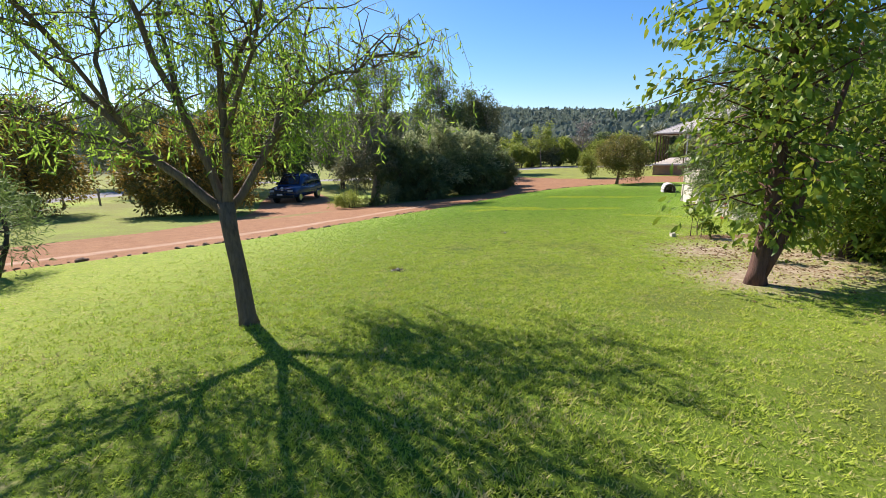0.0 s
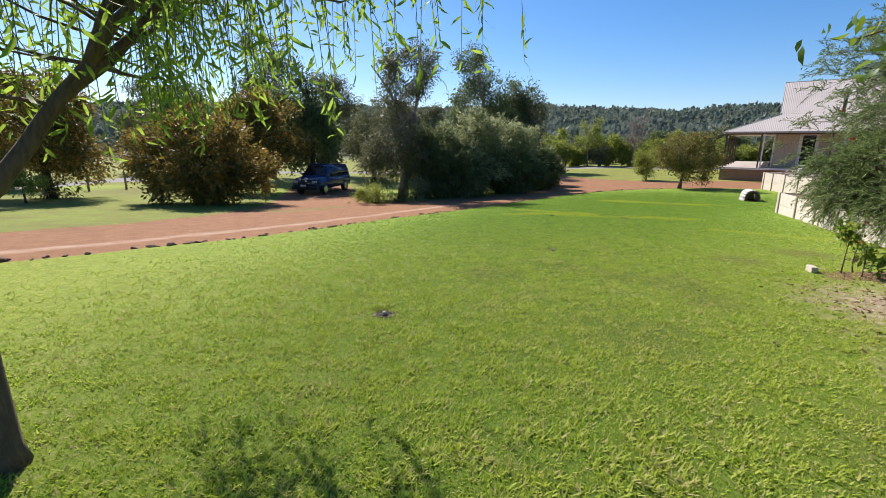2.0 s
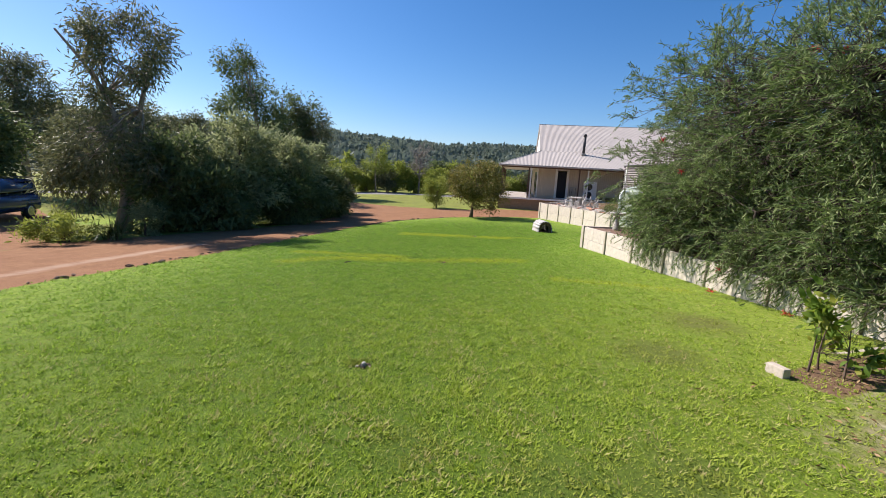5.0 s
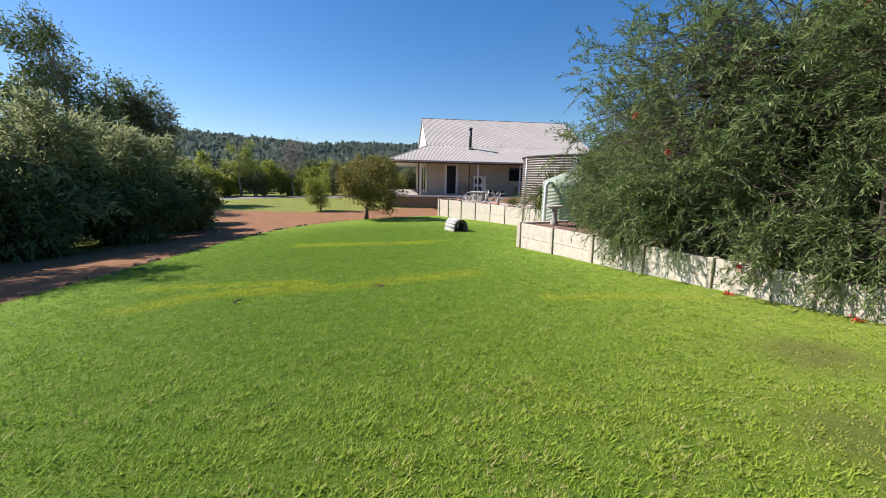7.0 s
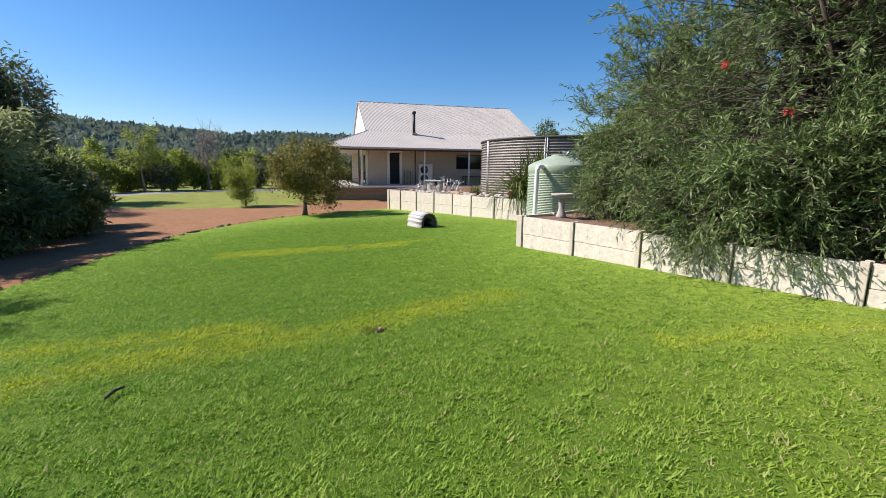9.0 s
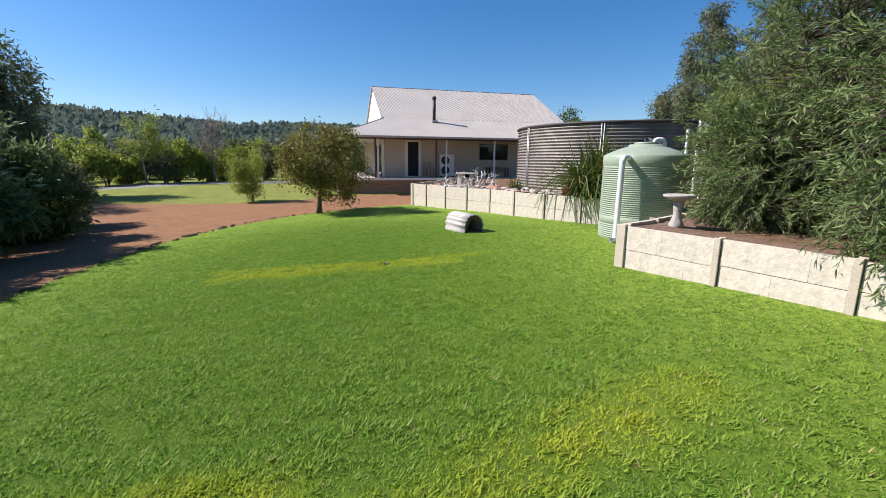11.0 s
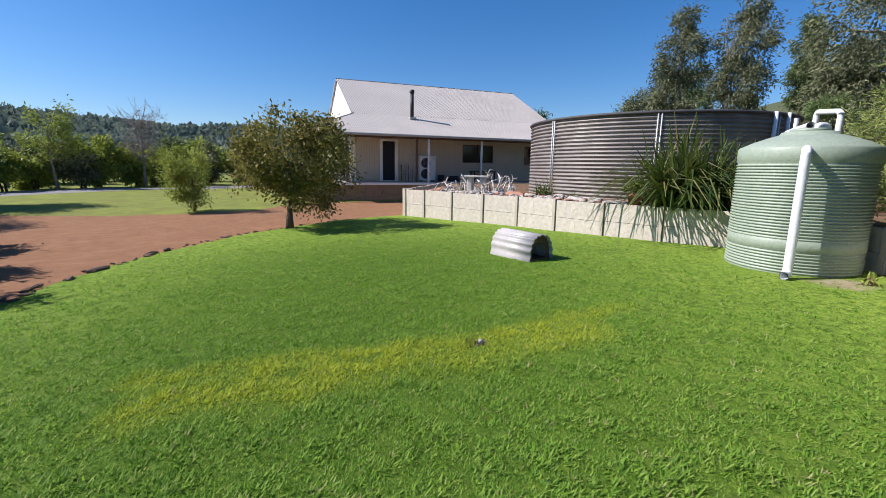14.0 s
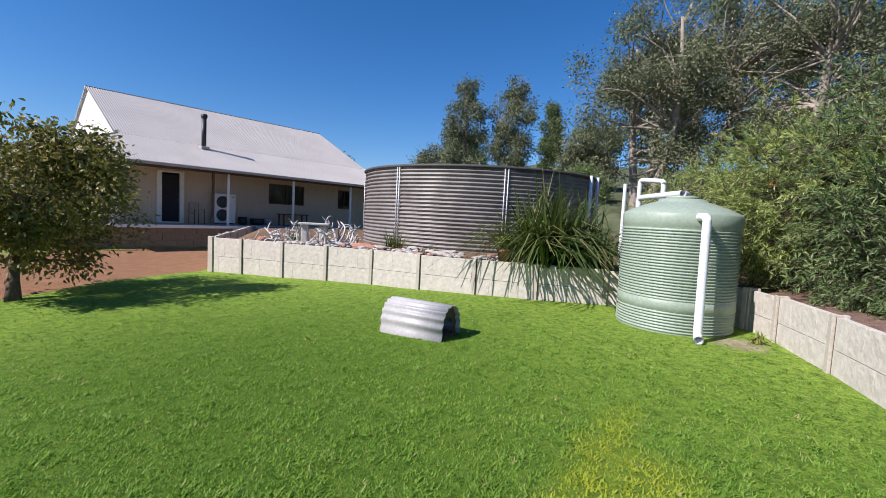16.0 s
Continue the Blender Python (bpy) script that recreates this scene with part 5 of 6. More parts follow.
feather_bush(7.9, 7.2, 3.4, 1.5, 25, "dark feathery bush beside the bare patch", 0, 0.9, leaf=M_NEEDLE)
feather_bush(12.2, 10.8, 3.8, 2.0, 26, "feathery green bush farther up the bed", 0, 0.35)
feather_bush(15.4, 13.2, 3.4, 1.8, 27, "feathery green bush on the slope", 0, 0.9, leaf=M_OLIVE)
feather_bush(10.4, 7.6, 4.0, 2.0, 28, "feathery green bush at the back of the bed", 0, 0.3)
feather_bush(17.0, 15.2, 2.6, 1.5, 29, "feathery green bush behind the tanks", 0, 1.1, leaf=M_OLIVE)


def strap_clump(name, x, y, z, n, length, seed, label, width=0.03, material=None, category="plant"):
    """A clump of arching strap leaves."""
    rng = np.random.default_rng(seed)
    t = thing(name, pose(x, y, z), label, category)
    verts, faces = [], []
    for i in range(n):
        a = rng.uniform(0, 2 * math.pi)
        lean = rng.uniform(0.15, 1.35)
        ln = length * rng.uniform(0.6, 1.1)
        foot = Vector((rng.normal() * 0.16, rng.normal() * 0.16, 0)) * (length / 1.2)
        out = Vector((math.cos(a), math.sin(a), 0))
        side = Vector((-out.y, out.x, 0))
        k0 = len(verts)
        for k in range(5):
            s = k / 4
            p = foot + out * ln * lean * s ** 1.4 * 0.9 + Vector((0, 0, ln * (s * (1.05 - 0.25 * lean) - 0.62 * lean * s * s * s)))
            w = width * (1 - 0.85 * s ** 2) * 0.5
            verts.extend([p - side * w, p + side * w + Vector((0, 0, w * 0.4))])
        for k in range(4):
            q = k0 + 2 * k
            faces.append((q, q + 1, q + 3, q + 2))
    linked("leaf_clump", mesh_of("leaf_clump", [tuple(v) for v in verts], faces, material or M_STRAP, True), t)
    part("crown_base", lathe([(0, 0), (0.2 * length, 0), (0.16 * length, 0.06), (0, 0.1)], 14), M_SOIL, t)
    return t


strap_clump("flax_clump", 14.45, 19.35, -0.13, 620, 2.0, 41, "large clump of arching dark strap leaves by the tank", 0.05)
strap_clump("flax_clump", 14.35, 18.75, -0.13, 320, 1.7, 42, "clump of arching dark strap leaves above the wall", 0.045)
strap_clump("flax_clump", 16.05, 23.0, -0.13, 70, 0.72, 43, "small upright clump of strap leaves among rocks", 0.025)
strap_clump("grass_tuft", 15.5, 21.9, -0.13, 60, 0.34, 44, "small pale grass tuft among rocks", 0.014)
strap_clump("grass_tuft", 7.0, 8.3, gz(7.0, 8.3, False), 420, 1.25, 45, "pale yellowish tuft of fine arching grass", 0.012)
strap_clump("grass_tuft", 15.9, 25.6, -0.13, 70, 0.5, 46, "grey green tuft among driftwood", 0.016)
strap_clump("flax_clump", -3.55, 22.9, gz(-3.55, 22.9), 130, 0.85, 47, "low pale strap leaf clump beside the drive", 0.03)
strap_clump("weed", 11.5, 16.75, gz(11.5, 16.75, False), 26, 0.22, 48, "small green weed at the foot of the wall", 0.03, M_LIGHT)

# ---- trees and bushes beyond the lawn ----
leafy_tree("fruit_tree", "low round fruit tree with bronze green leaves", "tree", 11.34, 28.25, [(0.3, 0.1, 1.9, 1.6, 1.55, 1.15), (0.7, 0.1, 1.15, 1.4, 1.3, 0.65), (0.1, 0, 2.5, 1.0, 1.0, 0.65)], 0.1, M_ORCHARD, 51, 560, 28, 0.13, 0.1, 0.3, M_BARK, limbs=34, stems=1, trunk_top=1.8, lean=(0.3, 0), narrow=0.46, oval=True)
leafy_tree("young_tree", "small round bright green young tree", "tree", 12.0, 35.2, [(0, 0, 1.35, 0.85, 0.85, 0.95)], 0.05, M_LIGHT, 52, 260, 26, 0.12, 0.085, 0.1, M_BARK, limbs=16, narrow=0.45, oval=True)
leafy_tree("small_shrub", "small broad-leaved shrub in a bare garden bed", "shrub", 5.22, 8.72, [(-0.05, 0, 0.5, 0.2, 0.2, 0.26), (0.08, 0, 0.3, 0.28, 0.24, 0.16)], 0.012, M_BROAD, 53, 44, 7, 0.05, 0.09, 0.1, M_BARK, stems=3, limbs=12, narrow=0.5, oval=True)
leafy_tree("small_shrub", "small leafy sapling near the young tree", "shrub", 4.75, 6.3, [(0.0, 0, 0.35, 0.2, 0.2, 0.22)], 0.012, M_BROAD, 54, 16, 8, 0.06, 0.1, 0.1, M_BARK, stems=2, limbs=4, narrow=0.5, oval=True)
leafy_tree("dense_bush", "dense dark green bush behind the young tree", "bush", 6.3, 6.4, [(0, 0, 1.3, 1.2, 1.3, 1.3), (0.2, -0.9, 1.0, 1.0, 1.0, 1.0), (0.2, 0.2, 2.1, 0.9, 0.9, 0.9)], 0.08, M_BROAD, 55, 420, 26, 0.16, 0.12, 0.4, stems=4, limbs=16, narrow=0.32)
leafy_tree("dense_bush", "dense dark green bush in the corner of the lawn", "bush", 6.4, 4.0, [(0, 0, 1.2, 1.2, 1.3, 1.2), (0.3, -0.5, 1.9, 1.0, 1.0, 0.9)], 0.08, M_BROAD, 56, 320, 24, 0.16, 0.12, 0.4, stems=4, limbs=14, narrow=0.32)
leafy_tree("conifer_shrub", "dark feathery shrub beside the gravel drive", "shrub", -7.9, 7.2, [(0, 0, 0.9, 0.9, 0.9, 0.9), (-0.3, 0, 1.5, 0.7, 0.7, 0.8), (-1.2, 0.3, 1.1, 0.9, 0.9, 1.0)], 0.06, M_NEEDLE, 57, 260, 30, 0.15, 0.12, 0.0, stems=3, limbs=14, narrow=0.16)
leafy_tree("conifer_shrub", "tall feathery shrub beside the gravel drive", "shrub", -9.6, 7.6, [(0, 0, 1.6, 1.3, 1.3, 1.6), (0.2, 0, 2.6, 0.9, 0.9, 1.0)], 0.07, M_DARK, 58, 300, 26, 0.2, 0.14, 0.1, stems=3, limbs=14, narrow=0.2)

# the bank of bushes across the drive
leafy_tree("yellow_shrub", "low yellow green shrub at the corner of the drive", "shrub", -4.7, 22.6, [(0, 0, 0.42, 0.85, 0.7, 0.42)], 0.03, M_LIGHT, 61, 90, 26, 0.13, 0.13, -0.1, stems=4, limbs=8, narrow=0.3)
leafy_tree("gum_tree", "slender gum tree with an open crown beside the drive", "tree", -3.9, 25.2, [(0, 0, 3.0, 1.7, 1.5, 1.3), (-0.5, 0, 4.4, 0.8, 0.8, 0.6), (0.3, 0.2, 6.3, 1.5, 1.4, 1.2), (-0.9, 0, 2.0, 1.4, 1.2, 0.9), (0.5, 0, 7.5, 0.9, 0.9, 0.6)], 0.14, M_GUM, 62, 560, 30, 0.22, 0.2, 0.5, M_BARK_PALE, stems=2, limbs=34, trunk_top=6.6, narrow=0.22)
for (bx, by), bl, lf, sd, nc, lab in (((-2.6, 25.4), [(0, 0, 1.7, 1.5, 1.4, 1.7), (0.3, 0.2, 2.8, 1.2, 1.2, 1.1)], M_DARK, 63, 330, "dense dark bush beside the drive"),
                                      ((-0.6, 26.6), [(0, 0, 1.9, 2.0, 1.7, 1.9), (0.2, 0.2, 3.2, 1.6, 1.4, 1.2)], M_SILVER, 64, 480, "tall dense bush with silver green top"),
                                      ((1.6, 28.2), [(0, 0, 1.8, 1.9, 1.7, 1.8), (0, 0, 3.0, 1.5, 1.4, 1.1)], M_SILVER, 65, 440, "tall dense bush with silver green leaves"),
                                      ((-0.9, 25.3), [(0, 0, 1.2, 1.7, 0.9, 1.2)], M_DARK, 66, 260, "low dark bush along the drive"),
                                      ((2.0, 27.0), [(0, 0, 1.1, 1.5, 0.9, 1.1)], M_DARK, 67, 240, "low dark bush along the drive"),
                                      ((3.4, 30.0), [(0, 0, 1.3, 1.4, 1.3, 1.3)], M_DARK, 68, 280, "dark rounded bush along the drive"),
                                      ((4.6, 32.6), [(0, 0, 1.0, 1.1, 1.1, 1.0), (0, 0, 1.6, 0.7, 0.7, 0.6)], M_GUM, 69, 220, "rounded bush at the end of the bank"),
                                      ((-2.0, 28.8), [(0, 0, 2.0, 2.0, 1.6, 2.0)], M_GUM, 70, 260, "dense bush at the back of the bank"),
                                      ((0.8, 31.4), [(0, 0, 2.0, 2.2, 1.6, 2.0)], M_GUM, 71, 260, "dense bush at the back of the bank")):
    leafy_tree("bank_bush", lab, "bush", bx, by, bl, 0.09, lf, sd, int(nc * 1.3), 22, 0.13, 0.24, 0.2, stems=4, limbs=12, group="bushes across the drive", narrow=0.26)
leafy_tree("grey_shrub", "low silver grey shrub under the bushes", "shrub", -2.9, 23.9, [(0, 0, 0.6, 0.6, 0.5, 0.6)], 0.02, M_SILVER, 72, 70, 26, 0.12, 0.1, 0.2, stems=3, limbs=6, narrow=0.3)

# trees across the drive
leafy_tree("ornamental_tree", "broad tree with orange tipped leaves over its shadow", "tree", -12.6, 21.4, [(0, 0, 2.1, 2.9, 2.6, 1.7), (-0.5, 0, 3.3, 2.0, 1.9, 1.2), (0.6, 0.1, 1.4, 2.6, 2.2, 1.1)], 0.2, M_ORANGE, 81, 700, 34, 0.2, 0.19, 0.1, limbs=34, trunk_top=3.4, narrow=0.4)
leafy_tree("ornamental_tree", "broad tall tree with bronze tips near the road", "tree", -21.0, 22.5, [(0, 0, 2.8, 2.8, 2.6, 2.0), (0.4, 0, 4.6, 2.0, 1.9, 1.5), (-0.6, 0.3, 1.8, 2.2, 2.2, 1.3)], 0.2, M_ORANGE, 83, 560, 30, 0.24, 0.2, 0.1, limbs=26, trunk_top=3.8, narrow=0.4)
leafy_tree("ornamental_tree", "broad dark tree with orange tips beside the drive", "tree", -14.0, 30.5, [(0, 0, 3.6, 2.6, 2.6, 2.2), (-0.4, 0, 5.4, 1.9, 1.9, 1.4)], 0.24, M_ORANGE, 82, 560, 30, 0.24, 0.22, 0.1, limbs=26, trunk_top=4.4, narrow=0.4)
leafy_tree("shade_tree", "dark tree beside the parked car", "tree", -12.6, 35.0, [(0, 0, 3.8, 2.5, 2.3, 2.4), (-0.6, 0, 6.4, 2.0, 1.8, 2.0), (-1.4, 0, 8.6, 1.1, 1.1, 1.3)], 0.22, M_DARK, 83, 640, 26, 0.3, 0.24, 0.1, limbs=22, trunk_top=7.5, narrow=0.4)
leafy_tree("shade_tree", "dark tree behind the parked car", "tree", -9.0, 40.0, [(0, 0, 3.6, 2.6, 2.4, 2.0)], 0.22, M_GUM, 84, 340, 26, 0.3, 0.24, 0.1, limbs=20, trunk_top=4.0, narrow=0.35)
leafy_tree("round_shrub", "small clipped round shrub on the grass verge", "shrub", -19.4, 19.8, [(0, 0, 1.1, 0.8, 0.8, 0.6)], 0.05, M_LIGHT, 85, 80, 26, 0.14, 0.13, 0.0, limbs=6, narrow=0.4)
for sd, gx, gy, gh, gr, lf, lab in ((86, -20, 44, 13.0, 3.0, M_GUM, "tall grey green gum tree"), (87, -15, 48, 11.5, 3.0, M_GUM, "tall grey green gum tree"), (88, -9.5, 52, 9.0, 2.8, M_GUM, "grey green gum tree behind the bushes"),
                                    (89, -0.5, 46.5, 12.2, 3.0, M_DARK, "tall dark dense gum tree"), (90, 2.4, 48, 10.0, 2.4, M_DARK, "dark dense gum tree"), (91, 4.6, 47.2, 8.2, 1.5, M_GUM, "slim gum tree with an airy crown"),
                                    (92, -26, 40, 9.0, 3.2, M_DARK, "dark tree beyond the verge"), (93, -6, 60, 8.0, 3.0, M_GUM, "gum tree in the distance"), (94, -32, 30, 8.0, 3.4, M_GUM, "gum tree beyond the road"),
                                    (95, -38, 20, 8.0, 3.4, M_DARK, "dark tree beyond the road"), (96, -36, 50, 10.0, 3.6, M_GUM, "gum tree beyond the road")):
    leafy_tree("gum_tree", lab, "tree", gx, gy, [(0, 0, gh * 0.5, gr, gr, gh * 0.22), (gr * 0.2, 0, gh * 0.7, gr * 0.9, gr * 0.9, gh * 0.2), (-gr * 0.2, 0, gh * 0.86, gr * 0.55, gr * 0.55, gh * 0.13), (0, 0, gh * 0.32, gr * 0.8, gr * 0.8, gh * 0.14)],
               gh * 0.022, lf, sd, 520, 22, 0.3, 0.3, 0.4, M_BARK_PALE, limbs=24, trunk_top=gh * 0.85, group="gum trees in the distance", narrow=0.26)

# row of bushes along the far edge of the field
hr = random.Random(9)
for k in range(26):
    hx = -2 + k * 1.75 + hr.uniform(-0.4, 0.4)
    hy = 56.6 - 0.05 * (hx - 10) + hr.uniform(-0.6, 0.6) + max(0, hx - 22) * -0.35
    hh = hr.uniform(2.5, 3.6)
    leafy_tree("hedge_bush", "yellow green bush in the row along the field", "bush", hx, hy, [(0, 0, hh * 0.62, hr.uniform(1.1, 1.5), 1.2, hh * 0.36), (0, 0, hh * 0.35, 1.0, 1.0, hh * 0.25)], 0.06, (M_LIGHT, M_LIGHT, M_LIGHT, M_GUM, M_LIGHT)[k * 7 % 5], 200 + k, 170, 15, 0.2, 0.3, 0.2, stems=3, limbs=8, group="row of bushes along the field", narrow=0.35)
for k in range(20):
    hx = -6 + k * 3.0 + hr.uniform(-0.8, 0.8)
    hy = 64 + hr.uniform(-2, 5) - max(0, hx - 22) * 0.3
    hh = hr.uniform(3.2, 4.6)
    leafy_tree("belt_tree", "dark green tree in the belt behind the field", "tree", hx, hy, [(0, 0, hh * 0.6, 2.0, 1.8, hh * 0.38), (0, 0, hh * 0.3, 1.7, 1.6, hh * 0.28)], 0.1, (M_GUM, M_DARK, M_LIGHT)[k % 3], 600 + k, 140, 14, 0.28, 0.44, 0.2, stems=2, limbs=8, group="tree belt behind the field", narrow=0.35)
leafy_tree("slim_tree", "slim light green tree rising above the hedge", "tree", 12.6, 55.4, [(0, 0, 4.0, 1.1, 1.1, 1.5), (0, 0, 3.0, 1.5, 1.3, 0.6)], 0.09, M_LIGHT, 240, 130, 20, 0.26, 0.22, 0.2, M_BARK_PALE, limbs=14, trunk_top=4.8, narrow=0.35)


def bare_tree(x, y, h, seed):
    rng = np.random.default_rng(seed)
    t = thing("bare_tree", pose(x, y, gz(x, y)), "leafless grey tree with fine twigs by the hedge", "tree")
    own = []
    trunk = bent((0, 0, 0), (0.1, 0, h * 0.8), rng, 0.03, 6)
    linked("trunk", tube_mesh("trunk", [tube(trunk, [0.12, 0.1, 0.085, 0.07, 0.05, 0.035, 0.02], 8)], M_TWIG), t)
    for i in range(60):
        k = int(rng.integers(2, 6))
        a = rng.uniform(0, 6.28)
        e = trunk[k] + Vector((math.cos(a), math.sin(a), rng.uniform(0.4, 1.3))) * rng.uniform(0.7, 1.6)
        q = bent(trunk[k], e, rng, 0.08, 4)
        own.append(tube(q, [0.03, 0.024, 0.018, 0.012, 0.008], 4, False))
        for _ in range(9):
            j = int(rng.integers(1, 5))
            f = q[j] + Vector(rng.normal(size=3)) * 0.35 + Vector((0, 0, 0.25))
            own.append(tube([q[j], q[j].lerp(f, 0.5) + Vector(rng.normal(size=3)) * 0.04, f], [0.012, 0.009, 0.005], 3, False))
    linked("twigwork", tube_mesh("twigwork", own, M_TWIG), t)


bare_tree(17.4, 54.6, 6.0, 7)

# gums behind the house and on the slope
for sd, gx, gy, gh, gr, lf in ((110, 52, 25.7, 13.2, 2.6, M_GUM), (111, 52, 20.6, 12.0, 2.5, M_GUM), (112, 60, 16.0, 9.2, 1.3, M_DARK), (113, 49, 38, 7.5, 2.6, M_DARK), (114, 66, 26, 9.5, 3.5, M_DARK), (115, 60, 30, 7.0, 3.0, M_GUM), (116, 44, 14, 6.0, 2.6, M_GUM)):
    leafy_tree("gum_tree", "tall slender gum tree behind the house", "tree", gx, gy, [(0, 0, gh * 0.42, gr, gr, gh * 0.2), (0, 0, gh * 0.66, gr * 0.9, gr * 0.9, gh * 0.22), (0, 0, gh * 0.86, gr * 0.55, gr * 0.55, gh * 0.14), (0, 0, gh * 0.22, gr * 0.8, gr * 0.8, gh * 0.12)],
               gh * 0.016, lf, sd, 520, 24, 0.3, 0.34, 0.6, M_BARK_PALE, limbs=26, trunk_top=gh * 0.85, group="gum trees behind the house", narrow=0.26)
for sd, gx, gy, gh, gr, lf in ((120, 30, 13.5, 11, 3.4, M_GUM), (121, 29, 8, 13, 3.8, M_GUM), (122, 25, 4, 12, 3.6, M_GUM), (123, 33, 3, 14, 4.2, M_DARK), (125, 36, 11, 13, 4.0, M_DARK), (126, 42, 6, 15, 4.4, M_GUM), (131, 46, -2, 15, 5.0, M_DARK)):
    leafy_tree("large_gum_tree", "large spreading gum tree with pale limbs on the slope", "tree", gx, gy, [(0, 0, gh * 0.55, gr, gr, gh * 0.24), (gr * 0.5, gr * 0.3, gh * 0.75, gr * 0.7, gr * 0.7, gh * 0.2), (-gr * 0.5, -gr * 0.2, gh * 0.8, gr * 0.7, gr * 0.7, gh * 0.19), (0, 0, gh * 0.3, gr * 0.8, gr * 0.8, gh * 0.16), (0, gr * 0.3, gh * 0.95, gr * 0.5, gr * 0.5, gh * 0.12)],
               gh * 0.024, lf, sd, 520, 40, 0.34, 0.17, 0.4, M_BARK_PALE, limbs=38, trunk_top=gh * 0.9, stems=2, group="gum trees on the slope", narrow=0.42)
for k in range(16):
    sx, sy = 20 + hr.uniform(0, 18), -6 + k * 1.6 + hr.uniform(-1, 1)
    leafy_tree("slope_bush", "scrubby grey green bush on the slope", "bush", sx + (3 if sy > 14 else 0), sy, [(0, 0, 1.2, 1.5, 1.4, 1.2), (0.2, 0, 2.0, 1.0, 1.0, 0.8)], 0.06, (M_GUM, M_NEEDLE)[k % 2], 300 + k, 140, 16, 0.2, 0.26, 0.2, stems=3, limbs=8, group="bushes on the slope", narrow=0.25)


# forest on the far hills, with aerial haze put into the leaf colour
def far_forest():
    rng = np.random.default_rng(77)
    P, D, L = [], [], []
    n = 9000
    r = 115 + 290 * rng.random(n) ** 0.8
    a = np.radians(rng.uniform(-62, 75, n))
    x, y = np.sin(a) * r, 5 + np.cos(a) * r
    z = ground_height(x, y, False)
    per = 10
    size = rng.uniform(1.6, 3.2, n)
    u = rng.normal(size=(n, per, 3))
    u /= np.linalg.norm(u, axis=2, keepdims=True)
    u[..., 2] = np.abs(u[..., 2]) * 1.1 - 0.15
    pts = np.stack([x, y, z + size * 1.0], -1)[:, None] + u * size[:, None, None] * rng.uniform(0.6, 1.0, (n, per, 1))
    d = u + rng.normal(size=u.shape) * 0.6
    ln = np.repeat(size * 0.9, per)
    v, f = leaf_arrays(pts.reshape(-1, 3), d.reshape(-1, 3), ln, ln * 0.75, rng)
    tagged(new("far_forest", mesh_of("far_forest", v, f, M_HAZED_FOREST)), "dense bushland covering the far hills, its green paled and blued for haze", "forest", kind="stuff")


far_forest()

# ---- parked car ----


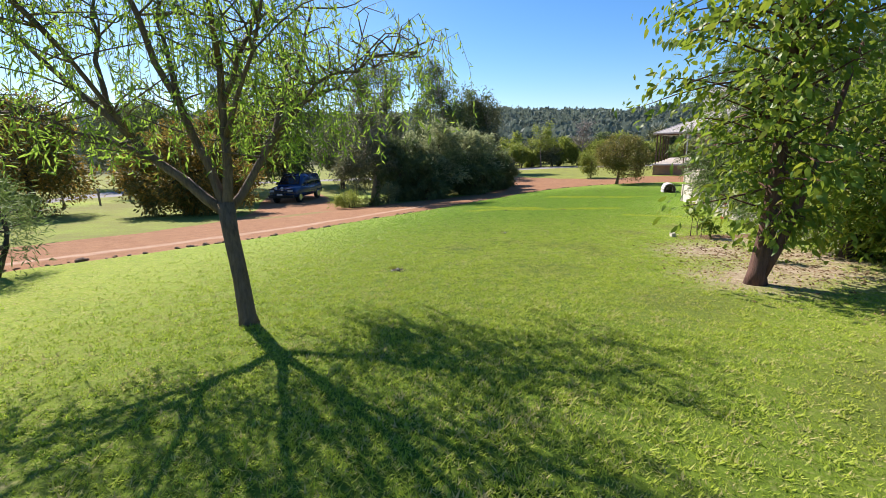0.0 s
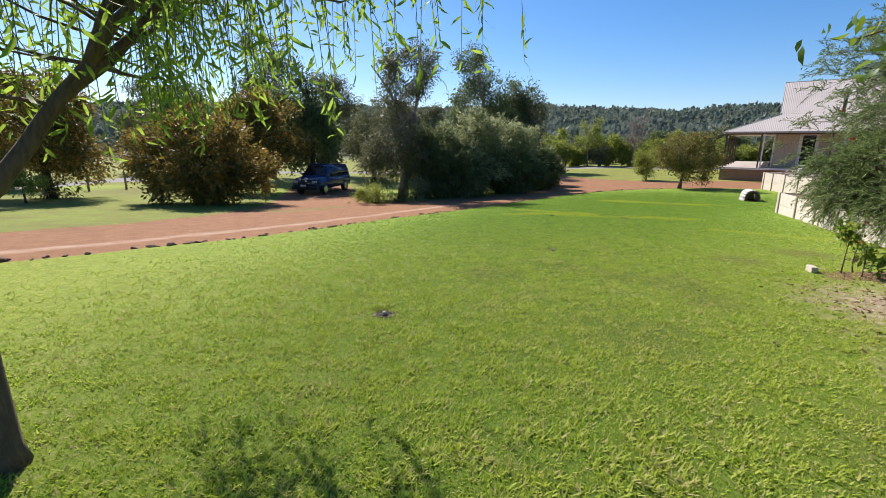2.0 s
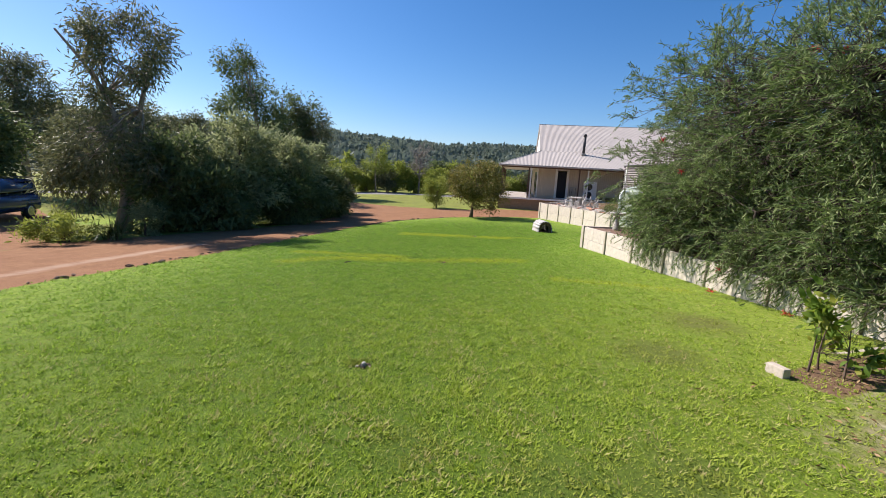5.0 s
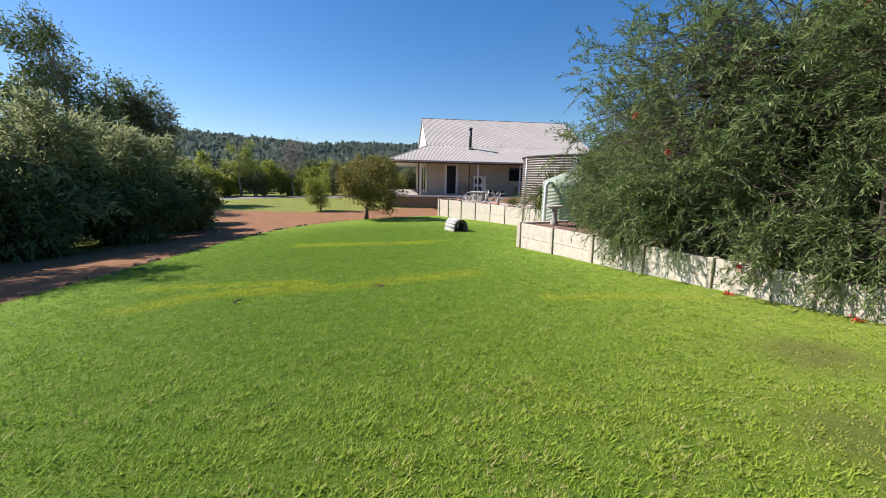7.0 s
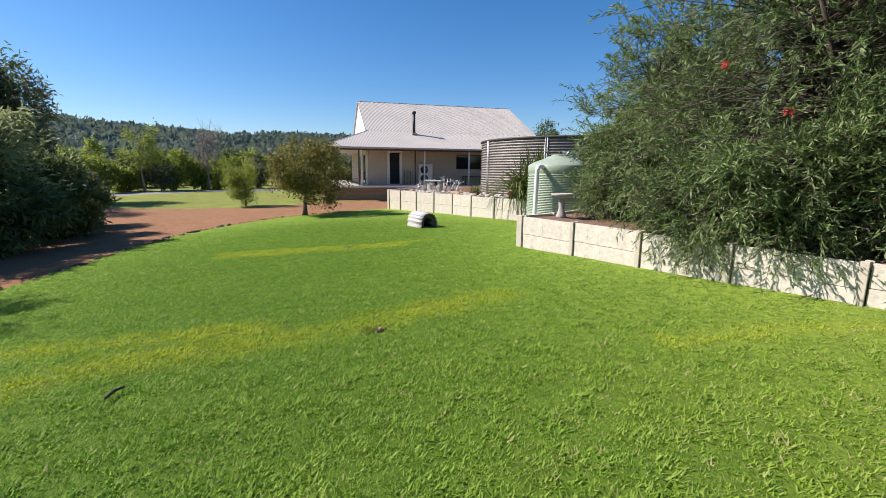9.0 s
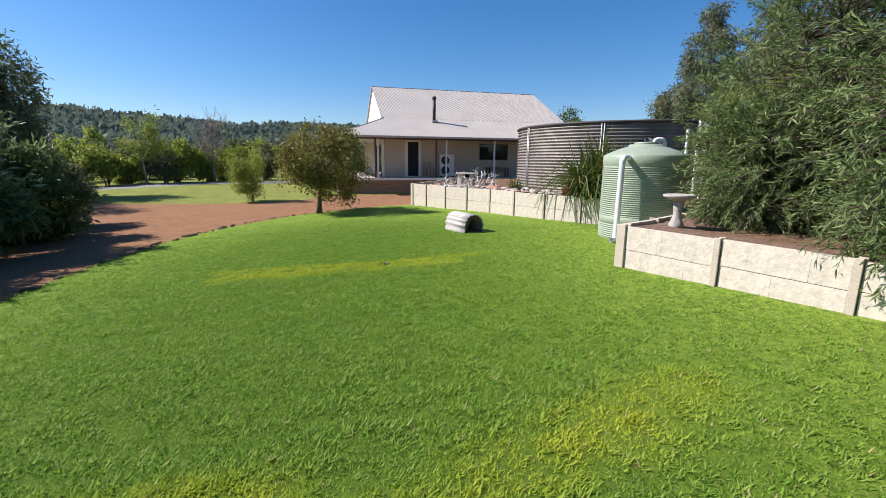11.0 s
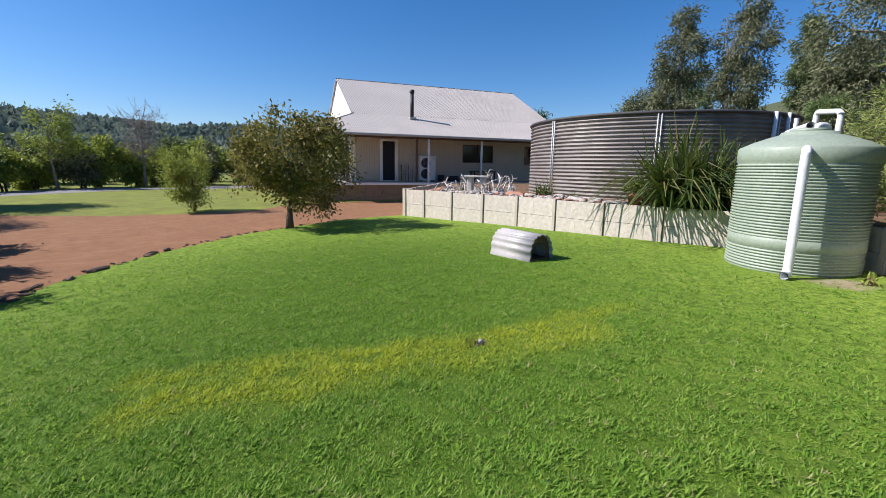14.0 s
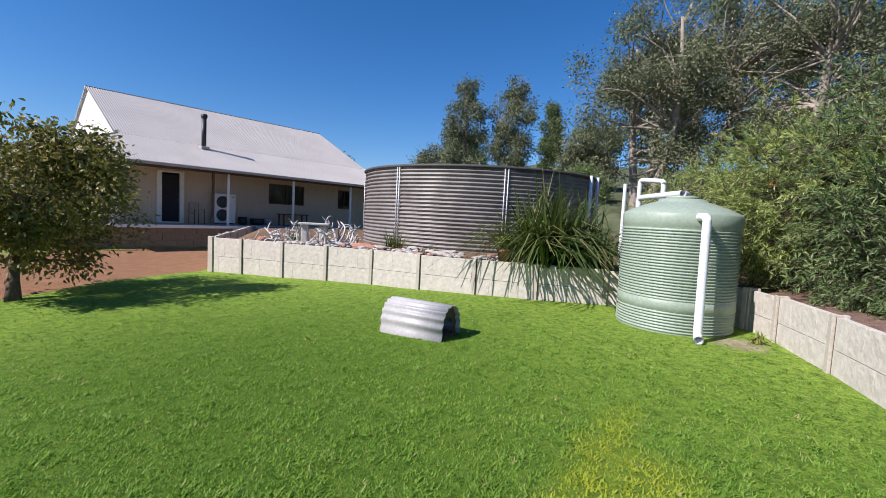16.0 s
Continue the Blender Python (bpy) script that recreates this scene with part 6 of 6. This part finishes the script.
def car():
    x, y = -10.3, 31.2
    m = pose(x, y, gz(x, y) - 0.01, 0, 0, -98)
    c = thing("parked_car", m, "dark blue four wheel drive wagon parked on gravel", "car")
    # side outline along x (front at +x), widths vary with height
    lower = [(-2.3, 0.45), (-2.32, 0.75), (-2.25, 1.05), (2.1, 1.05), (2.32, 0.92), (2.36, 0.5)]
    def loft(sections, material, name, label=""):
        b = bmesh.new()
        rings = []
        for xx, w, z0, z1, tuck in sections:
            rings.append([b.verts.new((xx, yy * w, zz)) for yy, zz in ((-1, z0), (-1.0, z0 + (z1 - z0) * 0.55), (-tuck, z1), (tuck, z1), (1.0, z0 + (z1 - z0) * 0.55), (1, z0))])
        for p, q in zip(rings, rings[1:]):
            for k in range(6):
                b.faces.new((p[k], p[(k + 1) % 6], q[(k + 1) % 6], q[k]))
        b.faces.new(rings[0][::-1])
        b.faces.new(rings[-1])
        bmesh.ops.bevel(b, geom=b.edges[:], offset=0.035, segments=2, affect="EDGES")
        bmesh.ops.recalc_face_normals(b, faces=b.faces[:])
        return part(name, b, material, c, label, smooth=True)
    loft([(-2.36, 0.86, 0.5, 1.02, 0.95), (-2.2, 0.93, 0.42, 1.12, 0.95), (0.9, 0.94, 0.4, 1.14, 0.95), (1.9, 0.93, 0.42, 1.06, 0.93), (2.3, 0.86, 0.46, 0.96, 0.92)], M_CAR, "body")
    cab = loft([(-2.25, 0.86, 1.1, 1.16, 0.9), (-2.05, 0.86, 1.1, 1.8, 0.82), (-0.2, 0.87, 1.1, 1.86, 0.82), (0.55, 0.87, 1.1, 1.78, 0.8), (1.2, 0.86, 1.08, 1.14, 0.9)], M_CAR, "cabin")
    wind = bmesh.new()
    q = [wind.verts.new(v) for v in ((1.12, -0.74, 1.2), (1.12, 0.74, 1.2), (0.62, 0.62, 1.76), (0.62, -0.62, 1.76))]
    wind.faces.new(q)
    r = bmesh.ops.extrude_face_region(wind, geom=wind.faces[:])
    for v in r["geom"]:
        if isinstance(v, bmesh.types.BMVert):
            v.co += Vector((0.05, 0, 0.03))
    part("windscreen", wind, M_GLASS, c)
    for s in (-1, 1):
        for x0, x1 in ((-1.95, -1.05), (-0.98, -0.15), (-0.08, 0.75)):
            b = bmesh.new()
            t0, t1 = (x0, x1) if x1 < 0.5 else (x0, 0.42)
            q = [b.verts.new(v) for v in ((x0, s * 0.885, 1.2), (x1, s * 0.885, 1.2), (t1, s * 0.78, 1.7), (t0 if x0 > -1.5 else -1.85, s * 0.78, 1.7))]
            b.faces.new(q if s < 0 else q[::-1])
            bmesh.ops.solidify(b, geom=b.faces[:], thickness=0.03)
            part("side_window", b, M_GLASS, c)
        part("side_mirror", box((0.12, 0.2, 0.16), (0.75, s * 1.02, 1.16), 0.03), M_BLACK, c)
        part("headlight", box((0.12, 0.34, 0.16), (2.27, s * 0.62, 0.78), 0.03), M_LAMP, c)
        linked("roof_rail", tube_mesh("roof_rail", [tube([(-1.9, s * 0.66, 1.86), (-1.8, s * 0.66, 1.92), (0.3, s * 0.66, 1.92), (0.4, s * 0.66, 1.82)], 0.02, 6)], M_BLACK), c)
        for xx in (-1.45, 1.45):
            w = part("wheel", lathe([(0, -0.11), (0.32, -0.12), (0.37, -0.08), (0.37, 0.08), (0.32, 0.12), (0, 0.11)], 28), M_TYRE, c, "black tyre", smooth=True)
            w.matrix_basis = pose(xx, s * 0.82, 0.37, 90, 0, 0)
            part("rim", lathe([(0, 0.115), (0.1, 0.13), (0.2, 0.118), (0.23, 0.126), (0.24, 0.1)] if s < 0 else [(0.24, -0.1), (0.23, -0.126), (0.2, -0.118), (0.1, -0.13), (0, -0.115)], 20), M_CHROME, w, "grey alloy rim", smooth=True)
    part("grille", box((0.06, 0.8, 0.2), (2.32, 0, 0.7), 0.02), M_BLACK, c)
    # steel bull bar with driving lights
    for z in (0.55, 0.78, 1.0):
        linked("bull_bar", tube_mesh("bull_bar", [tube([(2.3, -0.85, z), (2.48, -0.7, z), (2.52, 0, z), (2.48, 0.7, z), (2.3, 0.85, z)], 0.035, 8)], M_BLACK), c)
    for s in (-0.35, 0.35):
        linked("bull_bar", tube_mesh("bull_bar", [tube([(2.5, s, 0.45), (2.5, s, 1.05)], 0.035, 8)], M_BLACK), c)
        o = part("driving_light", lathe([(0, 0), (0.09, 0.01), (0.1, 0.05), (0.07, 0.1), (0, 0.11)], 16), M_LAMP, c, smooth=True)
        o.matrix_basis = pose(2.6, s * 0.6, 1.06, 0, -90, 0)
    part("bumper", box((0.2, 1.75, 0.2), (2.36, 0, 0.4), 0.05), M_BLACK, c)
    part("number_plate", box((0.01, 0.38, 0.11), (2.56, 0, 0.6), 0.003), M_WHITE, c)


car()

# ---- rocks and driftwood on the bed ----
ROCKS = []
for k in range(5):
    rr = random.Random(60 + k)
    b = bmesh.new()
    bmesh.ops.create_icosphere(b, subdivisions=2, radius=1)
    sx, sy, sz = rr.uniform(0.8, 1.3), rr.uniform(0.6, 1.0), rr.uniform(0.45, 0.75)
    for v in b.verts:
        n = 1 + 0.32 * noise.noise(v.co * 1.4 + Vector((k * 9, 0, 0))) + 0.12 * noise.noise(v.co * 4 + Vector((0, k * 5, 0)))
        v.co = Vector((v.co.x * sx * n, v.co.y * sy * n, v.co.z * sz * n))
    me = bpy.data.meshes.new("rock")
    b.to_mesh(me)
    b.free()
    ROCKS.append(me)


def rock(name, m, material, label, k, group):
    key = (k % 5, material.name)
    if key not in ROCK_MESHES:
        me = ROCKS[k % 5].copy()
        me.materials.append(material)
        ROCK_MESHES[key] = me
    ob = new(name, ROCK_MESHES[key])
    ob.matrix_world = m
    return tagged(ob, label, "rock", group)


ROCK_MESHES = {}
rk = random.Random(31)


def along(line, s):
    n = len(line) - 1
    i = min(int(s * n), n - 1)
    w = s * n - i
    a, b = line[i], line[i + 1]
    d = Vector((b[0] - a[0], b[1] - a[1], 0)).normalized()
    return Vector((a[0] + (b[0] - a[0]) * w, a[1] + (b[1] - a[1]) * w, 0)), d


BED = BACK_WALL[1:8]
for k in range(210):
    p, d = along(BED, rk.random())
    n = Vector((-d.y, d.x, 0))
    p = p + n * (0.18 + 1.1 * rk.random() ** 1.4)
    s = rk.uniform(0.04, 0.12) * (1.5 if k % 11 == 0 else 1)
    red = k % 5 == 0
    rock("garden_rock", Matrix.Translation((p.x, p.y, -0.115 + s * 0.25)) @ Matrix.Rotation(rk.uniform(0, 6.28), 4, "Z") @ Matrix.Diagonal((s * rk.uniform(0.9, 1.5), s, s * rk.uniform(0.45, 0.9), 1)), M_ROCK_RED if red else M_ROCK, "rough red rock on the garden bed" if red else "pale rough rock on the garden bed", k, "rocks on the garden bed")

er = random.Random(17)
EDGE = LAWN_EDGE[2:-1]
for k in range(230):
    s = er.random()
    p, d = along(EDGE, s)
    p = p + Vector((-d.y, d.x, 0)) * er.uniform(-0.12, 0.14)
    q = er.uniform(0.012, 0.045) * (2.0 if k % 13 == 0 else 1)
    rock("edge_stone", Matrix.Translation((p.x, p.y, gz(p.x, p.y) + q * 0.12)) @ Matrix.Rotation(er.uniform(0, 6.28), 4, "Z") @ Matrix.Diagonal((q * er.uniform(1.2, 2.4), q * er.uniform(0.8, 1.3), q * er.uniform(0.7, 1.2), 1)), M_CLOD, "dark red brown stone edging the drive", k, "stones along the drive")


def driftwood(x, y, seed, size, label):
    rng = np.random.default_rng(seed)
    t = thing("driftwood", pose(x, y, -0.12), label, "driftwood", "driftwood on the garden bed")
    a = rng.uniform(0, 6.28)
    up = rng.uniform(0.1, 0.9)
    end = Vector((math.cos(a) * (1 - up * 0.7), math.sin(a) * (1 - up * 0.7), up)) * size
    pts = bent((0, 0, 0), end, rng, 0.18, 6)
    linked("stem", tube_mesh("stem", [tube(pts, [0.038 * size * (1.2 - k / 7) + 0.005 for k in range(7)], 8)], M_DRIFT), t)
    for k in range(int(rng.integers(2, 5))):
        j = int(rng.integers(2, 6))
        e = pts[j] + Vector((rng.normal() * 0.22, rng.normal() * 0.22, rng.uniform(0.05, 0.35))) * size
        linked("fork", tube_mesh("fork", [tube(bent(pts[j], e, rng, 0.15, 4), [0.028 * size, 0.024 * size, 0.018 * size, 0.012 * size, 0.006 * size], 6)], M_DRIFT), t)


dw = random.Random(5)
for k in range(46):
    p, d = along(BACK_WALL[1:4], dw.random() ** 0.8)
    n = Vector((-d.y, d.x, 0))
    p = p + n * dw.uniform(0.3, 1.6)
    driftwood(p.x, p.y, 500 + k, dw.uniform(0.3, 0.8), "bleached grey driftwood branch on the rock garden")


def stone_table():
    t = thing("garden_table", pose(15.75, 25.0, -0.13, 0, 0, -70), "small white weathered garden table among driftwood", "table")
    part("tabletop", box((0.75, 0.42, 0.05), (0, 0, 0.5), 0.012), M_DRIFT, t)
    for x in (-0.22, 0.22):
        part("leg", box((0.16, 0.3, 0.5), (x, 0, 0), 0.03), M_DRIFT, t)


stone_table()


def plant_pot(x, y, z, seed, label):
    t = thing("plant_pot", pose(x, y, z), label, "plant pot")
    part("pot", lathe([(0, 0), (0.1, 0), (0.15, 0.22), (0.165, 0.22), (0.165, 0.27), (0.14, 0.27), (0.13, 0.2), (0, 0.2)], 24), M_TERRACOTTA, t, smooth=True)
    rng = np.random.default_rng(seed)
    P = rng.normal(size=(160, 3)) * np.array([0.1, 0.1, 0.09]) + np.array([0, 0, 0.4])
    L = rng.uniform(0.06, 0.12, 160)
    linked("foliage", crown_mesh("foliage", M_LIGHT, P, rng.normal(size=(160, 3)) + np.array([0, 0, 0.5]), L, L * 0.35, rng), t)


plant_pot(14.35, 20.15, -0.13, 3, "terracotta pot with a small green plant")
rock("terracotta_slab", Matrix.Translation((15.4, 23.55, -0.08)) @ Matrix.Rotation(1.2, 4, "Z") @ Matrix.Diagonal((0.3, 0.16, 0.13, 1)), M_ROCK_RED, "flat red brick coloured stone on the bed", 2, "rocks on the garden bed")

# ---- garden edging by the small shrub ----


def edging():
    e = thing("garden_edging", Matrix.Identity(4), "low pale stone block edging around a bare bed", "edging")
    z = gz(4.85, 8.8)
    o = part("end_block", box((0.08, 0.17, 0.13), (0, 0, 0), 0.012), M_POST, e, "pale limestone block")
    o.matrix_basis = pose(4.80, 8.86, z - 0.05, 0, 0, -12)
    for k in range(2):
        x0, x1 = 4.95 + k * 0.95, 4.95 + k * 0.95 + 0.93
        o = part("edging_strip", box((0.93, 0.05, 0.12), (0, 0, 0), 0.008), M_POST, e)
        o.matrix_basis = pose((x0 + x1) / 2, 9.02 - k * 0.05, gz(x0, 9.0) - 0.115, 0, 0, -3)


edging()


# ---- sprinkler holes and bits on the lawn ----
def sprinkler(x, y, seed, r, label):
    """A sprinkler head that stands in a worn hole: ragged dark soil, clods on its rim, a short riser."""
    rng = np.random.default_rng(seed)
    t = thing("sprinkler", pose(x, y, gz(x, y)), label, "sprinkler", "sprinklers in the lawn")
    b = bmesh.new()
    rings, sides = [], 26
    wob = [1 + 0.22 * noise.noise(Vector((math.cos(2 * math.pi * k / sides) * 1.6, math.sin(2 * math.pi * k / sides) * 1.6, seed * 3.0))) for k in range(sides)]
    for q, z in ((1.12, -0.006), (0.98, 0.011), (0.8, 0.006), (0.55, 0.0035), (0.3, 0.003)):
        rings.append([b.verts.new((math.cos(2 * math.pi * k / sides) * r * q * wob[k] * 1.25, math.sin(2 * math.pi * k / sides) * r * q * wob[k] * 0.85, z + 0.003 * rng.normal() * (q > 0.5))) for k in range(sides)])
    for lo, hi in zip(rings, rings[1:]):
        for k in range(sides):
            b.faces.new((lo[k], lo[(k + 1) % sides], hi[(k + 1) % sides], hi[k]))
    b.faces.new(rings[-1])
    part("worn_hole", b, M_HOLE, t, "very dark soil round the sprinkler")
    for k in range(9):
        a, q = rng.uniform(0, 6.28), rng.uniform(0.006, 0.016)
        c = bmesh.new()
        bmesh.ops.create_icosphere(c, subdivisions=1, radius=q, matrix=Matrix.Translation((math.cos(a) * r * 1.1, math.sin(a) * r * 0.8, 0.006)) @ Matrix.Diagonal((1.3, 1, 0.7, 1)))
        part("clod", c, M_CLOD if k % 3 else M_ROCK, t)
    part("collar", lathe([(0.036, 0), (0.038, 0.012), (0.03, 0.018), (0.02, 0.014), (0, 0.013)], 20), M_TYRE, t, "black plastic collar", smooth=True)
    part("nozzle", lathe([(0, 0.01), (0.019, 0.01), (0.019, 0.034), (0.012, 0.04), (0, 0.04)], 14), M_TERRACOTTA if seed == 3 else M_CONCRETE, t, smooth=True)


def grass_tuft(x, y, seed):
    rng = np.random.default_rng(seed)
    t = thing("grass_tuft", pose(x, y, gz(x, y)), "longer dark green grass tuft beside a sprinkler", "grass", "tufts beside the sprinklers")
    n = 170
    P = rng.normal(size=(n, 3)) * np.array([0.05, 0.028, 0.0])
    D = rng.normal(size=(n, 3)) * 0.55 + np.array([0, 0, 1.0])
    L = rng.uniform(0.03, 0.075, n)
    tagged(linked("blades", crown_mesh("blades", M_LIGHT, P, D, L * 0.8, L * 0.13, rng), t), kind="stuff")


for k, (sx, sy) in enumerate(((-0.80, 6.74), (1.46, 10.28), (4.24, 15.2), (7.30, 19.82))):
    grass_tuft(sx, sy, 70 + k)
for k, (hole, lab) in enumerate(zip(HOLES, ("sprinkler head in a bare hole in the lawn", "sunken sprinkler head in the lawn", "brown sprinkler head in yellow grass", "sprinkler head in yellowed grass"))):
    sprinkler(hole[0], hole[1], k + 1, hole[2], lab)


def stick(x, y, turn, length):
    t = thing("stick", pose(x, y, gz(x, y) + 0.03, 0, 0, turn), "short dark fallen stick lying on the lawn", "stick")
    linked("bark", tube_mesh("bark", [tube([(0, 0, 0), (length * 0.5, 0.01, 0.012), (length, 0, 0.004)], [0.011, 0.013, 0.008], 7)], M_BARK_DARK), t)


def fallen_flower(x, y, seed):
    rng = np.random.default_rng(seed)
    t = thing("fallen_flower", pose(x, y, gz(x, y, False) + 0.02), "red fallen flower at the foot of the wall", "flower")
    P = rng.normal(size=(40, 3)) * np.array([0.025, 0.025, 0.008])
    L = rng.uniform(0.02, 0.05, 40)
    linked("petals", crown_mesh("petals", M_RED, P, rng.normal(size=(40, 3)), L, L * 0.4, rng), t)


stick(2.27, 15.6, 35, 0.16)
fallen_flower(7.1, 10.08, 3)
fallen_flower(7.45, 11.4, 4)

# fence by the road
for k in range(14):
    x, y = -25.2 + k * 0.35, 26 + k * 2.6
    f = thing("fence_post", pose(x, y, gz(x, y) - 0.3), "grey round timber fence post by the road", "fence post", "fence by the road")
    linked("post", tube_mesh("post", [tube([(0, 0, 0), (0, 0, 1.45), (0, 0, 1.48)], [0.07, 0.065, 0.05], 10)], M_TWIG), f)

# ---- lawn grass ----


def lawn_grass():
    rng = np.random.default_rng(3)
    # tufts of short blades, thinning out with the distance from the line walked
    n, per = 300000, 4
    s = rng.random(n) * (len(STROLL) - 1)
    i = s.astype(int)
    L = np.array(STROLL)
    c = L[i] + (L[i + 1] - L[i]) * (s - i)[:, None]
    x, y = c[:, 0] + rng.normal(size=n) * 2.3, c[:, 1] + rng.normal(size=n) * 2.3
    bare = wear(x, y)[2]
    keep = (edge_mask(x, y, DRIVE, 0.4) < 0.35 + 0.3 * rng.random(n)) & ~inside(x, y, TERRACE) & (bare < 0.15 + 0.75 * rng.random(n))
    for line in (LOW_WALL, BACK_WALL, RETURN_WALL):
        keep &= away(x, y, line) > 0.07
    keep &= np.hypot(x - POLY[0], y - POLY[1]) > 0.9
    keep &= ~((x > 9.2) & (y < 16.8) & (y > 8))
    for hx, hy, hr2 in HOLES:
        keep &= np.hypot(x - hx, y - hy) > hr2 * 0.9
    x, y = x[keep], y[keep]
    n = len(x)
    lush = np.array([noise.noise(Vector((a * 5, b * 5, 4))) for a, b in zip(x, y)])
    rough = np.array([noise.noise(Vector((a * 0.8, b * 0.8, 0))) for a, b in zip(x, y)])
    z = ground_height(x, y, False) + rough * 0.018 - 0.004
    spot = np.array([noise.noise(Vector((a * 1.9, b * 1.9, 9))) for a, b in zip(x, y)]) * 2.2 - 0.1
    size = np.clip(1 + 0.7 * lush, 0.65, 1.4) * rng.uniform(0.7, 1.3, n)
    yellow, dry, bare, pale = wear(x, y)
    tone = np.clip(0.5 + 0.3 * rng.normal(size=n) + 0.2 * lush, 0, 1)
    r6 = lambda v: np.repeat(v, per, 0)
    m = n * per
    a = rng.uniform(0, 2 * math.pi, m)
    h = rng.uniform(0.012, 0.03, m) * r6(size * (1 - 0.4 * dry))
    lean = rng.uniform(0.5, 1.9, m) * h
    w = rng.uniform(0.0036, 0.0068, m) * r6(np.clip(size, 0.8, 1.3))
    P = r6(np.stack([x, y, z], -1))
    P[:, :2] += rng.normal(size=(m, 2)) * 0.012
    out = np.stack([np.cos(a), np.sin(a), np.zeros(m)], -1)
    S = np.stack([-np.sin(a), np.cos(a), np.zeros(m)], -1) * w[:, None]
    T = P + out * lean[:, None] + np.array([0, 0, 1.0]) * h[:, None]
    v = np.stack([P - S, P + S, T], 1).reshape(-1, 3)
    f = np.arange(3 * m).reshape(-1, 3)
    r18 = lambda q: np.repeat(q, per * 3)
    straw = (rng.random(n) < 0.015 + (0.05 + 0.25 * np.clip(spot, 0, 1)) * pale).astype(float)
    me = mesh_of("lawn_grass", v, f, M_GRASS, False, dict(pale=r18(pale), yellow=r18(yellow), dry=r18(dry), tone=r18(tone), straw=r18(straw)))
    tagged(new("lawn_grass", me), "short green mown lawn grass with yellowed patches", "grass", kind="stuff")


lawn_grass()


# ---- dry leaves under the trees at the garden bed ----
def leaf_litter():
    rng = np.random.default_rng(29)
    n = 2600
    x, y = rng.normal(4.9, 0.9, n), rng.normal(6.4, 1.3, n)
    keep = rng.random(n) < 0.25 + 0.75 * np.clip(wear(x, y)[2] * 2, 0, 1)
    x, y = x[keep], y[keep]
    n = len(x)
    P = np.stack([x, y, ground_height(x, y, False) + 0.012], -1)
    D = rng.normal(size=(n, 3)) * np.array([1, 1, 0.18])
    L = rng.uniform(0.022, 0.06, n)
    tagged(new("leaf_litter", crown_mesh("leaf_litter", M_LITTER, P, D, L, L * 0.4, rng)), "dry brown fallen leaves scattered on bare earth", "leaves", kind="stuff")


leaf_litter()
